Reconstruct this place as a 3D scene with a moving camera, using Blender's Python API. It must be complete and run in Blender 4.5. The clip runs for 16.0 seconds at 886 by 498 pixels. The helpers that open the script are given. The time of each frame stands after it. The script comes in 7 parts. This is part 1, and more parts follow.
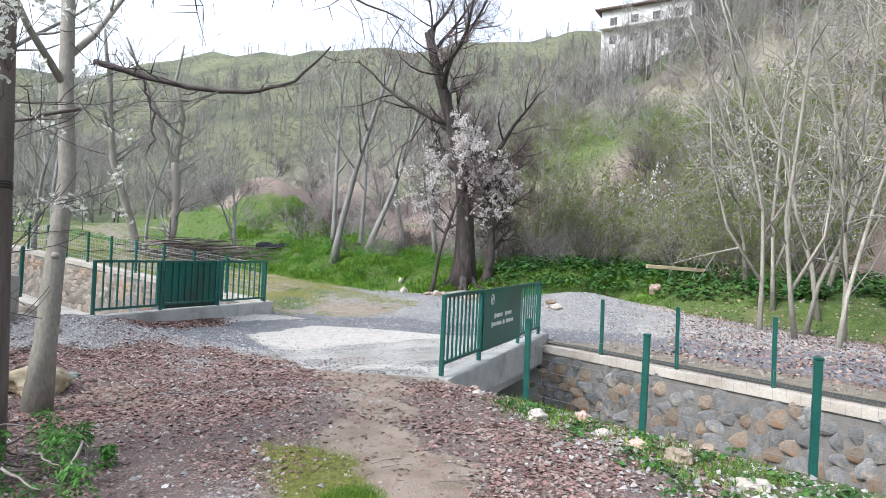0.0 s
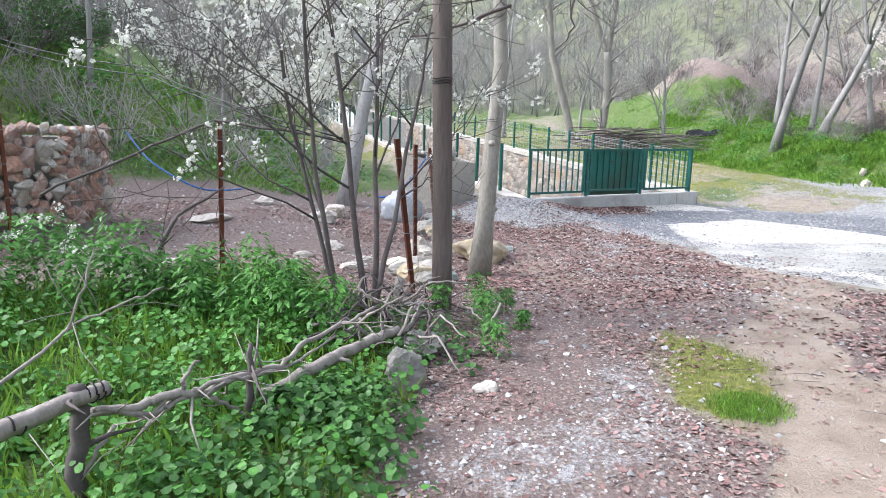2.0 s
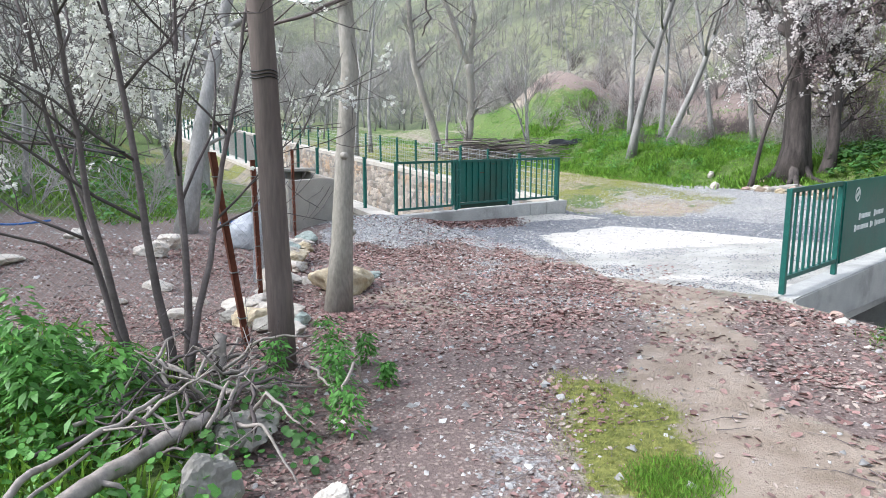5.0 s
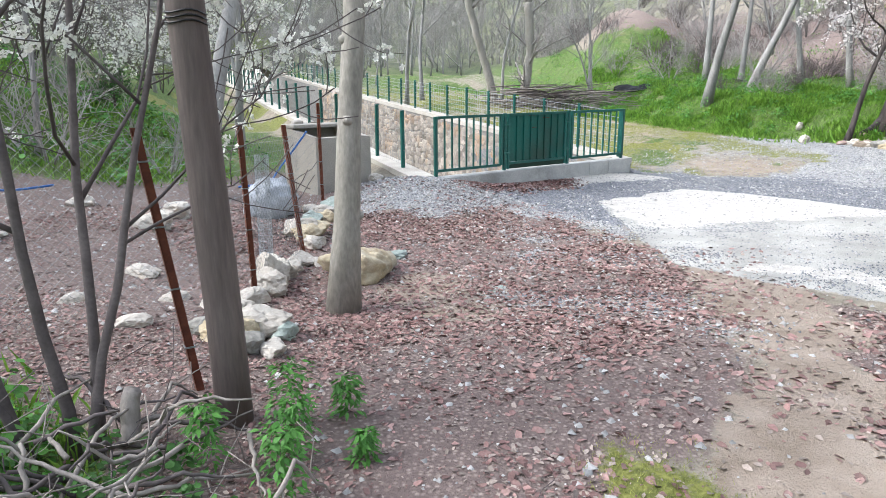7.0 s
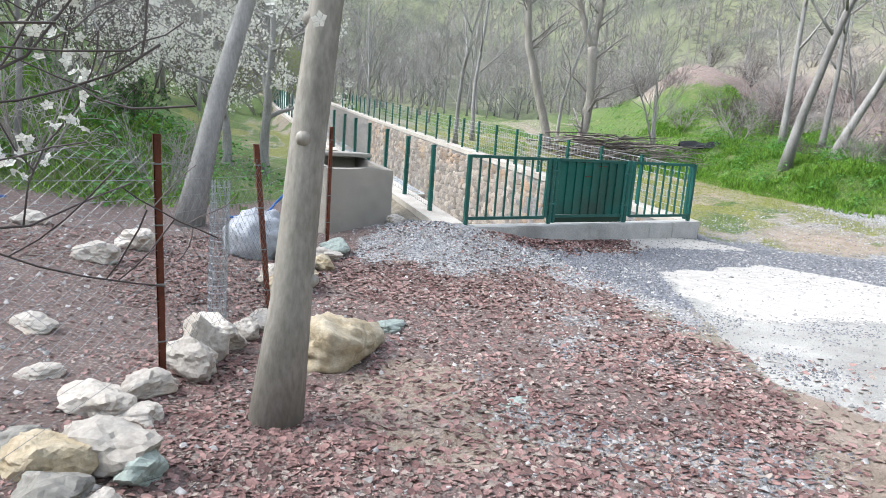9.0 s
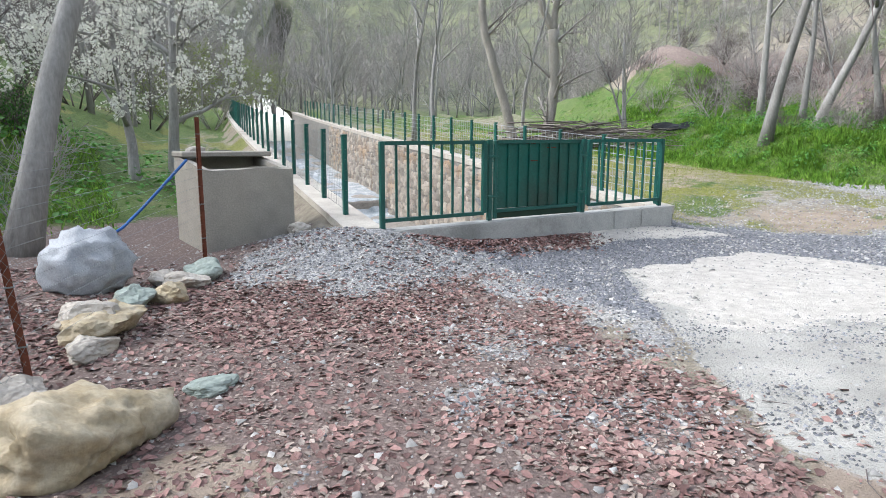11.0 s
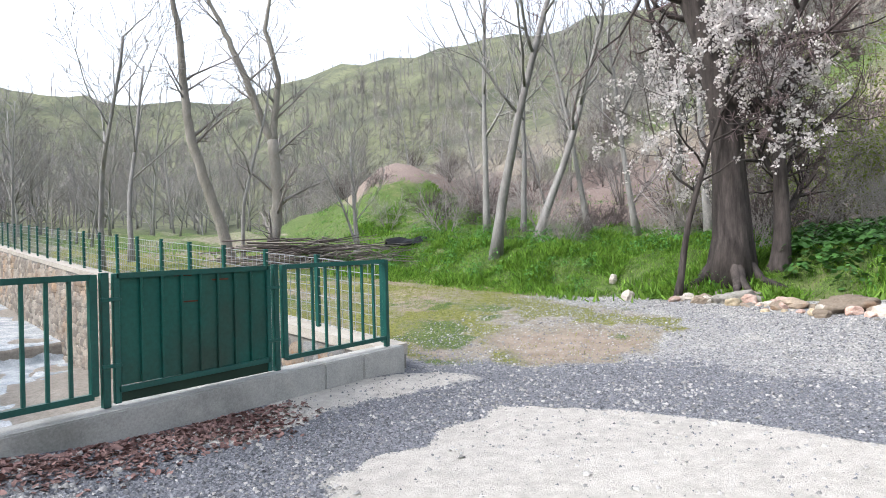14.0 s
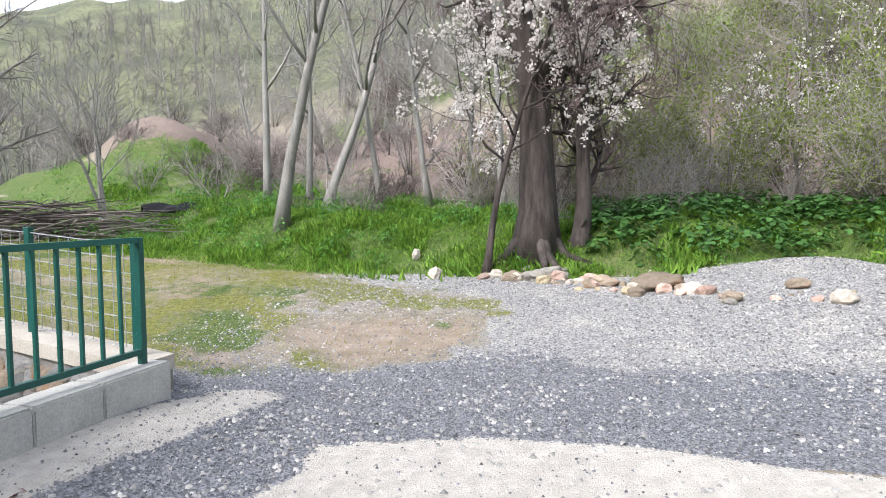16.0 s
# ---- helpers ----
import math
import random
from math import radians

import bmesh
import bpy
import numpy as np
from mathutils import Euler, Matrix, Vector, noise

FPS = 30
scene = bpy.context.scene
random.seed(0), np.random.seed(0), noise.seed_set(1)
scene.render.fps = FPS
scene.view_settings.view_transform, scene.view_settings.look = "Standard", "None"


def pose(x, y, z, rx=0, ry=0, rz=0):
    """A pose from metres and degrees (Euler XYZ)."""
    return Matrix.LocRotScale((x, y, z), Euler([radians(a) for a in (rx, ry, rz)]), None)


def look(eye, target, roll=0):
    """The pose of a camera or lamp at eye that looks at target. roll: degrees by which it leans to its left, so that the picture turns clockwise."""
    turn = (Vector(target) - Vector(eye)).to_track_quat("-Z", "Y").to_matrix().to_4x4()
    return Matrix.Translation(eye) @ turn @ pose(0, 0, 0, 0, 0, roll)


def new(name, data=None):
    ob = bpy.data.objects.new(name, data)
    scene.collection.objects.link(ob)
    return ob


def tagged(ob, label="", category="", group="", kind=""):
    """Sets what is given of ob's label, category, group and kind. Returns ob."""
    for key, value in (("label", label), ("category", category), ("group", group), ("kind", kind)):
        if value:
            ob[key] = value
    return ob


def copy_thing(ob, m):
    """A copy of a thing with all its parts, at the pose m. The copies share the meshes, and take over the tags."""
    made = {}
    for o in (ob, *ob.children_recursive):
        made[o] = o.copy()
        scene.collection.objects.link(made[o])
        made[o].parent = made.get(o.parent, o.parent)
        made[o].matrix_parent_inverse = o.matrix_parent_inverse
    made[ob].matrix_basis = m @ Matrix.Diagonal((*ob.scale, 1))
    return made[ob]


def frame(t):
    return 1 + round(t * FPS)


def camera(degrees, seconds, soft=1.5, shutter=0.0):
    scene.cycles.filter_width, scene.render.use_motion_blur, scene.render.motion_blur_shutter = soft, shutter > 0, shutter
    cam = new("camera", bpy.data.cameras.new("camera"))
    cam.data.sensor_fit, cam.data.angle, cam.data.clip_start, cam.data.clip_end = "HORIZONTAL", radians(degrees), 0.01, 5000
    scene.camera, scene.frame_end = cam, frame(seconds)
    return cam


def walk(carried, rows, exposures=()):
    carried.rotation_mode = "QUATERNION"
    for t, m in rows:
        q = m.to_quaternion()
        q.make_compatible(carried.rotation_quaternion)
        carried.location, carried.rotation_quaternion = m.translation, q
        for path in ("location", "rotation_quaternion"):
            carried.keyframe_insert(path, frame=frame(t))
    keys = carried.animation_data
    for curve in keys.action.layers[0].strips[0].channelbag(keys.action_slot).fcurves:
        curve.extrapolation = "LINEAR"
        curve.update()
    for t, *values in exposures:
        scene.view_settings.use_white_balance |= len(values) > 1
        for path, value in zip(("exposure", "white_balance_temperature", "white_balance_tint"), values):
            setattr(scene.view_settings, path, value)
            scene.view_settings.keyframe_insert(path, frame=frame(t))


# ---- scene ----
cam = camera(70.6, 16.0, soft=0.7)
PATH = [
    (0, (-7.77, -10.349, 1.544), (-5.945, -9.532, 1.571), 2.7),
    (0.5, (-7.555, -10.31, 1.542), (-6.165, -8.872, 1.529), 1.4),
    (1, (-7.477, -10.422, 1.536), (-6.462, -8.701, 1.44), 1.4),
    (1.5, (-7.488, -10.401, 1.515), (-6.514, -8.673, 1.257), 0.9),
    (2, (-7.538, -10.395, 1.504), (-6.607, -8.664, 1.134), 1.5),
    (2.5, (-7.597, -10.372, 1.496), (-6.744, -8.609, 1.091), 2.3),
    (3, (-7.609, -10.371, 1.505), (-6.794, -8.586, 1.121), 1.6),
    (3.5, (-7.538, -10.341, 1.501), (-6.638, -8.596, 1.121), 0.4),
    (4, (-7.287, -10.211, 1.475), (-6.279, -8.506, 1.198), -1.0),
    (4.5, (-7.058, -9.925, 1.43), (-5.852, -8.352, 1.164), -1.4),
    (4.7, (-6.969, -9.785, 1.436), (-5.711, -8.256, 1.156), -0.4),
    (6.8, (-5.925, -8.884, 1.578), (-4.798, -7.313, 1.065), -0.0),
    (7, (-5.828, -8.772, 1.585), (-4.737, -7.168, 1.1), -0.3),
    (7.5, (-5.608, -8.424, 1.579), (-4.522, -6.788, 1.198), 2.1),
    (8, (-5.25, -8.153, 1.538), (-4.324, -6.406, 1.238), -0.0),
    (8.5, (-4.908, -7.853, 1.538), (-3.917, -6.153, 1.18), 2.1),
    (8.7, (-4.804, -7.701, 1.515), (-3.812, -6.003, 1.147), 4.2),
    (10.8, (-3.229, -6.566, 1.16), (-2.352, -4.79, 0.882), 0.8),
    (11, (-3.06, -6.479, 1.224), (-2.049, -4.787, 0.879), 0.2),
    (11.5, (-2.729, -6.234, 1.233), (-1.436, -4.744, 0.907), 3.2),
    (12, (-2.338, -5.912, 1.248), (-0.854, -4.584, 1.065), 1.0),
    (12.5, (-1.903, -5.652, 1.295), (-0.336, -4.418, 1.153), -0.1),
    (13, (-1.55, -5.305, 1.344), (0.168, -4.283, 1.278), 0.5),
    (13.5, (-1.13, -5.063, 1.32), (0.456, -3.849, 1.426), -2.9),
    (14, (-0.76, -4.838, 1.312), (0.847, -3.648, 1.322), -1.5),
    (14.3, (-0.534, -4.586, 1.309), (1.114, -3.457, 1.212), 0.2),
    (14.5, (-0.409, -4.497, 1.311), (1.245, -3.381, 1.173), -0.2),
    (15, (0.053, -4.177, 1.316), (1.707, -3.069, 1.133), -2.0),
    (15.5, (0.286, -3.942, 1.304), (2.111, -3.134, 1.17), -0.8),
    (16, (0.59, -3.662, 1.382), (2.508, -3.106, 1.277), -0.7),
]
walk(cam, [(t, look(eye, target, roll)) for t, eye, target, roll in PATH], [(0, 1.58, 6150, 10), (1, 1.66, 6100, 11), (1.5, 1.98, 6080, 12), (2, 2.04, 6050, 12), (3, 2.05, 6000, 13), (4.7, 1.92, 6050, 10), (8, 1.97, 6150, 9), (11, 1.72, 6200, 9), (12.5, 1.6, 6250, 10), (14, 1.66, 6350, 11), (16, 1.74, 6450, 11)])

# ---- light ----
SUN_AZ, SUN_EL = radians(-60), radians(42)
world = bpy.data.worlds.new("sky")
scene.world = world
world.use_nodes = True
wn = world.node_tree
bg = wn.nodes["Background"]
sky = wn.nodes.new("ShaderNodeTexSky")
sky.sky_type = "NISHITA"
sky.sun_disc = False
sky.sun_elevation, sky.sun_rotation = SUN_EL, SUN_AZ
sky.air_density, sky.dust_density, sky.ozone_density = 1.0, 2.0, 1.0
haze = wn.nodes.new("ShaderNodeHueSaturation")
haze.inputs["Saturation"].default_value = 0.4
wn.links.new(sky.outputs["Color"], haze.inputs["Color"])
wn.links.new(haze.outputs["Color"], bg.inputs["Color"])
bg.inputs["Strength"].default_value = 0.15
sun = new("sun", bpy.data.lights.new("sun", "SUN"))
sun.data.energy, sun.data.angle, sun.data.color = 1.1, radians(20), (1.0, 0.98, 0.95)
sun.rotation_euler = (Vector((math.sin(SUN_AZ) * math.cos(SUN_EL), math.cos(SUN_AZ) * math.cos(SUN_EL), math.sin(SUN_EL)))).to_track_quat("Z", "Y").to_euler()


# ---- materials ----
def material(name, c1, c2, rough=0.8, scale=8.0, bump=0.3, fine=60.0, metal=0.0, vary=0.12, island=False, detail=6.0, c3=None, spec=0.4, stretch=None):
    """A surface mottled at two scales between c1 and c2, with stains of c3, fine relief and a small change from piece to piece."""
    m = bpy.data.materials.new(name)
    m.use_nodes = True
    nt = m.node_tree
    p = nt.nodes["Principled BSDF"]
    tc = nt.nodes.new("ShaderNodeTexCoord")
    src = tc.outputs["Object"]
    if stretch:
        mp = nt.nodes.new("ShaderNodeMapping")
        mp.inputs["Scale"].default_value = stretch
        nt.links.new(src, mp.inputs["Vector"])
        src = mp.outputs["Vector"]

    def noise_tex(s, d=detail, r=0.6):
        n = nt.nodes.new("ShaderNodeTexNoise")
        n.inputs["Scale"].default_value, n.inputs["Detail"].default_value, n.inputs["Roughness"].default_value = s, d, r
        nt.links.new(src, n.inputs["Vector"])
        return n.outputs["Fac"]

    def ramp(fac, a, b):
        r = nt.nodes.new("ShaderNodeMapRange")
        r.inputs["From Min"].default_value, r.inputs["From Max"].default_value = a, b
        nt.links.new(fac, r.inputs["Value"])
        return r.outputs["Result"]

    def mix(fac, a, b):
        x = nt.nodes.new("ShaderNodeMix")
        x.data_type = "RGBA"
        for sock, v in ((x.inputs[0], fac), (x.inputs[6], a), (x.inputs[7], b)):
            if isinstance(v, (tuple, list)):
                sock.default_value = (*v, 1)
            elif isinstance(v, float):
                sock.default_value = v
            else:
                nt.links.new(v, sock)
        return x.outputs[2]

    col = mix(ramp(noise_tex(scale), 0.3, 0.7), c1, c2)
    if c3:
        col = mix(ramp(noise_tex(scale * 0.35), 0.52, 0.7), col, c3)
    grain = noise_tex(fine, 3.0)
    col = mix(ramp(grain, 0.25, 0.75), mix(0.35, col, (0.0, 0.0, 0.0)), col)
    rnd = nt.nodes.new("ShaderNodeNewGeometry").outputs["Random Per Island"] if island else nt.nodes.new("ShaderNodeObjectInfo").outputs["Random"]
    hsv = nt.nodes.new("ShaderNodeHueSaturation")
    nt.links.new(col, hsv.inputs["Color"])
    val = nt.nodes.new("ShaderNodeMapRange")
    val.inputs["To Min"].default_value, val.inputs["To Max"].default_value = 1 - vary, 1 + vary
    nt.links.new(rnd, val.inputs["Value"])
    nt.links.new(val.outputs["Result"], hsv.inputs["Value"])
    nt.links.new(hsv.outputs["Color"], p.inputs["Base Color"])
    rr = nt.nodes.new("ShaderNodeMapRange")
    rr.inputs["To Min"].default_value, rr.inputs["To Max"].default_value = max(0.02, rough - 0.12), min(1, rough + 0.1)
    nt.links.new(grain, rr.inputs["Value"])
    nt.links.new(rr.outputs["Result"], p.inputs["Roughness"])
    p.inputs["Metallic"].default_value = metal
    p.inputs["Specular IOR Level"].default_value = spec
    if bump:
        b = nt.nodes.new("ShaderNodeBump")
        b.inputs["Strength"].default_value, b.inputs["Distance"].default_value = bump, 0.02
        nt.links.new(noise_tex(scale * 2.5, 8.0, 0.7), b.inputs["Height"])
        nt.links.new(b.outputs["Normal"], p.inputs["Normal"])
    return m


def leafy(name, c1, c2, vary=0.35, rough=0.6, trans=0.25):
    """Thin leaves and petals: they let some light through and differ one from another."""
    m = material(name, c1, c2, rough, 3.0, 0.0, 90.0, vary=vary, island=True, spec=0.25)
    nt = m.node_tree
    p = nt.nodes["Principled BSDF"]
    tr = nt.nodes.new("ShaderNodeBsdfTranslucent")
    nt.links.new(p.inputs["Base Color"].links[0].from_socket, tr.inputs["Color"])
    mx = nt.nodes.new("ShaderNodeMixShader")
    mx.inputs[0].default_value = trans
    nt.links.new(p.outputs[0], mx.inputs[1])
    nt.links.new(tr.outputs[0], mx.inputs[2])
    nt.links.new(mx.outputs[0], nt.nodes["Material Output"].inputs["Surface"])
    return m


GREEN = material("green_paint", (0.006, 0.085, 0.072), (0.014, 0.12, 0.098), 0.42, 3.0, 0.06, 40.0, vary=0.15, spec=0.5)
GREEN_PANEL = material("green_panel_paint", (0.007, 0.095, 0.075), (0.014, 0.125, 0.098), 0.42, 2.0, 0.08, 30.0, vary=0.1, c3=(0.03, 0.075, 0.058))
GREEN_DARK = material("green_lower_panel", (0.008, 0.035, 0.02), (0.015, 0.05, 0.03), 0.6, 3.0, 0.1)
CONCRETE = material("concrete", (0.42, 0.42, 0.40), (0.55, 0.54, 0.51), 0.85, 4.0, 0.25, 70.0, c3=(0.30, 0.30, 0.28))
COPING = material("coping_concrete", (0.48, 0.43, 0.37), (0.60, 0.56, 0.49), 0.9, 3.0, 0.3, 60.0, c3=(0.36, 0.31, 0.26))
TANK = material("tank_concrete", (0.40, 0.37, 0.32), (0.50, 0.46, 0.40), 0.9, 2.5, 0.2, 60.0, c3=(0.33, 0.31, 0.28))
MORTAR = material("mortar", (0.19, 0.18, 0.165), (0.28, 0.265, 0.245), 0.95, 6.0, 0.5)
STONE_GREY = material("wall_stone_grey", (0.15, 0.155, 0.16), (0.29, 0.285, 0.275), 0.8, 5.0, 0.5, 40.0, vary=0.3, c3=(0.42, 0.36, 0.28))
STONE_TAN = material("wall_stone_tan", (0.24, 0.19, 0.14), (0.38, 0.31, 0.24), 0.85, 5.0, 0.6, 40.0, vary=0.3, c3=(0.36, 0.18, 0.08))
STONE_WHITE = material("pale_limestone", (0.44, 0.39, 0.33), (0.62, 0.58, 0.52), 0.8, 4.0, 0.5, 35.0, vary=0.15, c3=(0.45, 0.34, 0.22))
STONE_PINK = material("pinkish_rubble", (0.40, 0.24, 0.18), (0.62, 0.50, 0.44), 0.85, 6.0, 0.8, 35.0, vary=0.3, c3=(0.38, 0.15, 0.085))
STONE_RED = material("reddish_rubble", (0.36, 0.16, 0.10), (0.55, 0.34, 0.25), 0.85, 7.0, 0.8, 35.0, vary=0.3, c3=(0.60, 0.50, 0.44))
STONE_YELLOW = material("yellow_limestone", (0.40, 0.31, 0.18), (0.62, 0.55, 0.42), 0.85, 5.0, 1.0, 30.0, c3=(0.34, 0.22, 0.08))
STONE_GREEN = material("greenish_slate", (0.28, 0.34, 0.30), (0.44, 0.48, 0.43), 0.75, 4.0, 0.4, 30.0)
ROCK_GREY = material("weathered_grey_rock", (0.20, 0.19, 0.17), (0.36, 0.34, 0.30), 0.9, 5.0, 0.7, 30.0, c3=(0.22, 0.24, 0.13))
RUST = material("rusty_steel", (0.10, 0.028, 0.014), (0.20, 0.06, 0.03), 0.85, 12.0, 0.4, 80.0, vary=0.2)
POLE_WOOD = material("weathered_pole_wood", (0.12, 0.092, 0.085), (0.22, 0.175, 0.16), 0.85, 6.0, 0.4, 60.0, stretch=(1, 1, 0.12), c3=(0.12, 0.085, 0.075))
BARK_PALE = material("pale_smooth_bark", (0.27, 0.25, 0.21), (0.40, 0.37, 0.33), 0.85, 5.0, 0.35, 40.0, c3=(0.17, 0.155, 0.13), stretch=(1, 1, 0.35), vary=0.1)
BARK_DARK = material("dark_furrowed_bark", (0.026, 0.022, 0.02), (0.115, 0.095, 0.088), 0.95, 9.0, 1.0, 50.0, stretch=(1, 1, 0.18), vary=0.12)
BARK_GREY = material("grey_bark", (0.22, 0.21, 0.20), (0.38, 0.37, 0.355), 0.9, 6.0, 0.5, 40.0, stretch=(1, 1, 0.3), vary=0.25)
BARK_BIRCH = material("whitish_bark", (0.30, 0.275, 0.23), (0.46, 0.43, 0.37), 0.85, 5.0, 0.3, 40.0, c3=(0.20, 0.18, 0.15), stretch=(1, 1, 0.5), vary=0.15)
TWIG_DARK = material("dark_twigs", (0.085, 0.068, 0.066), (0.15, 0.125, 0.12), 0.9, 8.0, 0.0, vary=0.2)
TWIG_GREY = material("grey_twigs", (0.27, 0.245, 0.235), (0.41, 0.38, 0.36), 0.9, 8.0, 0.0, vary=0.25)
TWIG_RED = material("reddish_twigs", (0.12, 0.085, 0.085), (0.20, 0.15, 0.15), 0.9, 8.0, 0.0, vary=0.2)
DEADWOOD = material("bleached_deadwood", (0.22, 0.19, 0.165), (0.36, 0.32, 0.29), 0.9, 10.0, 0.4, 50.0, stretch=(1, 1, 0.3), vary=0.25, island=True)
PETAL = leafy("white_petals", (0.80, 0.80, 0.72), (0.86, 0.85, 0.80), 0.10, 0.6, 0.3)
PETAL_PINK = leafy("pinkish_petals", (0.78, 0.72, 0.70), (0.86, 0.82, 0.80), 0.10, 0.6, 0.3)
LEAF_DRY = leafy("dry_leaves", (0.20, 0.108, 0.098), (0.35, 0.23, 0.205), 0.45, 0.8, 0.05)
LEAF_TAN = leafy("tan_leaves", (0.25, 0.20, 0.17), (0.43, 0.36, 0.31), 0.35, 0.8, 0.05)
LEAF_LUSH = leafy("lush_leaves", (0.07, 0.21, 0.035), (0.14, 0.34, 0.07), 0.35, 0.5, 0.3)
LEAF_DARKGREEN = leafy("dark_green_leaves", (0.045, 0.13, 0.03), (0.09, 0.21, 0.05), 0.35, 0.5, 0.25)
LEAF_SPRING = leafy("spring_leaves", (0.16, 0.22, 0.04), (0.27, 0.33, 0.085), 0.3, 0.6, 0.35)
GRASS = leafy("grass_blades", (0.11, 0.25, 0.03), (0.24, 0.40, 0.06), 0.45, 0.6, 0.35)
GRASS_YELLOW = leafy("short_yellowish_grass", (0.19, 0.23, 0.045), (0.31, 0.31, 0.09), 0.3, 0.7, 0.2)
GRAVEL = material("grey_gravel", (0.11, 0.115, 0.13), (0.27, 0.275, 0.29), 0.85, 20.0, 0.0, 60.0, vary=0.5, island=True)
GRAVEL_PALE = material("pale_gravel", (0.30, 0.295, 0.285), (0.48, 0.465, 0.44), 0.85, 20.0, 0.0, 60.0, vary=0.35, island=True)
BLUE_HOSE = material("blue_hose", (0.02, 0.10, 0.36), (0.04, 0.16, 0.48), 0.4, 4.0, 0.0)
# black of cables, ties and sheeting; also the painted shade in the tank
BLACK_PLASTIC_AND_SHADE = material("black_sheeting_and_shade", (0.008, 0.008, 0.009), (0.02, 0.02, 0.022), 0.5, 4.0, 0.4)
SACK = material("woven_plastic_sack", (0.32, 0.345, 0.38), (0.50, 0.52, 0.55), 0.55, 8.0, 0.5, 90.0, c3=(0.30, 0.31, 0.33))
WIRE = material("galvanised_wire", (0.20, 0.22, 0.22), (0.30, 0.32, 0.32), 0.5, 20.0, 0.0, metal=0.6)
WIRE_BRIGHT = material("bright_galvanised_wire", (0.42, 0.45, 0.48), (0.58, 0.61, 0.64), 0.45, 20.0, 0.0, metal=0.4)
PLASTER = material("white_plaster", (0.72, 0.71, 0.68), (0.80, 0.79, 0.76), 0.9, 1.0, 0.1)
ROOF = material("brown_roof", (0.10, 0.07, 0.06), (0.16, 0.11, 0.09), 0.85, 3.0, 0.4)
WINDOW_GLASS = material("window_glass", (0.03, 0.035, 0.04), (0.06, 0.07, 0.08), 0.1, 2.0, 0.0)
WHITE_INK = material("white_lettering", (0.75, 0.77, 0.75), (0.82, 0.83, 0.81), 0.6, 4.0, 0.0)
TIMBER = material("pale_timber", (0.46, 0.38, 0.24), (0.60, 0.52, 0.36), 0.8, 5.0, 0.3, stretch=(0.2, 1, 1))

# ---- mesh helpers ----
rng = np.random.default_rng(7)


def ss(a, b, x):
    t = np.clip((np.asarray(x, float) - a) / (b - a), 0, 1)
    return t * t * (3 - 2 * t)


_lat = np.random.default_rng(3).random((256, 256))


def vnoise(x, y):
    """Smooth noise from 0 to 1 with a cell of one unit."""
    x, y = np.asarray(x, float), np.asarray(y, float)
    i, j = np.floor(x).astype(int), np.floor(y).astype(int)
    f, g = x - i, y - j
    f, g = f * f * (3 - 2 * f), g * g * (3 - 2 * g)
    a, b = _lat[i % 256, j % 256], _lat[(i + 1) % 256, j % 256]
    c, d = _lat[i % 256, (j + 1) % 256], _lat[(i + 1) % 256, (j + 1) % 256]
    return (a * (1 - f) + b * f) * (1 - g) + (c * (1 - f) + d * f) * g


def fbm(x, y, n=4):
    return sum(vnoise(x * 2**k + 17 * k, y * 2**k + 31 * k) / 2**k for k in range(n)) / sum(1 / 2**k for k in range(n))


def thing(name, label, category, at=(0, 0, 0), group="", kind="", rz=0.0):
    ob = new(name)
    ob.location = at
    ob.rotation_euler[2] = rz
    return tagged(ob, label, category, group, kind)


def link_mesh(name, me, mat, parent=None, label="", smooth=False):
    me.materials.append(mat)
    if smooth:
        me.polygons.foreach_set("use_smooth", [True] * len(me.polygons))
    ob = new(name, me)
    if parent:
        ob.parent = parent
    if label:
        ob["label"] = label
    return ob


def part(name, bm, mat, parent=None, label="", smooth=False):
    me = bpy.data.meshes.new(name)
    bm.to_mesh(me)
    bm.free()
    return link_mesh(name, me, mat, parent, label, smooth)


def raw(name, verts, faces, mat, parent=None, label="", smooth=False):
    me = bpy.data.meshes.new(name)
    me.from_pydata([tuple(v) for v in verts], [], [tuple(f) for f in faces])
    me.update()
    return link_mesh(name, me, mat, parent, label, smooth)


def box(x0, y0, z0, x1, y1, z1, bevel=0.006, bm=None):
    bm = bm or bmesh.new()
    r = bmesh.ops.create_cube(bm, size=1, matrix=Matrix.Translation(((x0 + x1) / 2, (y0 + y1) / 2, (z0 + z1) / 2)) @ Matrix.Diagonal((x1 - x0, y1 - y0, z1 - z0, 1)))
    if bevel:
        es = {e for v in r["verts"] for e in v.link_edges}
        bmesh.ops.bevel(bm, geom=list(es), offset=bevel, segments=1, affect="EDGES")
    return bm


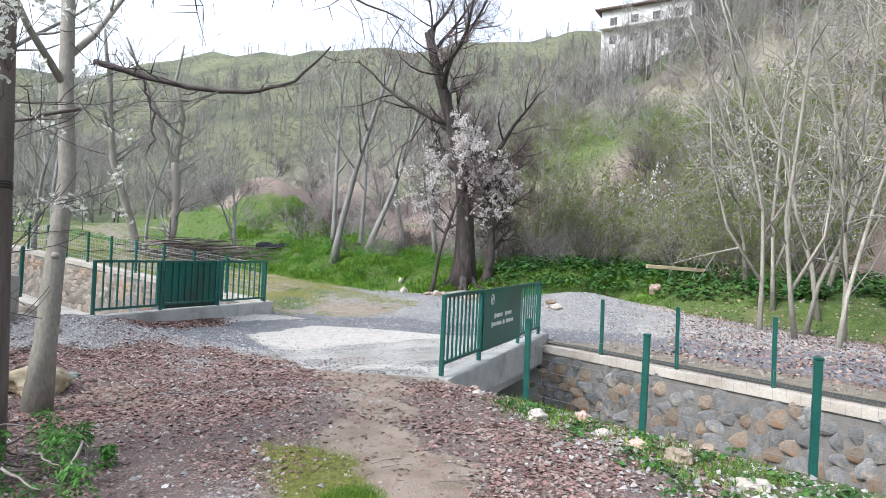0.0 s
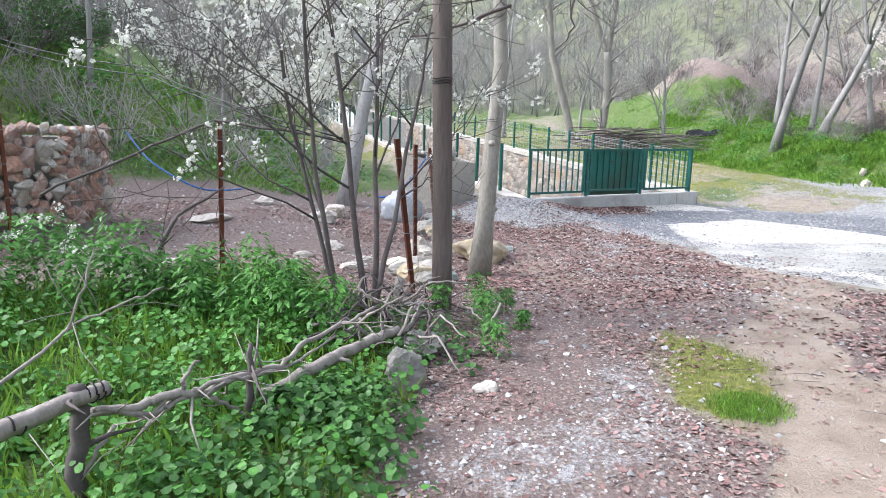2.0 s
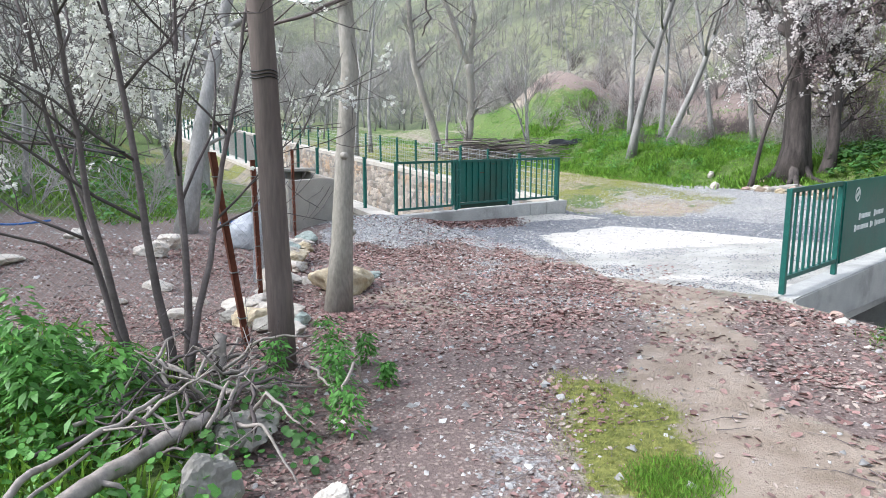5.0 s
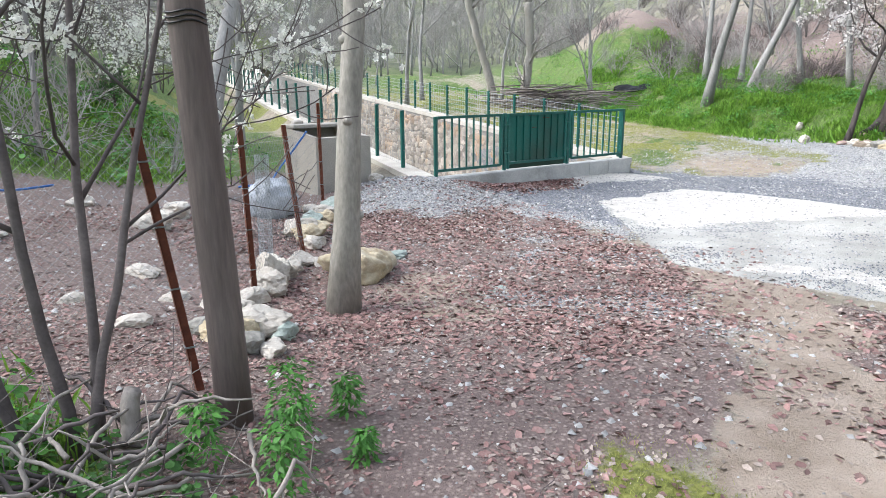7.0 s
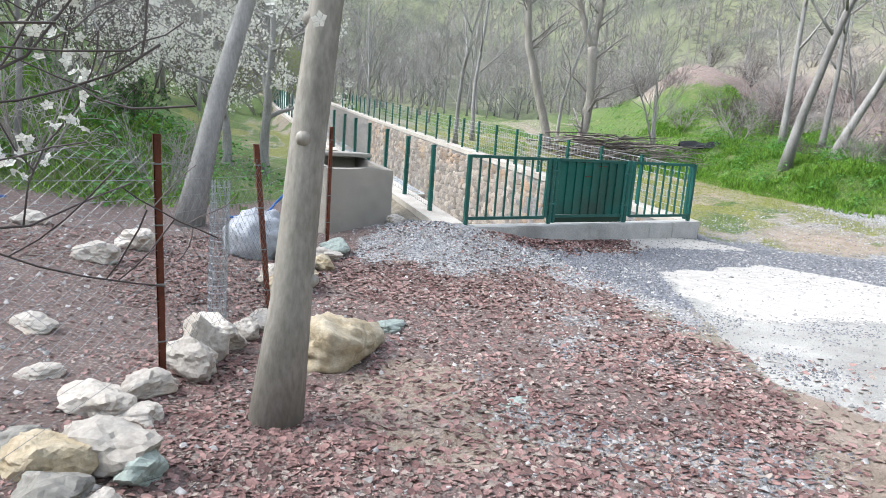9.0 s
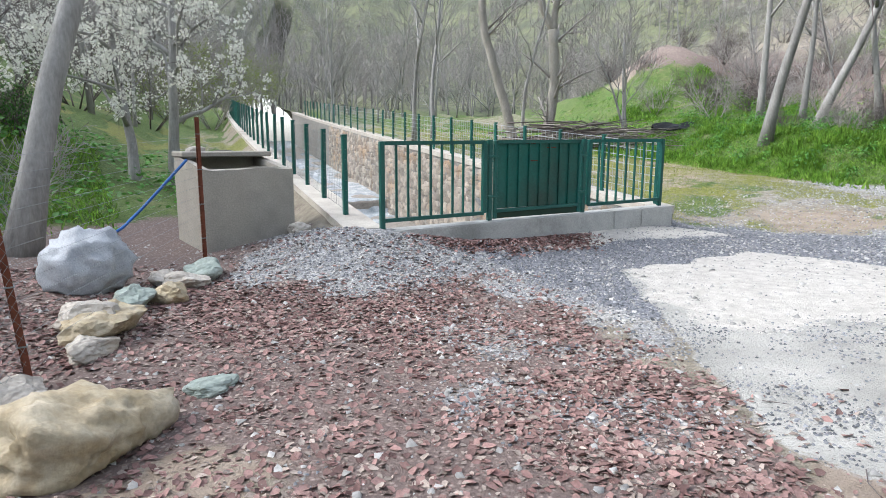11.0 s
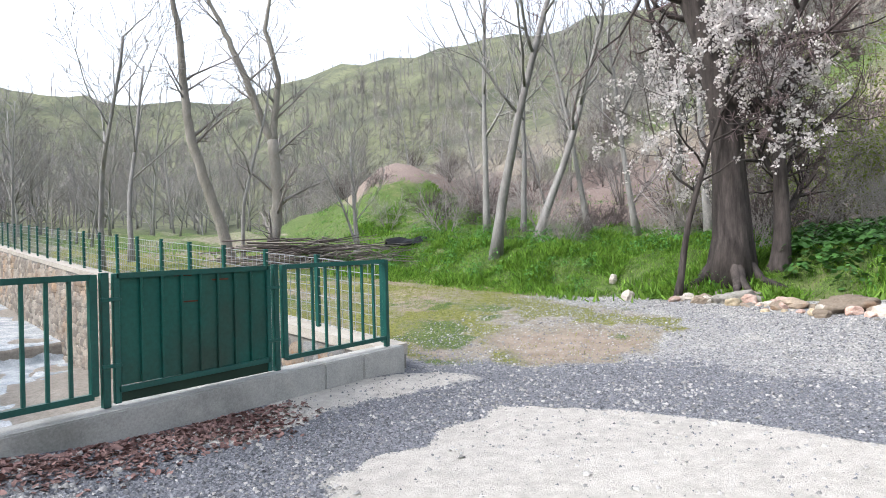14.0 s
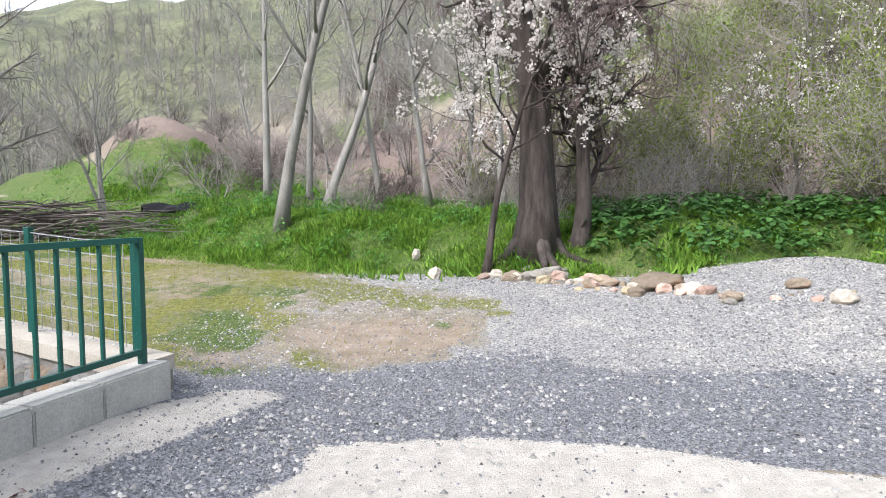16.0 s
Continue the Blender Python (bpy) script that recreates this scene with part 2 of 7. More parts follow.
def tube(paths, sides=5):
    """Verts and faces of tubes along lists of (point, radius)."""
    V, F = [], []
    for pts in paths:
        P = np.array([p for p, _ in pts], float)
        n = len(P)
        d = np.gradient(P, axis=0)
        d /= np.linalg.norm(d, axis=1)[:, None] + 1e-9
        ref = np.array([0.0, 0, 1]) if abs(d[0][2]) < 0.8 else np.array([1.0, 0, 0])
        base = len(V)
        for k in range(n):
            a = np.cross(d[k], ref)
            a /= np.linalg.norm(a) + 1e-9
            b = np.cross(d[k], a)
            for s in range(sides):
                t = 2 * math.pi * s / sides
                V.append(P[k] + pts[k][1] * (math.cos(t) * a + math.sin(t) * b))
        for k in range(n - 1):
            for s in range(sides):
                i, j = base + k * sides + s, base + k * sides + (s + 1) % sides
                F.append((i, j, j + sides, i + sides))
        if sides > 3:
            F.append(tuple(base + s for s in range(sides))[::-1])
            F.append(tuple(base + (n - 1) * sides + s for s in range(sides)))
    return V, F


def stone_mesh(seed, sx, sy, sz, rough=0.25, sub=2, flat=0.35):
    """A broken stone, its foot at z = 0."""
    r = np.random.default_rng(seed)
    bm = bmesh.new()
    bmesh.ops.create_icosphere(bm, subdivisions=sub, radius=1)
    planes = [(Vector(r.normal(size=3)).normalized(), r.uniform(0.55, 0.88)) for _ in range(10)]
    for v in bm.verts:
        c = v.co.normalized()
        k = 1.0
        for nrm, d in planes:
            q = c.dot(nrm)
            if q > 1e-3:
                k = min(k, d / q)
        k *= 1 + rough * (noise.noise(c * 1.7 + Vector((seed * 3.1, 0, 0))) * 0.8 + noise.noise(c * 4.5 + Vector((0, seed, 0))) * 0.4 + noise.noise(c * 11 + Vector((0, seed, 3))) * 0.22)
        v.co = Vector((c.x * k * sx / 2, c.y * k * sy / 2, c.z * k * sz / 2))
    for v in bm.verts:
        v.co.z = max(v.co.z, -sz * flat) + sz * flat
    return bm

# ---- the lie of the land ----
KERB_A, KERB_B = 0.0, -7.04     # the two edges of the bridge


def left_line(y):
    """x of the inner face of the channel's near wall."""
    y = np.asarray(y, float)
    up = 0.155 * y + 0.0007 * y * y
    mid = 0.035 * y
    d = np.maximum(y + 7.04, -30)
    dn = -0.246 + 0.44 * d
    return np.where(y > 0, np.minimum(up, 60), np.where(y > -7.04, mid, dn))


def right_line(y):
    y = np.asarray(y, float)
    d = np.maximum(y + 7.04, -30)
    return left_line(y) + np.where(y > -7.04, 4.72 - 0.09 * np.clip(-y, 0, 7.04) / 7.04, 4.63 + 0.13 * d)


def bank_line(y):
    y = np.asarray(y, float)
    return 11.55 + 0.55 * np.maximum(y - 3, 0) - 0.35 * ss(-2, -5, y) + 0.45 * np.minimum(np.maximum(y + 8.5, -40), 0) * 1.0 + 2.2 * np.exp(-((y + 7.2) / 1.4) ** 2)


def wall_top(y):
    y = np.asarray(y, float)
    return np.where(y > 0, 0.2 + 0.072 * y, -0.08)


def bed_level(y):
    y = np.asarray(y, float)
    return -2.15 + 0.045 * np.clip(y, -40, 200) + 0.5 * ss(14.55, 14.75, y) + 0.02 * np.maximum(y - 15, 0)


def land(x, y):
    x, y = np.asarray(x, float), np.asarray(y, float)
    u = x - left_line(y)
    w = x - right_line(y)
    s = x - bank_line(y)
    z = -0.19 + 0.2 * ss(-2.5, -8.5, y) + 0 * x
    z = z + 9 * (1 - np.exp(-0.075 * np.maximum(y - 0.3, 0) / 9))
    # near bank
    z = z + 0.24 * ss(-3.4, -6.2, x) * ss(-7.5, -4.5, y) + 0.2 * ss(-3, 0, y) * ss(-1.5, -4, u)
    z = z + 0.34 * np.exp(-((x + 0.55) ** 2 / 1.5 + (y - 0.2) ** 2 / 1.4))
    z = z + 0.17 * np.exp(-((y + 0.0) / 0.75) ** 2) * ss(-1.2, 0.5, x) * ss(6, 4.2, x)
    hl = np.maximum(-u - 3.2 - 0.9 * ss(8, 2, y) * 2, 0) * ss(0.2, 5, y) + np.maximum(-x - 9.6, 0) * ss(3, -3, y)
    z = z + 30 * (1 - np.exp(-hl * 0.4 / 30))
    # far bank
    z = z + 0.44 * ss(5.5, 11.0, x) * ss(-16, -5, y)
    bank = ss(0, 2.1, s)
    z = z + 0.72 * bank + 14 * (1 - np.exp(-0.10 * np.maximum(s - 1.2, 0) / 14))
    amp = 40 * (1 + 1.3 * ss(14, -25, y))
    z = z + amp * (1 - np.exp(-np.maximum(s - 10.5, 0) * (0.34 + 0.24 * ss(12, -10, y)) / amp))
    z = z + 3.8 * (0.55 + 0.9 * fbm(x / 3.5 + 8, y / 3.5, 4)) * np.exp(-(((x - 29) * 0.8 + (y - 20) * 0.6) ** 2 / 40 + (-(x - 29) * 0.6 + (y - 20) * 0.8) ** 2 / 26))
    z = z + 0.3 * np.exp(-((x - 11.4) ** 2 / 1.4 + (y + 6.4) ** 2 / 2.2))
    r = np.hypot(x, y)
    z = z + 62 * ss(55, 360, r) * (0.75 + 0.5 * fbm(x / 120 + 9, y / 120 + 4, 3))
    # unevenness
    near = ss(9, 16, r) * 0.9 + 0.1
    z = z + (fbm(x * 0.9, y * 0.9, 4) - 0.5) * 0.35 * near * ss(-0.4, -1.6, u) + (fbm(x * 0.9, y * 0.9, 4) - 0.5) * (0.5 * ss(0, 2, s) + 0.08) * ss(0.2, 1.5, w)
    z = z + (fbm(x / 7 + 40, y / 7, 4) - 0.5) * 2.6 * ss(16, 40, r) + (fbm(x / 1.8, y / 1.8 + 20, 3) - 0.5) * 0.7 * ss(18, 30, r)
    z = z + (fbm(x / 40 + 4, y / 40 + 2, 4) - 0.5) * 20 * ss(50, 160, r)
    # beside the channel the ground meets the copings
    edge = np.where(y > -0.2, np.maximum(ss(-0.9, -0.3, u) * ss(0.4, -0.1, u), 0) + ss(1.2, 0.4, w) * ss(-1, 0, w), 0) * ss(0, 1.5, y)
    z = z * (1 - edge) + (wall_top(y) - 0.06) * edge
    return z


def L(x, y):
    return float(land(x, y))


def line_dist(x, y, pts):
    """Distance to a polyline."""
    best = np.full(np.shape(x), 1e9)
    for (ax, ay), (bx, by) in zip(pts, pts[1:]):
        dx, dy = bx - ax, by - ay
        t = np.clip(((x - ax) * dx + (y - ay) * dy) / (dx * dx + dy * dy), 0, 1)
        best = np.minimum(best, np.hypot(x - ax - t * dx, y - ay - t * dy))
    return best


def covers(x, y):
    """How much of each ground cover lies at a place: concrete, gravel, bare soil, grass, moss, dry leaves."""
    x, y = np.asarray(x, float), np.asarray(y, float)
    n1, n2 = fbm(x * 1.1 + 5, y * 1.1, 4) - 0.5, fbm(x * 2.3 + 50, y * 2.3 + 9, 4) - 0.5
    xw, yw = x + n1 * 0.9, y + n2 * 0.9
    u, s, w = x - left_line(y), x - bank_line(y), x - right_line(y)
    xc, yc = x + n1 * 0.35 + n2 * 0.25, y + n2 * 0.3
    conc_left = np.interp(yc, [-7.2, -5.0, -3.7, -1.85], [-0.5, -0.45, 0.45, 1.95])
    conc = ss(-0.1, 0.25, xc - conc_left) * ss(0.1, -0.1, x - np.interp(y, [-7, -5.1, -3.6, -2.6, -1.7], [4.5, 4.55, 4.9, 4.86, 4.45]) - n2 * 0.12) * ss(-1.6, -1.8, yc) * ss(-7.3, -7.1, y)
    strip_ = ss(0.42, 0.2, line_dist(x + n2 * 0.5, y + n1 * 0.5, [(2.2, -0.42), (3.2, -0.38), (4.6, -0.42), (5.3, -0.5)]))
    conc = np.maximum(conc, 0.85 * strip_)
    soil = 0.9 * ss(0.75, 0.2, line_dist(xw, yw, [(-9.5, -12.5), (-6.2, -10.0), (-4.0, -8.5), (-2.6, -7.4), (-1.2, -6.3), (0.2, -5.4)]) * 1.05)
    moss = 0.72 * ss(0.42, 0.1, line_dist(xw, yw, [(-3.75, -7.45), (-4.45, -8.2)]))
    grav = ss(1.25, 0.8, np.hypot((xw + 0.35) / 1.25, (yw + 0.35) / 1.1)) + ss(0.1, 0.5, xw) * ss(-3.6, -1.6, yw + 0.9 * ss(3, 0.5, xw)) * ss(1.0, 0.2, y) * ss(5.9, 5.0, xw)
    track = ss(-0.5, 0.5, np.minimum(np.minimum((xw - 5.7) + 0.62 * (yw - 0.2), (yw + 2.4) - 0.1 * (xw - 7)), 10.6 - xw + 0.4 * yw)) * ss(0.6, -0.1, s)
    grav = np.maximum(grav, ss(4.4, 4.8, x) * ss(0.4, -0.2, s + n1) * ss(2.1, 0.8, yw) * ss(-9.0, -7.5, y + 0 * x) * (1 - 0.55 * track))
    grav = np.maximum(grav, ss(4.4, 5.5, w + 3.5) * ss(0.3, -0.2, s) * ss(-7, -8, y) * 0.7)
    grav = np.maximum(grav, 0.46 * ss(0.6, 0.2, line_dist(xw, yw, [(-5.9, -8.35), (-5.1, -8.0), (-4.8, -7.7)])))
    grav = np.maximum(grav, 0.55 * ss(0.42, 0.6, fbm(x * 1.6 + 9, y * 1.6)) * ss(1.4, 0.5, line_dist(xw, yw, [(-2.2, -5.6), (-0.6, -3.6), (0.6, -2.4)])))
    grav = grav * (1 - 0.95 * np.clip(conc, 0, 1) ** 3)
    sand = ss(1.15, 0.5, np.hypot((xw - 7.6) / 1.15, (yw + 0.9) / 1.6)) * 0.66
    grav = grav * (1 - 0.85 * sand)
    right_grass = ss(-0.15, 0.25, (x + 1.1) * 0.66 - (y + 7.6) * 0.75 - 0.25 + n1) * (u < 0.3) * ss(-6.9, -7.5, y) * 0.52
    garden = ss(0.1, -0.35, xw - np.interp(y, [-12, -7.4, -5.6, -4.6], [-7.7, -6.15, -5.5, -6.0])) * ss(-4.0, -4.7, yw) 
    bankg = ss(-0.1, 0.35, s + 0.6 * n1) * ss(12, 8, s + 5 * n1) * (y > -40)
    fardirt = ss(9, 12, s + 5 * n1)
    meadow = ss(0.5, 2.2, yw) * ss(0.2, 1, w) * ss(0.3, -0.2, s)
    lefthill = ss(1.5, 3.5, yw - 0.2 * x - 0.5) * ss(-2.4, -3.4, u) + 0.7 * ss(2.2, 4, yw) * ss(-0.6, -1.2, u + n1) + ss(-9.3, -10, x)
    grass = np.clip(np.maximum.reduce([right_grass, garden, bankg, 0.75 * np.maximum(meadow, track) * ss(0.42, 0.56, fbm(x * 0.55, y * 0.55)), 0.5 * meadow, 0.9 * lefthill, fardirt * (0.3 + 0.42 * ss(0.36, 0.66, fbm(x / 13 + 2, y / 13 + 7, 3)))]), 0, 1)
    soil = np.maximum(soil, fardirt * 0.3 * ss(0.5, 0.6, fbm(x / 11, y / 11, 3)))
    soil = np.maximum(soil, 0.8 * ss(0.8, 0.3, line_dist(xw, yw, [(5.6, 0.6), (7.8, 1.6), (10.5, 5.0), (13.5, 9.5)])))
    spur = np.exp(-(((x - 29) * 0.8 + (y - 20) * 0.6) ** 2 / 30 + (-(x - 29) * 0.6 + (y - 20) * 0.8) ** 2 / 20))
    soil = np.maximum(soil, 0.4 * ss(0.3, 0.6, spur))
    soil = np.maximum.reduce([soil, 0.42 * track, sand])
    soil = np.maximum(soil, 0.75 * ss(0.95, 0.3, np.hypot((xw + 2.9) * 1.1, (yw + 4.4) * 0.85)))
    grass = grass * (1 - ss(0.35, 0.6, spur))
    turf = np.maximum(0.5 * meadow * ss(9, 4, y), 0.72 * track * ss(0.34, 0.6, fbm(x * 1.3 + 7, y * 1.3))) * ss(0.5, -0.2, s) * (1 - 0.8 * sand) * ss(30, 20, y)
    turf = turf * (1 - ss(0.75, 0.35, np.hypot(xw - 8.8, yw - 2.8)))
    moss = np.maximum(moss, np.clip(turf, 0, 0.62))
    grass = grass * (1 - 0.6 * np.clip(turf, 0, 1))
    dark = ss(0.6, -0.6, xw - np.interp(y, [-6, -3.6, -2.8, -1.9, -1, 0, 1.2], [6.6, 6.9, 7.2, 6.9, 6.6, 6.3, 6.4])) * ss(0.2, 1.2, xw) + 0.5 * ss(0.5, 0.2, np.hypot(xw - 8.8, yw - 2.8))
    leaf = ss(0.5, -0.1, xw - np.interp(y, [-9, -5, -1.5, 0], [-1.5, -0.5, 0.6, -0.6])) * (1 - np.clip(grav, 0, 1) * 0.8) * (1 - soil) * (1 - garden) * (1 - moss) * ss(9.8, 9.0, -x)
    pale = ss(0.05, 0.5, xw - conc_left) * ss(-4.7, -4.1, yw + 0.5 * (xw - 2.7)) * ss(5.3, 4.8, x) + ss(0.35, 0.05, np.abs(xw - 0.2)) * ss(-5.4, -5.9, yw) + 0.62 * ss(0.16, 0.04, np.abs(x - 4.5 - 0.1 * (-1.6 - y)))
    pale = np.maximum(pale, 0.8 * strip_)
    leaf = np.maximum(leaf, 0.8 * ss(0.6, 1.6, w) * ss(-8.6, -9.8, yw) * ss(1.5, 0.2, s))
    leaf = np.maximum(leaf, 0.4 * ss(0.3, 0.6, spur))
    leaf = np.maximum(leaf, 0.62 * ss(2.5, 5, s + 3 * n1) * ss(26, 16, s))
    leaf = np.maximum(leaf, fardirt * 0.45 * ss(0.42, 0.55, fbm(x / 8 + 3, y / 8, 3)))
    return [np.clip(a, 0, 1) for a in (conc, grav, soil, grass, moss, leaf, pale * conc, dark)]


def graded(lo, hi, step, far, ratio=1.13):
    mid = list(np.arange(lo, hi + 1e-6, step))
    a, b, d = [], [], step
    v = lo
    while v > -far:
        d *= ratio
        v -= d
        a.append(v)
    v, d = hi, step
    while v < far:
        d *= ratio
        v += d
        b.append(v)
    return a[::-1] + mid + b


US = graded(-10.5, -0.2, 0.13, 900) 
US = [v for v in US if v <= -0.19]
US[-1] = -0.2
WS = [v for v in graded(0.2, 11.5, 0.14, 900) if v >= 0.19]
MID = list(np.linspace(0.03, 0.97, 30))
YS = [v for v in graded(-13.0, 8.0, 0.13, 900)]
YS = sorted([v for v in YS if abs(v - KERB_A) > 0.07 and abs(v - KERB_B) > 0.07] + [KERB_A, KERB_B])


def build_ground():
    ys = np.array(YS)
    cols = []
    for v in US:
        cols.append(left_line(ys) + v)
    for v in MID:
        cols.append(left_line(ys) - 0.2 + (right_line(ys) - left_line(ys) + 0.4) * v)
    for v in WS:
        cols.append(right_line(ys) + v)
    X = np.array(cols)
    Y = np.tile(ys, (len(cols), 1))
    Z = land(X, Y)
    nu, ny = X.shape
    deck = (ys[:-1] >= KERB_B - 1e-6) & (ys[1:] <= KERB_A + 1e-6)
    faces = []
    a, b = len(US) - 1, len(US) + len(MID)
    for i in range(nu - 1):
        inside = a <= i < b
        for j in range(ny - 1):
            if inside and not deck[j]:
                continue
            faces.append((i * ny + j, (i + 1) * ny + j, (i + 1) * ny + j + 1, i * ny + j + 1))
    verts = np.stack([X.ravel(), Y.ravel(), Z.ravel()], 1)
    ob = raw("ground", verts.tolist(), faces, GROUND, None, smooth=True)
    tagged(ob, "trodden ground of dry leaves, grey gravel, bare soil and grass", "ground", kind="structure")
    c = covers(X.ravel(), Y.ravel())
    for name, trio, last in (("cover_a", c[:3], c[6]), ("cover_b", c[3:6], c[7])):
        at = ob.data.color_attributes.new(name, "FLOAT_COLOR", "POINT")
        at.data.foreach_set("color", np.stack([*trio, last], 1).ravel())
    return ob


def ground_material():
    m = bpy.data.materials.new("ground")
    m.use_nodes = True
    nt = m.node_tree
    p = nt.nodes["Principled BSDF"]
    geo = nt.nodes.new("ShaderNodeNewGeometry").outputs["Position"]

    def nz(s, d=5.0, r=0.6):
        n = nt.nodes.new("ShaderNodeTexNoise")
        n.inputs["Scale"].default_value, n.inputs["Detail"].default_value, n.inputs["Roughness"].default_value = s, d, r
        nt.links.new(geo, n.inputs["Vector"])
        return n.outputs["Fac"]

    def vor(s):
        n = nt.nodes.new("ShaderNodeTexVoronoi")
        n.inputs["Scale"].default_value = s
        nt.links.new(geo, n.inputs["Vector"])
        return n

    def rng_(fac, a, b, lo=0.0, hi=1.0):
        r = nt.nodes.new("ShaderNodeMapRange")
        for k, v in zip(("From Min", "From Max", "To Min", "To Max"), (a, b, lo, hi)):
            r.inputs[k].default_value = v
        nt.links.new(fac, r.inputs["Value"])
        return r.outputs["Result"]

    def mix(fac, a, b):
        x = nt.nodes.new("ShaderNodeMix")
        x.data_type = "RGBA"
        for sock, v in ((x.inputs[0], fac), (x.inputs[6], a), (x.inputs[7], b)):
            if isinstance(v, tuple):
                sock.default_value = (*v, 1)
            else:
                nt.links.new(v, sock)
        return x.outputs[2]

    def add(a, b, op="ADD"):
        x = nt.nodes.new("ShaderNodeMath")
        x.operation = op
        for sock, v in zip(x.inputs, (a, b)):
            if isinstance(v, float):
                sock.default_value = v
            else:
                nt.links.new(v, sock)
        return x.outputs[0]

    w, tail = [], []
    for name in ("cover_a", "cover_b"):
        at = nt.nodes.new("ShaderNodeAttribute")
        at.attribute_name = name
        sp = nt.nodes.new("ShaderNodeSeparateColor")
        nt.links.new(at.outputs["Color"], sp.inputs[0])
        w += [sp.outputs[i] for i in range(3)]
        tail.append(at.outputs["Alpha"])
    conc, grav, soil, grass, moss, leaf = w
    pale, dark = tail
    br = add(nz(7.0, 6.0), nz(38.0, 4.0))

    def edge(fac, k=0.55):
        """A ragged border where a cover thins out."""
        return rng_(add(fac, add(add(br, -1.0), k, "MULTIPLY")), 0.42, 0.58)

    big = nz(0.8, 4.0)
    fine = nz(60.0, 4.0, 0.7)
    base = mix(rng_(nz(5.0), 0.35, 0.65), (0.19, 0.165, 0.125), (0.30, 0.265, 0.21))
    v1 = vor(34.0)
    leafc = mix(v1.outputs["Color"], (0.20, 0.15, 0.13), (0.45, 0.37, 0.325))
    leafc = mix(rng_(v1.outputs["Distance"], 0.0, 0.5), leafc, (0.16, 0.12, 0.108))
    col = mix(edge(leaf), base, leafc)
    soilc = mix(rng_(nz(3.0, 6.0), 0.3, 0.7), (0.22, 0.172, 0.13), (0.355, 0.29, 0.235))
    col = mix(edge(soil, 0.9), col, soilc)
    v2 = vor(48.0)
    gravc = mix(v2.outputs["Color"], (0.14, 0.14, 0.145), (0.46, 0.455, 0.45))
    gravc = mix(rng_(nz(1.4, 5.0), 0.48, 0.7), gravc, mix(v2.outputs["Color"], (0.28, 0.27, 0.25), (0.56, 0.54, 0.50)))
    gravc = mix(edge(dark, 0.8), gravc, mix(v2.outputs["Color"], (0.07, 0.075, 0.09), (0.30, 0.305, 0.33)))
    col = mix(edge(grav), col, gravc)
    concc = mix(rng_(nz(1.3, 6.0), 0.35, 0.65), (0.30, 0.29, 0.265), (0.45, 0.435, 0.40))
    concc = mix(edge(pale, 1.1), concc, mix(rng_(nz(9.0, 5.0), 0.35, 0.65), (0.43, 0.405, 0.365), (0.56, 0.53, 0.485)))
    concc = mix(rng_(nz(45.0, 2.0), 0.68, 0.74), concc, (0.22, 0.205, 0.19))
    col = mix(edge(conc, 0.6), col, concc)
    grassc = mix(rng_(nz(6.0, 6.0), 0.3, 0.7), (0.06, 0.105, 0.025), (0.14, 0.19, 0.055))
    grassc = mix(rng_(nz(34.0, 3.0, 0.7), 0.5, 0.62), grassc, (0.03, 0.055, 0.014))
    grassc = mix(rng_(big, 0.56, 0.76), grassc, (0.20, 0.185, 0.10))
    col = mix(edge(grass), col, grassc)
    mossc = mix(rng_(nz(16.0, 5.0), 0.35, 0.65), (0.10, 0.11, 0.028), (0.23, 0.235, 0.065))
    col = mix(edge(moss, 0.5), col, mossc)
    far = nt.nodes.new("ShaderNodeVectorMath")
    far.operation = "LENGTH"
    nt.links.new(geo, far.inputs[0])
    scrub = mix(rng_(nz(0.06, 8.0, 0.7), 0.4, 0.62), (0.075, 0.085, 0.055), (0.17, 0.18, 0.10))
    scrub = mix(rng_(nz(0.9, 5.0, 0.7), 0.5, 0.6), scrub, (0.05, 0.055, 0.04))
    col = mix(rng_(add(far.outputs["Value"], add(big, 30.0, "MULTIPLY")), 62.0, 95.0), col, scrub)
    nt.links.new(col, p.inputs["Base Color"])
    p.inputs["Roughness"].default_value = 0.9
    p.inputs["Specular IOR Level"].default_value = 0.25
    h = add(add(v2.outputs["Distance"], add(grav, 0.9, "MULTIPLY"), "MULTIPLY"), add(fine, add(br, 0.5, "MULTIPLY")))
    b = nt.nodes.new("ShaderNodeBump")
    b.inputs["Strength"].default_value, b.inputs["Distance"].default_value = 0.7, 0.03
    nt.links.new(h, b.inputs["Height"])
    nt.links.new(b.outputs["Normal"], p.inputs["Normal"])
    return m


GROUND = ground_material()
build_ground()


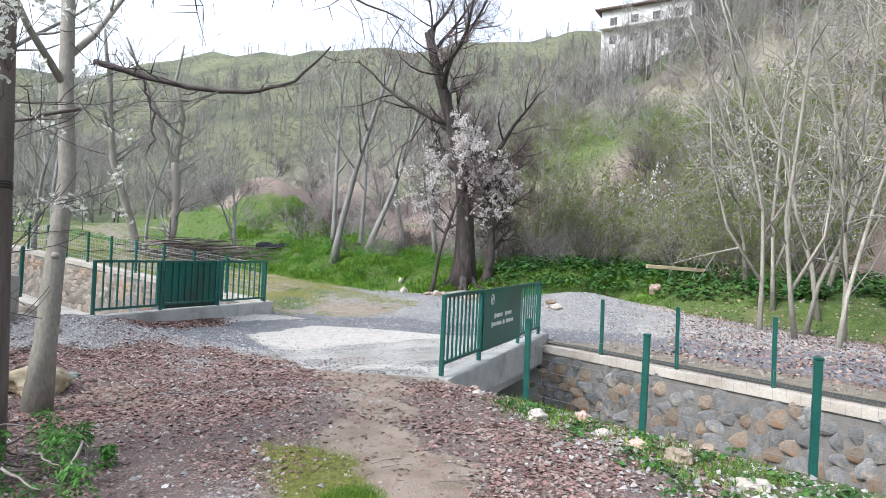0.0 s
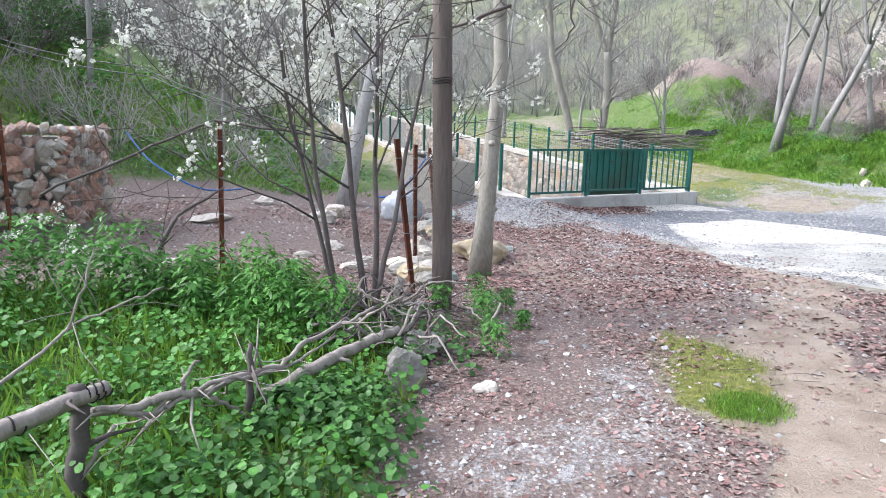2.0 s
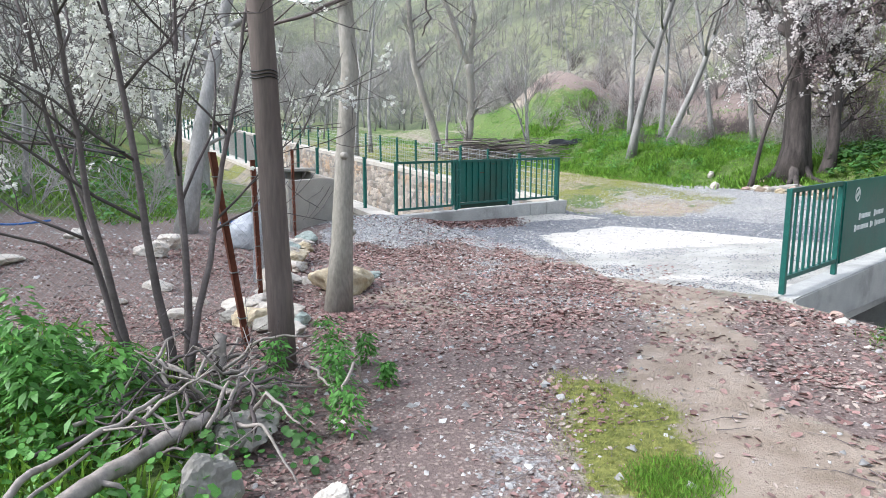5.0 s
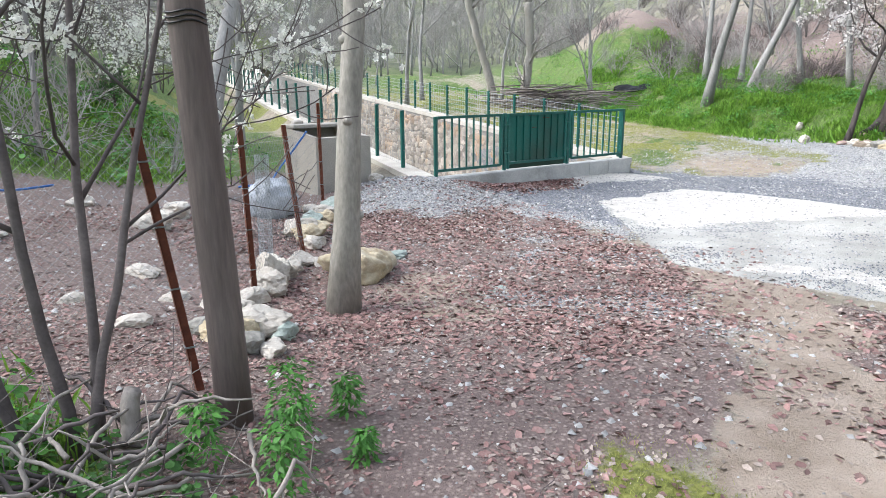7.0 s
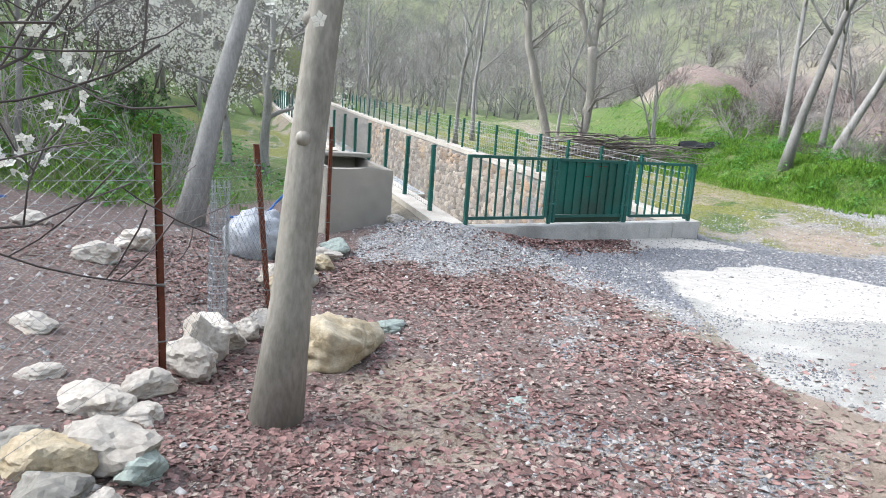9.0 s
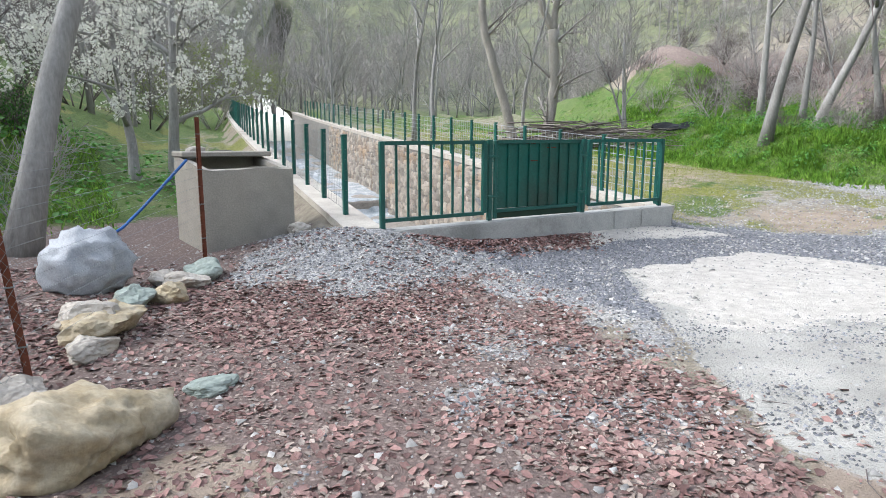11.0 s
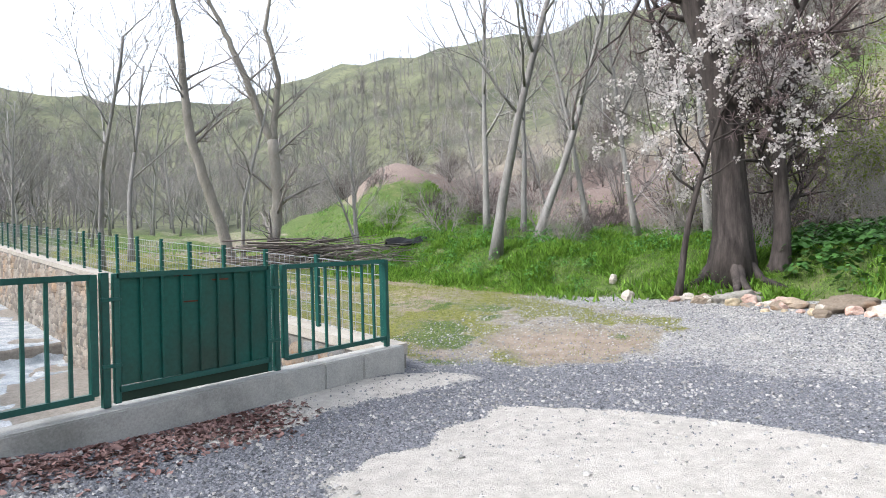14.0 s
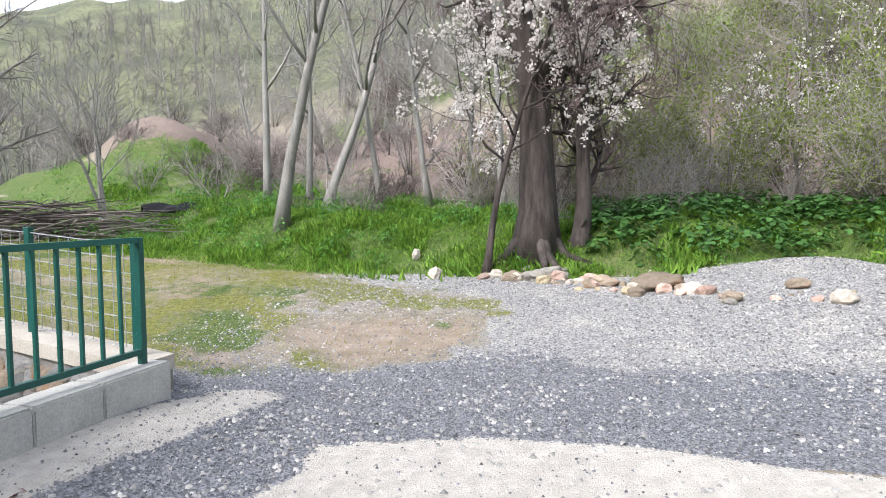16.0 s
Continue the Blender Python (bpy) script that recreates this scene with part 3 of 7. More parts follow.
# ---- the channel ----
def strip(name, inner, outer, y0, y1, step, mat, ztop, zbot, label, category, kind="structure"):
    """A wall that follows a line: x at inner(y) to outer(y)."""
    ys = np.append(np.arange(y0, y1, step), y1)
    V, F = [], []
    for y in ys:
        a, b, t, q = float(inner(y)), float(outer(y)), float(ztop(y)), float(zbot(y))
        V += [(a, y, q), (a, y, t), (b, y, t), (b, y, q)]
    for k in range(len(ys) - 1):
        for i in range(4):
            F.append((4 * k + i, 4 * k + 4 + i, 4 * k + 4 + (i + 1) % 4, 4 * k + (i + 1) % 4))
    F += [(0, 1, 2, 3), tuple(4 * (len(ys) - 1) + i for i in (3, 2, 1, 0))]
    bm = bmesh.new()
    vs = [bm.verts.new(v) for v in V]
    for f in F:
        bm.faces.new([vs[i] for i in f])
    bmesh.ops.recalc_face_normals(bm, faces=bm.faces)
    ob = part(name, bm, mat)
    return tagged(ob, label, category, kind=kind)


body_top = lambda y: wall_top(y) - 0.13  # noqa: E731
WALLS = []
for nm, line, out, y0, y1 in (("wall_near_up", left_line, -0.38, 0.12, 44), ("wall_far_up", right_line, 0.38, 0.12, 44), ("wall_near_down", left_line, -0.38, -34, -7.2), ("wall_far_down", right_line, 0.38, -34, -7.2)):
    off = 0.03 if out < 0 else -0.03
    WALLS.append(strip(nm, (lambda f: lambda y: f(y))(line), (lambda f, o: lambda y: f(y) + o)(line, out), y0, y1, 0.6, MORTAR, body_top, lambda y: bed_level(y) - 0.3, "rubble stone retaining wall of the stream channel", "retaining wall"))
    strip("coping", (lambda f, o: lambda y: f(y) - o)(line, 0.04 * (1 if out > 0 else -1)), (lambda f, o: lambda y: f(y) + o * 1.08)(line, out), y0, y1, 0.6, COPING, wall_top, body_top, "pale concrete coping on the channel wall", "coping")
for nm, line, out in (("wall_near_bridge", left_line, -0.38), ("wall_far_bridge", right_line, 0.38)):
    strip(nm, (lambda f: lambda y: f(y))(line), (lambda f, o: lambda y: f(y) + o)(line, out), -7.2, 0.12, 0.6, CONCRETE, lambda y: -0.62, lambda y: bed_level(y) - 0.3, "concrete abutment under the bridge", "wall")


def build_bed():
    ys = np.concatenate([np.arange(-36, 14.4, 0.4), np.arange(14.4, 15.0, 0.05), np.arange(15, 46, 0.6)])
    n = 22
    V, F = [], []
    for y in ys:
        a, b = float(left_line(y)) - 0.1, float(right_line(y)) + 0.1
        for i in range(n):
            x = a + (b - a) * i / (n - 1)
            V.append((x, y, float(bed_level(y)) + 0.3 * (float(fbm(x * 1.1, y * 1.1)) - 0.5) + 0.22 * float(ss(0.45, 0.8, i / (n - 1))) * float(ss(13.5, 9, y))))
    for j in range(len(ys) - 1):
        for i in range(n - 1):
            F.append((j * n + i, j * n + i + 1, (j + 1) * n + i + 1, (j + 1) * n + i))
    ob = raw("stream_bed", V, F, BED, smooth=True)
    tagged(ob, "stony gravel bed of the walled stream", "stream bed", kind="structure")


def build_water():
    ys = np.concatenate([np.arange(-36, 14.2, 0.3), np.arange(14.2, 15.0, 0.05), np.arange(15, 46, 0.4)])
    n = 30
    V, F = [], []
    for y in ys:
        a, b = float(left_line(y)), float(right_line(y))
        lv = -2.13 + 0.045 * min(y, 200) + 0.5 * float(ss(14.5, 14.85, y)) + 0.02 * max(y - 15, 0)
        rough = 0.10 * float(np.exp(-((y - 13.2) / 1.8) ** 2)) + 0.035
        for i in range(n):
            x = a + (b - a) * i / (n - 1)
            V.append((x, y, lv + rough * (float(fbm(x * 3, y * 3)) - 0.5)))
    for j in range(len(ys) - 1):
        for i in range(n - 1):
            F.append((j * n + i, j * n + i + 1, (j + 1) * n + i + 1, (j + 1) * n + i))
    ob = raw("water", V, F, WATER, smooth=True)
    tagged(ob, "shallow rushing stream with white foam below a weir", "water", kind="structure")


BED = material("stream_gravel", (0.26, 0.23, 0.19), (0.42, 0.38, 0.33), 0.7, 9.0, 0.8, 40.0)
WATER = material("foaming_water", (0.32, 0.38, 0.42), (0.80, 0.83, 0.85), 0.22, 2.6, 0.7, 26.0, detail=9.0, spec=0.5)
build_bed()
build_water()

# bridge deck
deck = thing("bridge", "concrete slab bridge over the walled stream", "bridge", kind="structure")
bm = bmesh.new()
vs = []
for x in (-0.6, 5.3):
    for y in (-7.0, -0.02):
        for z in (-0.66, -0.27):
            vs.append(bm.verts.new((x, y, z)))
bmesh.ops.convex_hull(bm, input=vs)
part("slab", bm, CONCRETE, deck)


# ---- railings of the bridge ----
def kerb_beam(name, x0, x1, y, depth, z0a, z0b, zta, ztb, label, joints=()):
    """A cast kerb with slightly worn arrises; joints are grooves across it."""
    root = thing(name, label, "kerb", kind="structure")
    cuts = [x0, *joints, x1]
    for a, b in zip(cuts, cuts[1:]):
        f = lambda q, lo, hi: lo + (hi - lo) * (q - x0) / (x1 - x0)  # noqa: E731
        a2, b2 = a + 0.003, b - 0.003
        bm = bmesh.new()
        vs = [bm.verts.new((xx, yy, zz)) for xx in (a2, b2) for yy in (y - depth / 2, y + depth / 2) for zz in (f(xx, z0a, z0b), f(xx, zta, ztb))]
        bmesh.ops.convex_hull(bm, input=vs)
        bmesh.ops.bevel(bm, geom=bm.edges[:], offset=0.012, segments=2, affect="EDGES")
        part("kerb_length", bm, CONCRETE, root)
    return root


kerb_beam("bridge_kerb", -0.2, 4.78, -0.01, 0.28, -0.4, -0.4, 0.19, 0.245, "cast concrete kerb under the green railing", (3.55, 4.1))


def bar(bm, p, q, w, d=None):
    """A square bar from p to q."""
    p, q = Vector(p), Vector(q)
    d = d or w
    ax = (q - p).normalized()
    side = ax.cross(Vector((0, 0, 1))) if abs(ax.z) < 0.9 else Vector((0, 1, 0))
    side.normalize()
    up = side.cross(ax)
    vs = [bm.verts.new(c + side * sx * w / 2 + up * sy * d / 2) for c in (p, q) for sx in (-1, 1) for sy in (-1, 1)]
    bmesh.ops.convex_hull(bm, input=vs)
    return bm


def one_bar(name, p, q, w, mat, parent, d=None, bevel=0.004):
    bm = bar(bmesh.new(), p, q, w, d)
    if bevel:
        bmesh.ops.bevel(bm, geom=bm.edges[:], offset=bevel, segments=1, affect="EDGES")
    return part(name, bm, mat, parent)


def rail_panel(root, x0, x1, n, zf, y=0.0, low=0.10):
    """A framed field with upright bars."""
    za, zb = zf(x0), zf(x1)
    one_bar("top_rail", (x0, y, za - 0.02), (x1, y, zb - 0.02), 0.045, GREEN, root)
    one_bar("bottom_rail", (x0, y, za - 1 + low), (x1, y, zb - 1 + low), 0.045, GREEN, root)
    for k in range(1, n + 1):
        x = x0 + (x1 - x0) * k / (n + 1)
        one_bar("upright", (x, y, zf(x) - 1 + low + 0.023), (x, y, zf(x) - 0.043), 0.024, GREEN, root, bevel=0)


def rail_post(root, x, zf, y=0.0, w=0.055, over=0.0, foot=-1.0):
    one_bar("post", (x, y, zf(x) + foot), (x, y, zf(x) + over), w, GREEN, root)


zr = lambda x: 1.2 + 0.0095 * x  # noqa: E731
rail = thing("bridge_railing", "dark green painted steel railing with upright bars", "railing", (0, 0, 0), group="bridge railing")
rail_post(rail, 0.0, zr)
rail_panel(rail, 0.03, 1.40, 8, zr)
rail_post(rail, 1.405, zr, over=-0.0, foot=-0.9)
rail2 = thing("bridge_railing", "dark green painted steel railing with upright bars", "railing", (0, 0, 0), group="bridge railing")
rail_post(rail2, 3.17, zr, foot=-0.9)
rail_panel(rail2, 3.175, 4.61, 7, zr)
rail_post(rail2, 4.636, zr)
gate = thing("steel_gate", "dark green gate with a ribbed sheet steel infill", "gate")
rail_post(gate, 1.49, zr, over=0.01)
rail_post(gate, 3.07, zr, over=0.01)
one_bar("frame", (1.575, 0, 0.23), (1.575, 0, zr(1.57)), 0.045, GREEN, gate)
one_bar("frame", (2.985, 0, 0.24), (2.985, 0, zr(3)), 0.045, GREEN, gate)
one_bar("frame", (1.575, 0, zr(1.57) - 0.02), (2.985, 0, zr(3) - 0.02), 0.045, GREEN, gate)
one_bar("frame", (1.575, 0, 0.33), (2.985, 0, 0.345), 0.045, GREEN, gate)
part("sheet", box(1.6, 0.004, 0.36, 2.96, 0.012, 1.19, 0), GREEN_PANEL, gate, "ribbed green sheet with a few rusty scratches")
part("lower_sheet", box(1.58, -0.004, 0.235, 2.97, 0.006, 0.33, 0), GREEN_DARK, gate, "darker strip below the frame")
for k in range(1, 8):
    x = 1.6 + 1.36 * k / 8
    one_bar("rib", (x, -0.008, 0.36), (x, -0.008, 1.18), 0.03, GREEN_PANEL, gate, 0.022)
for x, mid in ((1.53, 1.45), (3.03, 3.12)):
    for z in (0.52, 1.02):
        one_bar("hinge", (x - 0.075, -0.02, z), (x + 0.075, -0.02, z), 0.03, GREEN, gate)
for x, z in ((2.05, 1.17), (2.4, 1.12), (2.1, 0.95)):
    part("rust_mark", box(x, -0.003, z, x + 0.16, 0.003, z + 0.012, 0), RUST, gate)

# the other edge of the bridge: a beam, a railing and a board with writing
bm = bmesh.new()
vs = [bm.verts.new((x, y, z)) for x, zb, zt in ((-0.32, -0.42, -0.02), (4.7, -0.45, 0.12)) for y in (-7.2, -6.92) for z in (zb, zt)]
bmesh.ops.convex_hull(bm, input=vs)
bmesh.ops.bevel(bm, geom=bm.edges[:], offset=0.012, segments=2, affect="EDGES")
beam = thing("bridge_edge_beam", "cast concrete edge beam of the bridge", "beam", kind="structure")
part("beam", bm, CONCRETE, beam)
z2 = lambda x: 1.06 + 0.02 * (x + 0.27)  # noqa: E731
rail3 = thing("bridge_railing", "dark green painted steel railing with upright bars", "railing", group="bridge railing")
Y2 = -7.05
for x in (-0.27, 1.1):
    rail_post(rail3, x, z2, Y2, foot=-1.06)
rail_panel(rail3, -0.24, 1.08, 8, z2, Y2)
rail4 = thing("bridge_railing", "dark green painted steel railing with upright bars", "railing", group="bridge railing")
for x in (3.05, 4.42):
    rail_post(rail4, x, z2, Y2, foot=-1.06)
rail_panel(rail4, 3.08, 4.4, 8, z2, Y2)
sign = thing("sign_board", "dark green sign board with white lettering on the railing", "sign")
bmx = bmesh.new()
bar(bmx, (1.13, Y2 - 0.03, z2(1.13) - 0.47), (3.02, Y2 - 0.03, z2(3.02) - 0.47), 0.02, 0.94)
bmesh.ops.bevel(bmx, geom=bmx.edges[:], offset=0.004, segments=1, affect="EDGES")
part("board", bmx, GREEN_PANEL, sign)


# unreadable writing and a round emblem, as plain bars
def sign_bar(x0, x1, z, h):
    bm = bar(bmesh.new(), (x0, Y2 - 0.042, z2(x0) - z), (x1, Y2 - 0.042, z2(x1) - z), 0.006, h)
    part("lettering", bm, WHITE_INK, sign, "white lettering too small to read")


for k, (x0, x1, z) in enumerate(((1.62, 2.02, 0.44), (2.14, 2.5, 0.44), (1.5, 1.98, 0.57), (2.04, 2.14, 0.57), (2.2, 2.6, 0.57))):
    n = max(2, round((x1 - x0) / 0.06))
    for i in range(n):
        a = x0 + (x1 - x0) * i / n
        sign_bar(a, a + (x1 - x0) / n * 0.72, z, 0.055 if i else 0.08)
V, F = [], []
for k in range(24):
    t = 2 * math.pi * k / 24
    for r in (0.085, 0.062):
        V.append((1.5 + r * math.cos(t), Y2 - 0.044, z2(1.5) - 0.17 + r * math.sin(t)))
for k in range(24):
    F.append((2 * k, 2 * k + 1, (2 * k + 3) % 48, (2 * k + 2) % 48))
raw("emblem", V, F, WHITE_INK, sign, "white ring emblem")
bm = bar(bmesh.new(), (1.45, Y2 - 0.043, z2(1.5) - 0.2), (1.55, Y2 - 0.043, z2(1.5) - 0.14), 0.004, 0.05)
part("emblem_core", bm, WHITE_INK, sign)


# ---- fences along the channel ----
def fence_post(x, y, z, h=1.0, lean=0.0, group="channel fence posts"):
    root = thing("fence_post", "dark green square steel fence post on the coping", "post", (x, y, z), group=group)
    part("shaft", box(-0.03, -0.03, 0, 0.03, 0.03, h - 0.01, 0.005), GREEN, root)
    part("cap", box(-0.034, -0.034, h - 0.012, 0.034, 0.034, h + 0.012, 0.006), GREEN, root, "flat plastic cap")
    return root


POST0 = fence_post(float(left_line(1.0)) - 0.2, 1.0, float(wall_top(1.0)))


def post_row(line, off, y0, y1, step, h=1.0):
    out = []
    y = y0
    k = 0
    while (y - y1) * step < 0:
        x = float(line(y)) + off
        z = float(wall_top(y)) - 0.01
        out.append((x, y, z))
        copy_thing(POST0, pose(x, y, z, rng.uniform(-0.8, 0.8), rng.uniform(-0.8, 0.8), rng.uniform(-4, 4)))
        y += step * (1 + 0.02 * rng.uniform(-1, 1))
        k += 1
    return out


row_a = post_row(left_line, -0.2, 2.35, 38, 1.4)
row_b = post_row(right_line, 0.2, 0.35, 38, 1.4)
row_c = post_row(left_line, -0.2, -8.43, -24, -1.3)
row_d = post_row(right_line, 0.2, -8.4, -24, -1.35)


def wire_net(name, posts, h, rows, mat, label, stays=0, r=0.003):
    """Horizontal wires from post to post, with upright stays between them."""
    paths = []
    for k in range(rows):
        z = 0.06 + (h - 0.1) * k / (rows - 1)
        pts = []
        for (x, y, b), (x2, y2, b2) in zip(posts, posts[1:]):
            pts.append(((x, y, b + z), r))
            pts.append((((x + x2) / 2, (y + y2) / 2, (b + b2) / 2 + z - 0.012 * rng.random()), r))
        pts.append(((posts[-1][0], posts[-1][1], posts[-1][2] + z), r))
        paths.append(pts)
    for (x, y, b), (x2, y2, b2) in zip(posts, posts[1:]):
        for i in range(1, stays):
            f = i / stays
            c = (x + (x2 - x) * f, y + (y2 - y) * f)
            bb = b + (b2 - b) * f
            paths.append([((*c, bb + 0.05), r * 0.7), ((*c, bb + h - 0.04), r * 0.7)])
    V, F = tube(paths, 3)
    ob = raw(name, V, F, mat)
    return tagged(ob, label, "fence wire", kind="stuff")


wire_net("fence_wire", [(float(left_line(0.9)) - 0.2, 0.9, float(wall_top(0.9)))] + row_a[:14], 1.0, 8, WIRE, "thin wire mesh between the green posts", 14, 0.0022)
wire_net("fence_wire", row_b[:22], 1.0, 8, WIRE_BRIGHT, "thin wire mesh between the green posts", 10, 0.006)
wire_net("fence_wire", row_c[:6], 0.9, 7, WIRE, "thin wire mesh between the green posts", 14, 0.0018)
wire_net("fence_wire", row_d[:8], 0.9, 7, WIRE, "thin wire mesh between the green posts", 12, 0.0018)


# ---- trees ----
def skeleton_tree(seed, h, r0, lean=(0, 0), levels=4, spread=0.9, kids=(7, 5, 4, 3), first=0.35, curve=0.25, ratio=0.42, droop=0.0, gnarl=0.12, up=0.25, segs=(9, 6, 5, 4, 3), rmin=0.003):
    """Limbs of a bare tree as lists of (point, radius), by level."""
    r = np.random.default_rng(seed)
    out = [[] for _ in range(levels + 1)]

    def grow(p, d, length, rad, lev):
        n = segs[min(lev, 4)]
        pts = []
        d = np.array(d, float)
        p = np.array(p, float)
        dirs = []
        for k in range(n + 1):
            f = k / n
            taper = 1 - (0.62 if lev == 0 else 0.8) * f
            pts.append((p.copy(), max(rad * taper * (1 + 0.5 * math.exp(-f * 14) * (lev == 0)), rmin)))
            dirs.append(d.copy())
            d = d + r.normal(size=3) * (gnarl * (0.4 if lev == 0 else 1.0)) + np.array([0, 0, up * 0.25 * (lev > 0) - droop * (lev > 1)])
            d /= np.linalg.norm(d)
            p = p + d * length / n
        out[lev].append(pts)
        if lev >= levels:
            return
        m = kids[min(lev, len(kids) - 1)]
        for k in range(m):
            f = first + (1 - first) * (k + r.random()) / m if lev == 0 else 0.2 + 0.8 * (k + r.random()) / m
            i = min(int(f * n), n - 1)
            q = pts[i][0] + (pts[i + 1][0] - pts[i][0]) * (f * n - i)
            a = r.uniform(0, 2 * math.pi)
            ax = dirs[i]
            side = np.cross(ax, [math.cos(a), math.sin(a), 0.3])
            side /= np.linalg.norm(side) + 1e-9
            nd = ax * (1 - 0.45 * spread) + side * spread * r.uniform(0.6, 1.1)
            nd /= np.linalg.norm(nd)
            grow(q, nd, length * ratio * r.uniform(0.75, 1.25) * (1.25 - 0.5 * f), pts[i][1] * r.uniform(0.42, 0.62), lev + 1)

    d0 = np.array([lean[0], lean[1], 1.0])
    grow((0, 0, -0.15), d0 / np.linalg.norm(d0), h, r0, 0)
    return out


def flowers(limbs, seed, per, size, parent, mat, name="blossom", petals=5, zmin=0.0, density=None):
    """Small five-petalled flowers in clusters along twigs."""
    r = np.random.default_rng(seed)
    V, F = [], []
    for pts in limbs:
        for _ in range(per):
            k = r.integers(0, len(pts) - 1)
            c = pts[k][0] + (pts[k + 1][0] - pts[k][0]) * r.random()
            if c[2] < zmin or (density and r.random() > density(c)):
                continue
            for _ in range(r.integers(3, 9)):
                q = c + r.normal(size=3) * size * 1.3
                nrm = r.normal(size=3)
                nrm /= np.linalg.norm(nrm)
                a = np.cross(nrm, [0.3, 0.5, 0.8])
                a /= np.linalg.norm(a)
                b = np.cross(nrm, a)
                s = size * r.uniform(0.6, 1.1)
                for j in range(petals):
                    t = 2 * math.pi * j / petals
                    e1, e2 = math.cos(t) * a + math.sin(t) * b, -math.sin(t) * a + math.cos(t) * b
                    i = len(V)
                    V += [q, q + s * (0.6 * e1 + 0.38 * e2) + nrm * s * 0.22, q + s * e1 + nrm * s * 0.3, q + s * (0.6 * e1 - 0.38 * e2) + nrm * s * 0.22]
                    F.append((i, i + 1, i + 2, i + 3))
    if V:
        raw(name, V, F, mat, parent)


def leaves_on(limbs, seed, per, size, parent, mat, name="leaves", zmin=0.0):
    r = np.random.default_rng(seed)
    V, F = [], []
    for pts in limbs:
        for _ in range(per):
            k = r.integers(0, len(pts) - 1)
            c = pts[k][0] + (pts[k + 1][0] - pts[k][0]) * r.random() + r.normal(size=3) * size * 0.5
            if c[2] < zmin:
                continue
            a, b = r.normal(size=3), r.normal(size=3)
            a /= np.linalg.norm(a)
            b -= a * (a @ b)
            b /= np.linalg.norm(b)
            s = size * r.uniform(0.6, 1.2)
            i = len(V)
            V += [c, c + s * 0.5 * a + s * 0.3 * b, c + s * a, c + s * 0.5 * a - s * 0.3 * b]
            F.append((i, i + 1, i + 2, i + 3))
    if V:
        raw(name, V, F, mat, parent)


def tree(name, x, y, label, bark, twig, seed, h, r0, group="trees", trunks=None, z=None, rz=0.0, sides=(10, 6, 4), **kw):
    """A tree of one or more stems: trunk, branches, twigs; returns the thing and its limbs."""
    root = thing(name, label, "tree", (x, y, L(x, y) if z is None else z), group=group, rz=rz)
    every = []
    for k, (dx, dy, lean, f) in enumerate(trunks or [(0, 0, kw.pop("lean", (0, 0)), 1.0)]):
        sk = skeleton_tree(seed + 100 * k, h * f, r0 * f, lean=lean, **kw)
        sk = [[[(p + np.array([dx, dy, 0]), q) for p, q in pts] for pts in lev] for lev in sk]
        V, F = tube(sk[0], sides[0])
        raw("trunk", V, F, bark, root, smooth=True)
        every.append(sk)
    V, F = [], []
    for sk in every:
        for lev, limbs in enumerate(sk[1:3], 1):
            a, b = tube(limbs, sides[lev])
            F += [tuple(i + len(V) for i in f) for f in b]
            V += a
    raw("crown", V, F, bark, root, smooth=True)
    V, F = [], []
    for sk in every:
        for limbs in sk[3:]:
            a, b = tube(limbs, 3)
            F += [tuple(i + len(V) for i in f) for f in b]
            V += a
    if V:
        raw("fine_branching", V, F, twig, root, smooth=True)["kind"] = "stuff"
    fine = [p for sk in every for limbs in sk[2:] for p in limbs]
    return root, fine


# by the path: the pale tree with a long arching branch, and the wooden pole
plane_tree, fine = tree("plane_tree", -3.8, -4.33, "pale grey smooth-barked young tree beside the path", BARK_PALE, TWIG_DARK, 11, 7.5, 0.105, lean=(0.12, -0.02), first=0.42, kids=(8, 5, 4), levels=3, spread=1.0, ratio=0.4, gnarl=0.14, up=0.5)

def bough(parent, pts, twigs, seed, mat):
    """A long limb through points given from the foot of its tree, with side twigs."""
    r = np.random.default_rng(seed)
    P = []
    for a, b in zip(pts, pts[1:]):
        for k in range(4):
            f = k / 4
            P.append((np.array(a[:3]) * (1 - f) + np.array(b[:3]) * f + r.normal(size=3) * 0.012, a[3] * (1 - f) + b[3] * f))
    P.append((np.array(pts[-1][:3]), pts[-1][3]))
    V, F = tube([P], 6)
    raw("bough", V, F, mat, parent, smooth=True)
    out = []
    for _ in range(twigs):
        p, q = P[r.integers(2, len(P))]
        d = r.normal(size=3) + np.array([0, 0, 0.5])
        d /= np.linalg.norm(d)
        n = r.uniform(0.2, 0.7)
        a = [(p, min(q * 0.6, 0.01)), (p + d * n * 0.5 + r.normal(size=3) * 0.04, 0.005), (p + d * n + r.normal(size=3) * 0.08, 0.0025)]
        out.append(a)
        for _ in range(2):
            e = r.normal(size=3)
            e /= np.linalg.norm(e)
            out.append([(a[1][0], 0.004), (a[1][0] + e * n * 0.25, 0.003), (a[1][0] + e * n * 0.5, 0.002)])
    V, F = tube(out, 4)
    raw("fine_branching", V, F, mat, parent, smooth=True)["kind"] = "stuff"
    return out


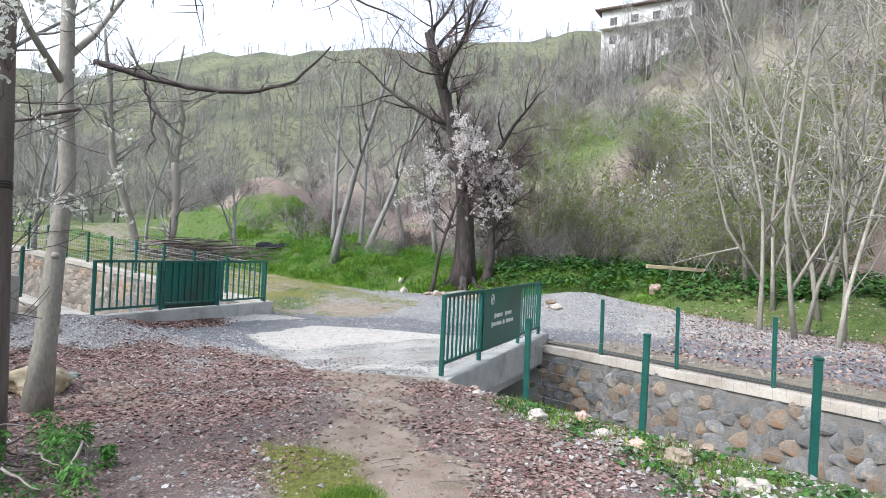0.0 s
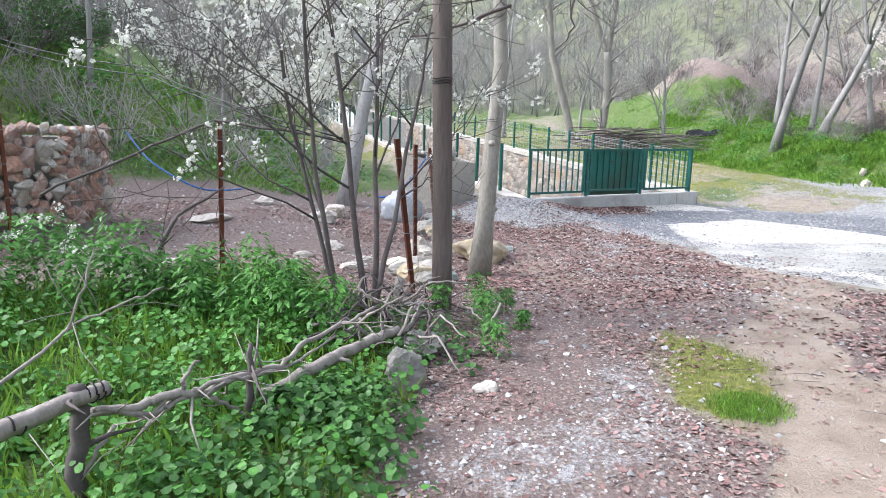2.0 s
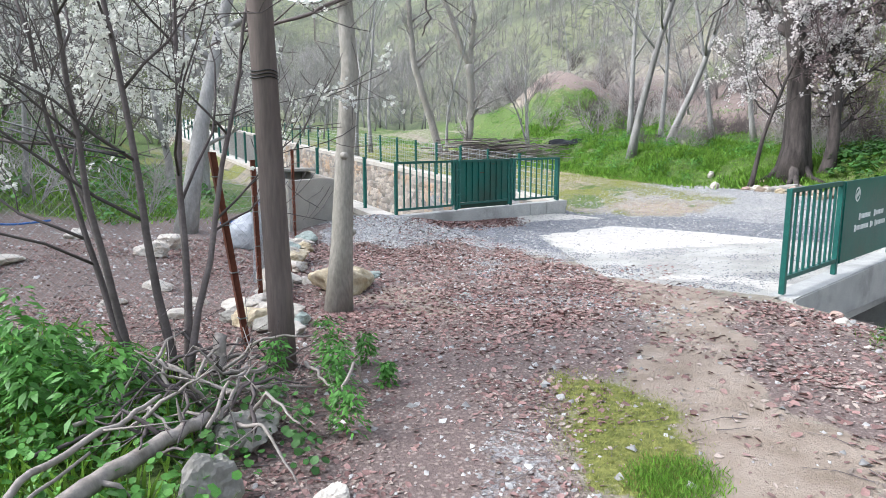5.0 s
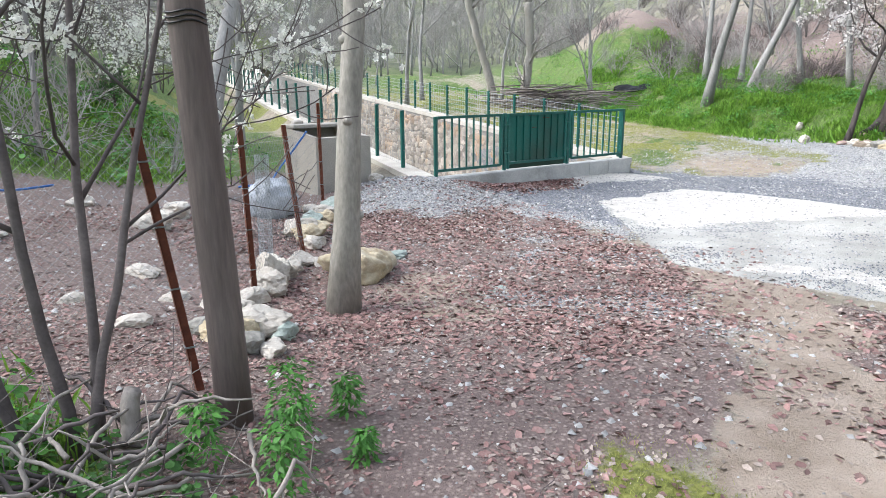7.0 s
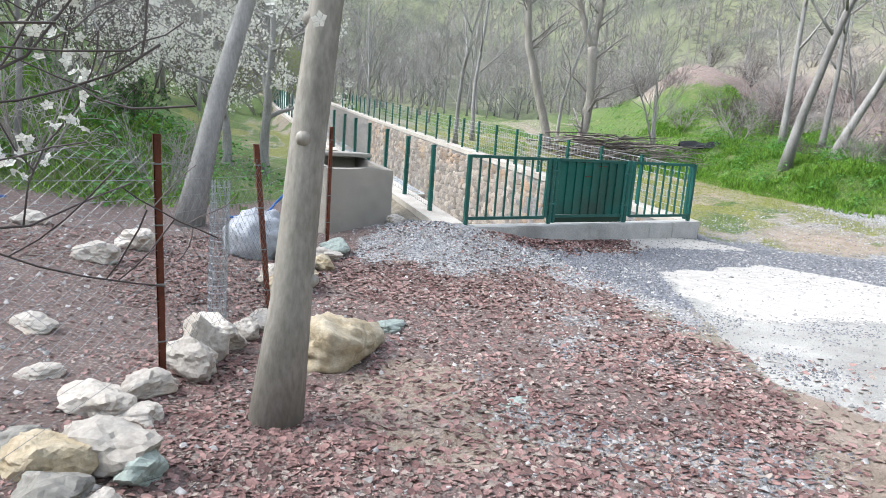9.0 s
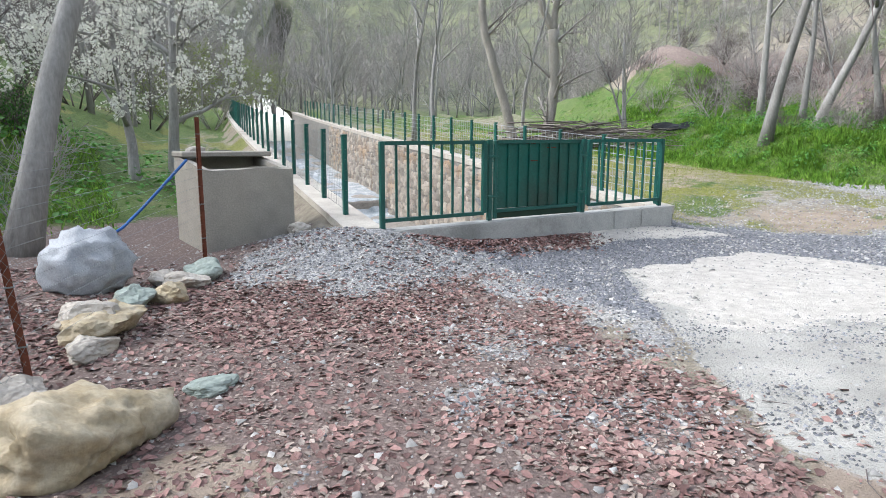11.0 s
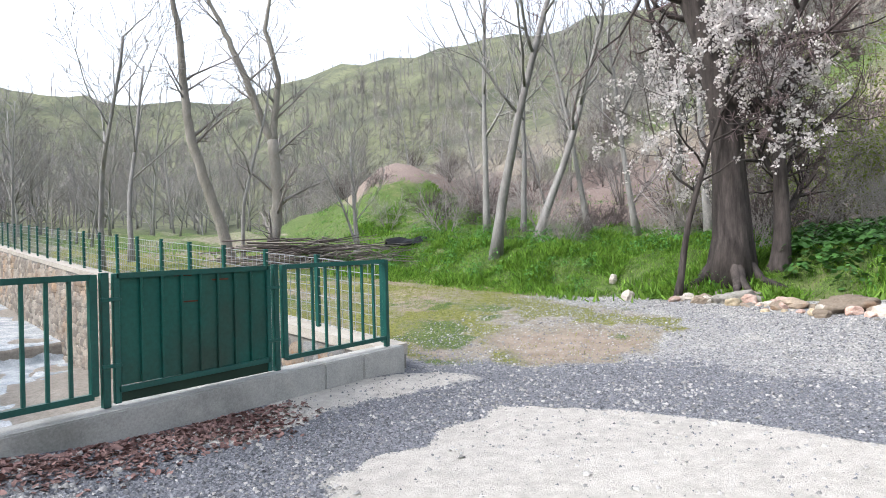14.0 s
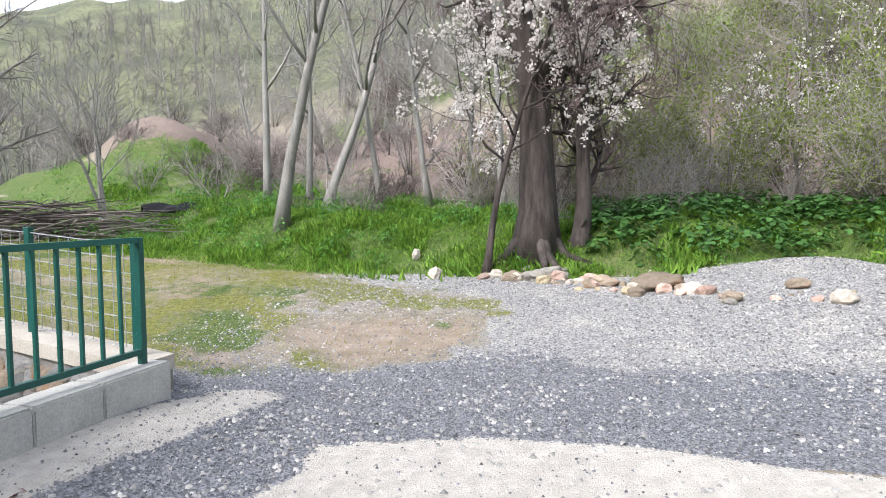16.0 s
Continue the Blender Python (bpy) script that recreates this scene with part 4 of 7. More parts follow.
rx, ry = 0.408, -0.913
bough(plane_tree, [(0.35, -0.1, 3.5, 0.035), (0.4 + 0.45 * rx, 0.45 * ry, 3.42, 0.032), (0.4 + 1.0 * rx, 1.0 * ry, 3.3, 0.028), (0.4 + 1.6 * rx, 1.6 * ry, 3.28, 0.022), (0.4 + 2.1 * rx, 2.1 * ry, 3.42, 0.016), (0.4 + 2.45 * rx, 2.45 * ry, 3.8, 0.009)], 16, 1, TWIG_DARK)
bough(plane_tree, [(0.45, -0.1, 4.4, 0.03), (0.4 + 0.8 * rx, 0.8 * ry, 4.35, 0.026), (0.4 + 1.6 * rx, 1.6 * ry, 4.3, 0.02), (0.4 + 2.4 * rx, 2.4 * ry, 4.4, 0.014), (0.4 + 3.2 * rx, 3.2 * ry, 4.1, 0.007)], 16, 2, TWIG_DARK)
bough(plane_tree, [(0.25, 0, 3.0, 0.022), (0.2 - 0.6 * rx, -0.6 * ry, 2.85, 0.018), (0.2 - 1.3 * rx, -1.3 * ry, 2.75, 0.013), (0.2 - 2.0 * rx, -2.0 * ry, 2.6, 0.007)], 12, 3, TWIG_DARK)
bough(plane_tree, [(0.5 * rx + 0.4, 0.5 * ry, 3.4, 0.014), (0.62 * rx + 0.4, 0.62 * ry, 3.1, 0.013), (0.66 * rx + 0.4, 0.66 * ry, 2.75, 0.01), (0.6 * rx + 0.4, 0.6 * ry, 2.6, 0.005)], 3, 4, TWIG_DARK)

# the flowering shrub tree behind the lush plants
plum, fine = tree("plum_tree", -5.8, -5.85, "multi-stemmed plum tree in white blossom", TWIG_DARK, TWIG_DARK, 23, 3.2, 0.027,
                  trunks=[(0, 0, (0.0, 0.05), 1.0), (0.1, 0.05, (0.15, 0.1), 0.95), (-0.15, 0.1, (-0.12, 0.05), 0.9), (0.05, -0.05, (0.14, -0.1), 0.85), (-0.1, 0, (-0.35, 0.2), 0.8)],
                  first=0.3, kids=(6, 4, 3), levels=3, spread=1.0, ratio=0.5, gnarl=0.16, up=0.4)
flowers(fine, 5, 6, 0.022, plum, PETAL, zmin=1.1, density=lambda c: (0.25 + 0.75 * (c[2] > 1.7)) * (noise.noise(Vector(c) * 2.6) > 0.12))

# the big old tree on the bank with the flowering sapling before it
old, fine = tree("old_tree", 12.6, -2.05, "big old dark-barked tree with two trunks on the bank", BARK_DARK, TWIG_RED, 31, 9.0, 0.36,
                 trunks=[(0, 0, (0.03, -0.06), 1.0), (0.24, -0.72, (0.1, -0.3), 0.5)], sides=(26, 7, 4), first=0.28, kids=(12, 9, 7, 5), levels=4, spread=0.95, ratio=0.43, gnarl=0.18, up=0.4, rmin=0.0065)
for k in range(9):
    a = 0.7 * k + 0.3 + 0.5 * math.sin(3.7 * k)
    c, d_ = math.cos(a), math.sin(a)
    V, F = tube([[((0.2 * c, 0.2 * d_, 0.85), 0.13), ((0.34 * c, 0.34 * d_, 0.3), 0.12), ((0.6 * c, 0.6 * d_, -0.02), 0.09), ((1.05 * c, 1.05 * d_ + 0.1 * math.sin(5 * k), -0.2), 0.05)]], 8)
    raw("root", V, F, BARK_DARK, old, "gnarled root at the foot", smooth=True)
for ob in old.children:
    if ob.name.startswith("trunk"):
        for v in ob.data.vertices:
            a = math.atan2(v.co.y, v.co.x)
            k = 1 + 0.10 * noise.noise(Vector((3.5 * math.cos(a), 3.5 * math.sin(a), v.co.z * 0.5))) + 0.07 * noise.noise(Vector((9 * math.cos(a), 9 * math.sin(a), v.co.z * 1.3)))
            if v.co.z < 3 and math.hypot(v.co.x, v.co.y) < 0.75:
                v.co.x, v.co.y = v.co.x * k, v.co.y * k
sap, fine = tree("almond_tree", 11.75, -1.2, "slender young almond tree in pinkish white blossom", BARK_DARK, TWIG_DARK, 37, 5.0, 0.07, lean=(0.05, -0.12), first=0.38, kids=(12, 7, 5), levels=3, spread=1.1, ratio=0.46, gnarl=0.14, up=0.3, rmin=0.006)
flowers(fine, 6, 6, 0.034, sap, PETAL_PINK, zmin=1.5, density=lambda c: 0.12 + 0.88 * (noise.noise(Vector(c) * 2.6) > -0.05))

# the row of grey trees on the grass bank
for k, (x, y, h, r, lean) in enumerate(((13.6, 4.05, 8.5, 0.14, (0.09, -0.13)), (17.2, 4.7, 8.0, 0.14, (0.14, -0.2)), (17.9, 7.0, 8.5, 0.12, (0.0, 0.02)), (19.2, 6.3, 7.5, 0.11, (0.02, 0.0)), (18.4, 3.4, 7.5, 0.10, (-0.12, 0.14)), (19.5, 2.2, 7, 0.11, (-0.1, 0.1)), (20.5, 1.2, 7, 0.12, (0.05, 0)), (17.0, -0.6, 6.5, 0.11, (0.0, 0.0)))):
    tree("bank_tree", x, y, "leafless grey-barked tree standing on the grassy bank", BARK_GREY, TWIG_GREY, 41 + k, h, r, group="bank trees", lean=lean, first=0.4, kids=(8, 5, 4), levels=3, spread=0.8, ratio=0.38, gnarl=0.1, up=0.5, rmin=0.007)
for k, (x, y, h, r, lean) in enumerate(((11.8, 12.6, 6.5, 0.07, (0, 0)), (8.2, 14.5, 7.0, 0.09, (0.02, 0)), (9.6, 15.5, 7.5, 0.09, (0.05, 0.05)), (14.9, 10.6, 4.5, 0.06, (0.2, 0.1)), (15.1, 10.4, 4.2, 0.055, (-0.3, 0)), (14.8, 10.2, 4.0, 0.05, (0.05, 0.2)))):
    tree("field_tree", x, y, "leafless pale-barked tree at the edge of the meadow", BARK_PALE if r > 0.1 else BARK_GREY, TWIG_GREY, 61 + k, h, r, group="meadow trees", lean=lean, first=0.35, kids=(6, 5, 4), levels=3, spread=0.75, ratio=0.42, gnarl=0.13, up=0.5, rmin=0.008)
# the two tall pale trees by the channel: one leaning, one forked
def shaped_tree(x, y, label, limbs, seed):
    """A tree whose stems run through points (x, y, z, radius) in the world, with twigs on the upper stems."""
    z0 = L(x, y)
    root = thing("field_tree", label, "tree", (x, y, z0), group="meadow trees")
    r = np.random.default_rng(seed)
    twigs = []
    for k, pts in enumerate(limbs):
        P = []
        for a, b in zip(pts, pts[1:]):
            for i in range(5):
                f = i / 5
                P.append((np.array(a[:3]) * (1 - f) + np.array(b[:3]) * f - np.array([x, y, z0]) + r.normal(size=3) * 0.018, a[3] * (1 - f) + b[3] * f))
        P.append((np.array(pts[-1][:3]) - np.array([x, y, z0]), pts[-1][3]))
        V, F = tube([P], 12)
        raw("trunk" if k == 0 else "limb", V, F, BARK_PALE, root, smooth=True)
        for _ in range(9):
            i = r.integers(len(P) // 4, len(P) - 1)
            a = r.uniform(0, 6.28)
            sk = skeleton_tree(int(r.integers(9999)), r.uniform(0.9, 2.2), P[i][1] * 0.32, lean=(1.1 * math.cos(a), 1.1 * math.sin(a)), levels=2, kids=(6, 4), first=0.2, spread=0.8, ratio=0.45, gnarl=0.16, up=0.35, segs=(5, 3, 2), rmin=0.006)
            twigs += [[(p + P[i][0], q) for p, q in t] for lev in sk for t in lev]
    V, F = tube(twigs, 4)
    raw("crown", V, F, TWIG_GREY, root, smooth=True)["kind"] = "stuff"
    return root


shaped_tree(11.05, 12.1, "tall leaning pale-barked leafless tree beside the channel", [[(11.05, 12.1, 0.8, 0.2), (10.91, 12.19, 1.84, 0.175), (10.41, 12.59, 3.87, 0.15), (10.14, 12.82, 5.2, 0.14), (10.03, 12.91, 6.6, 0.12), (9.95, 12.96, 8.2, 0.1), (9.7, 13.1, 10.2, 0.05)]], 5)
shaped_tree(12.4, 11.95, "tall pale-barked leafless tree forked high above the meadow", [[(12.35, 12.0, 0.8, 0.25), (12.43, 11.94, 1.21, 0.21), (12.62, 11.78, 3.13, 0.18), (12.52, 11.87, 5.16, 0.17)], [(12.52, 11.87, 5.1, 0.14), (12.18, 12.14, 6.07, 0.13), (11.84, 12.42, 7.42, 0.11), (11.42, 12.75, 8.62, 0.085), (10.8, 13.2, 10.3, 0.04)], [(12.52, 11.87, 5.1, 0.13), (12.6, 11.8, 5.99, 0.11), (12.71, 11.71, 7.19, 0.095), (12.4, 11.96, 8.78, 0.075), (12.6, 11.8, 10.4, 0.035)]], 6)
# the near bank upstream
tree("slope_tree", -3.55, 1.1, "grey tree leaning at the foot of the slope", BARK_GREY, TWIG_GREY, 81, 8.5, 0.14, group="slope trees", lean=(0.18, 0.0), first=0.3, kids=(8, 5, 4), levels=3, spread=0.9, ratio=0.4, gnarl=0.12, up=0.4, rmin=0.005)
pear, fine = tree("pear_tree", -1.3, 6.5, "flowering pear tree full of white blossom", BARK_GREY, TWIG_DARK, 83, 4.6, 0.11, trunks=[(0, 0, (0.1, 0), 1.0), (-0.6, 0.6, (-0.15, 0.1), 0.95)], first=0.25, kids=(9, 6, 4), levels=3, spread=1.0, ratio=0.45, gnarl=0.15, up=0.2)
flowers(fine, 8, 3, 0.036, pear, PETAL, zmin=1.3)


# ---- woods on the slopes: a few kinds, each stem a tree of its own ----
def place_all(makers, spots, tilt=4):
    for k, (x, y, sc) in enumerate(spots):
        src = makers[k % len(makers)]
        ob = copy_thing(src, pose(x, y, L(x, y) - 0.05, rng.uniform(-tilt, tilt), rng.uniform(-tilt, tilt), rng.uniform(0, 360)))
        ob.scale = (sc, sc, sc * rng.uniform(0.9, 1.15))


def kinds(name, label, bark, twig, seeds, spots, group, **kw):
    """Kinds of one tree, standing at the first spots; copies stand at the rest."""
    made = []
    for sd, (x, y, _) in zip(seeds, spots):
        made.append(tree(name, x, y, label, bark, twig, sd, group=group, sides=(7, 4, 3), segs=(6, 3, 2, 1, 1), rmin=0.0095, **kw)[0])
    place_all(made, spots[len(seeds):], 8)
    return made


def scatter(n, xr, yr, keep, lo=0.75, hi=1.25, gap=1.2):
    out, tries = [], 0
    while len(out) < n and tries < n * 60:
        tries += 1
        x, y = rng.uniform(*xr), rng.uniform(*yr)
        if keep(x, y) and all((x - a) ** 2 + (y - b) ** 2 > gap * gap for a, b, _ in out):
            out.append((x, y, rng.uniform(lo, hi)))
    return out


u_of = lambda x, y: x - float(left_line(y))  # noqa: E731
w_of = lambda x, y: x - float(right_line(y))  # noqa: E731
s_of = lambda x, y: x - float(bank_line(y))  # noqa: E731
kinds("woodland_tree", "slender leafless grey tree on the wooded slope", BARK_GREY, TWIG_GREY, (201, 202, 203, 204, 205), scatter(86, (-34, 3), (3.6, 52), lambda x, y: (y > 9 or rng.random() < 0.5) and u_of(x, y) < -3.4 - 0.8 * (y < 8) and not (-9.5 < x < -2.6 and y < 4.2)), "woodland trees", h=8.0, r0=0.07, first=0.18, kids=(10, 6, 4), levels=3, spread=0.8, ratio=0.4, gnarl=0.13, up=0.5)
kinds("slope_sapling", "thin leafless sapling on the slope behind the clearing", BARK_GREY, TWIG_GREY, (211, 212, 213), scatter(20, (-22, -3.5), (1.4, 14), lambda x, y: (x < -9.3 or y > 2.6) and u_of(x, y) < -3, gap=0.8), "slope saplings", h=5.5, r0=0.05, first=0.25, kids=(8, 5, 4), levels=3, spread=0.8, ratio=0.4, gnarl=0.12, up=0.5)
kinds("valley_tree", "leafless tree in the valley upstream", BARK_GREY, TWIG_GREY, (221, 222, 223, 224), scatter(80, (-2, 46), (15, 75), lambda x, y: (w_of(x, y) > 2 and (y > 24 or x < 9) and not (x > 16 and y < 34)) or (y > 40)), "valley trees", h=8.0, r0=0.075, first=0.12, kids=(11, 6, 4), levels=3, spread=0.8, ratio=0.42, gnarl=0.13, up=0.5)
kinds("hillside_tree", "bare scrubby tree on the brown hillside", BARK_GREY, TWIG_GREY, (231, 232, 233, 234), scatter(80, (15, 70), (-32, 30), lambda x, y: s_of(x, y) > 6.5 and (y > -3 or x > 24), gap=1.8), "hillside trees", h=5.0, r0=0.055, first=0.15, kids=(9, 6, 4), levels=3, spread=0.9, ratio=0.42, gnarl=0.14, up=0.4)
birches = kinds("white_barked_tree", "slender pale-barked leafless tree beyond the stream", BARK_BIRCH, TWIG_GREY, (241, 242, 243), [(8.3, -11.9, 1), (9.6, -12.2, 1), (8.9, -12.9, 1), (9.3, -11.2, 1), (10.4, -12.6, 1.1), (7.5, -12.6, 0.9), (10.9, -11.6, 1.0), (9.0, -14.0, 1.1), (7.2, -13.4, 1.0), (11.8, -12.9, 1.15), (8.0, -14.6, 1.0), (12.6, -11.0, 1.0), (10.0, -14.8, 1.1), (6.6, -14.8, 1.0)], "pale trees by the stream", h=8.5, r0=0.052, first=0.14, kids=(9, 4, 3), levels=3, spread=0.85, ratio=0.36, gnarl=0.24, up=0.5)


def shrub(name, x, y, label, seed, h, mat, leaf=None, per=3, size=0.05, stems=7, blossom=None, zmin=0.2):
    root = thing(name, label, "shrub", (x, y, L(x, y)), group=name + "s")
    r = np.random.default_rng(seed)
    limbs, V, F = [], [], []
    for k in range(stems):
        a = r.uniform(0, 2 * math.pi)
        sk = skeleton_tree(seed * 31 + k, h * r.uniform(0.7, 1.1), 0.022, lean=(0.7 * math.cos(a), 0.7 * math.sin(a)), levels=2, kids=(8, 5), first=0.2, spread=0.8, ratio=0.42, gnarl=0.18, up=0.3, segs=(4, 2, 1), rmin=0.0065)
        for lev, ls in enumerate(sk):
            ls = [[(p + np.array([0.12 * math.cos(a), 0.12 * math.sin(a), 0]), q * (1 if lev else 1)) for p, q in pts] for pts in ls]
            v, f = tube(ls, 4 if lev == 0 else 3)
            F += [tuple(i + len(V) for i in g) for g in f]
            V += v
            if lev:
                limbs += ls
    raw("branching", V, F, mat, root, smooth=True)
    if leaf:
        leaves_on(limbs, seed, per, size, root, leaf, zmin=zmin)
    if blossom:
        flowers(limbs, seed, per, size, root, blossom, zmin=zmin)
    return root


sh = [shrub("bush", 17.5, -6.0, "bush just breaking into yellow-green leaf on the hillside", 1, 3.0, TWIG_GREY, LEAF_SPRING, 9, 0.075, 9), shrub("bush", 15.5, -9.0, "bush just breaking into yellow-green leaf on the hillside", 2, 2.6, TWIG_GREY, LEAF_SPRING, 10, 0.06, 9)]
place_all(sh, [(s_[0], s_[1], s_[2]) for s_ in scatter(62, (13.0, 40), (-24, 2), lambda x, y: s_of(x, y) > 3.0 and not (x < 16 and -4.5 < y), 0.7, 1.5)], 5)
bare = [shrub("bare_thicket", 22.0, 7.0, "tangled leafless grey-brown thicket on the hillside", 3, 2.4, TWIG_GREY, None, stems=9), shrub("bare_thicket", 26.0, 12.0, "tangled leafless grey-brown thicket on the hillside", 4, 2.0, TWIG_DARK, None, stems=9)]
place_all(bare, scatter(90, (14, 62), (-24, 46), lambda x, y: s_of(x, y) > 4.5 and (y > -2 or x > 22) and not ((x - 28) ** 2 + (y - 19) ** 2 < 26), 0.7, 1.5), 5)
place_all(bare, scatter(26, (18, 34), (8, 26), lambda x, y: s_of(x, y) > 1.5, 0.5, 1.0), 5)
lush = [shrub("willow_bush", 4.0, 30.0, "yellow-green willow bush by the channel upstream", 5, 4.0, TWIG_GREY, LEAF_SPRING, 8, 0.09, 9)]
place_all(bare, scatter(34, (14.6, 24), (-9, 5), lambda x, y: s_of(x, y) > 3.4, 0.35, 0.75, 0.9), 6)
place_all(lush, [(5.5, 34, 1.2), (3.0, 36, 1.1), (8.5, 38, 1.0), (1.0, 33, 1.0)], 4)
wl = [shrub("evergreen_bush", -8.9, 5.2, "dark green leafy bush on the slope", 6, 1.2, TWIG_DARK, LEAF_DARKGREEN, 5, 0.075, 8, zmin=0.05), shrub("blossom_bush", -5.2, 9.5, "wild bush in white blossom on the wooded slope", 7, 3.2, TWIG_DARK, None, 1, 0.036, 8, blossom=PETAL)]
place_all(bare[:1], scatter(14, (-13, -3.2), (1.6, 6.5), lambda x, y: u_of(x, y) < -3.0 and (x < -9 or y > 2.2), 0.4, 0.8, 0.8), 6)
place_all(wl[:1], scatter(8, (-20, -2.8), (2.4, 16), lambda x, y: u_of(x, y) < -3.2 and (x < -9 or y > 2.6), 0.5, 1.3, 0.7), 5)
place_all(wl[1:], [(-10.5, 12, 1.1), (-4.2, 14, 1.0), (-2.6, 18, 1.1), (0.0, 22, 1.2), (21, -8.5, 1.2), (24, -12, 1.3), (19.5, -12.5, 1.4)], 4)


def far_woods():
    """Leafless woods on the distant slopes."""
    r = np.random.default_rng(77)
    V, F = [], []
    n = 0
    while n < 3600:
        a, d = r.uniform(-70, 130), 50 + 260 * r.random() ** 1.4
        x, y = d * math.sin(math.radians(a)), d * math.cos(math.radians(a))
        if fbm(x / 30, y / 30, 3) < 0.40 or r.random() < float(ss(110, 240, d)) * 0.85:
            continue
        n += 1
        z, h = L(x, y), r.uniform(4, 8)
        poplar = r.random() < 0.06
        if poplar:
            h *= 1.7
        w = 0.05 + d * 0.0007
        paths = [((0, 0, -0.5), (r.normal() * 0.3, r.normal() * 0.3, h))]
        for _ in range(22):
            b, f = r.uniform(0, 6.3), r.uniform(0.08, 0.8)
            reach = h * (0.10 if poplar else 0.42) * r.uniform(0.5, 1.2)
            paths.append(((0, 0, h * f), (reach * math.cos(b), reach * math.sin(b), h * f + h * r.uniform(0.1, 0.3))))
        for k, (p, q) in enumerate(paths):
            ww = w * 0.7 if k == 0 else w * 0.34
            c = r.uniform(0, 6.3)
            i = len(V)
            for e in range(3):
                t = c + 2.094 * e
                V.append((x + p[0] + ww * math.cos(t), y + p[1] + ww * math.sin(t), z + p[2]))
            V.append((x + q[0], y + q[1], z + q[2]))
            F += [(i, i + 1, i + 3), (i + 1, i + 2, i + 3), (i + 2, i, i + 3)]
    ob = raw("distant_woods", V, F, FAR_WOOD)
    tagged(ob, "leafless grey woods on the distant slopes", "woods", kind="stuff")


FAR_WOOD = material("distant_bare_wood", (0.22, 0.20, 0.20), (0.32, 0.30, 0.29), 0.95, 0.2, 0.0, 2.0, vary=0.25, island=True)
far_woods()


# ---- the clearing beside the path ----
def lean_pole(name, x, y, label, category, pts, mat, sides=10, parts=None):
    """A round pole that passes through points (dx, dy, dz, radius) above its foot."""
    root = thing(name, label, category, (x, y, L(x, y)))
    V, F = tube([[((a, b, c), r) for a, b, c, r in pts]], sides)
    raw("shaft", V, F, mat, root, smooth=True)
    return root


pole = lean_pole("wooden_pole", -5.1, -5.87, "tall round weathered brown wooden pole beside the path", "pole", [(0, 0, -0.2, 0.088), (-0.01, 0, 0.5, 0.085), (-0.04, 0, 1.6, 0.08), (-0.08, 0.0, 3, 0.076), (-0.13, 0.01, 5.2, 0.07)], POLE_WOOD, 14)
for z in (1.86, 1.88, 1.90):
    V, F = tube([[((-0.05 + 0.083 * math.cos(t), 0.083 * math.sin(t), z + 0.006 * math.sin(3 * t)), 0.004) for t in np.linspace(0, 6.28, 22)]], 4)
    raw("wire_tie", V, F, BLACK_PLASTIC_AND_SHADE, pole, "dark wire wound round the pole")


def angle_post(x, y, h, dx=0.0, dy=0.0, dark=False):
    """A rusty steel angle driven into the ground."""
    root = thing("rusty_post", "rusty steel angle fence post" + (", leaning" if abs(dx) + abs(dy) > 0.1 else ""), "post", (x, y, L(x, y)), group="rusty fence posts")
    bm = bmesh.new()
    for a, b, c, d in ((-0.02, -0.02, 0.02, -0.014), (-0.02, -0.02, -0.014, 0.02)):
        r = bmesh.ops.create_cube(bm, size=1, matrix=Matrix.Translation(((a + c) / 2, (b + d) / 2, h / 2 - 0.1)) @ Matrix.Diagonal((c - a, d - b, h + 0.2, 1)))
    for v in bm.verts:
        v.co.x += dx * v.co.z / h
        v.co.y += dy * v.co.z / h
    part("angle", bm, RUST, root)
    for k in range(4):
        z = 0.25 + k * (h - 0.35) / 3.2
        part("wire_clip", box(-0.026 + dx * z / h, -0.026 + dy * z / h, z, 0.026 + dx * z / h, 0.026 + dy * z / h, z + 0.008, 0), WIRE, root)
    return root


RP = [(-8.5, -2.3, 1.5, 0, 0), (-6.62, -4.2, 1.45, 0.03, 0), (-5.17, -5.45, 1.4, -0.16, 0.05), (-4.28, -3.62, 1.46, -0.02, 0), (-3.34, -2.38, 1.45, -0.12, 0.05), (-1.88, 0.42, 1.5, 0.0, 0)]
for x, y, h, dx, dy in RP:
    angle_post(x, y, h, dx, dy)
paths = []
for (x, y, h, dx, dy), (x2, y2, h2, dx2, dy2) in ((RP[3], RP[4]), (RP[4], RP[5]), (RP[2], RP[3])):
    for k in range(13):
        z = 0.1 + 0.1 * k
        paths.append([((x + dx * z / h, y + dy * z / h, L(x, y) + z), 0.0014), ((x2 + dx2 * z / h2, y2 + dy2 * z / h2, L(x2, y2) + z), 0.0014)])
V, F = tube(paths, 3)
tagged(raw("old_fence_wire", V, F, WIRE), "thin sagging wires between the rusty posts", "fence wire", kind="stuff")


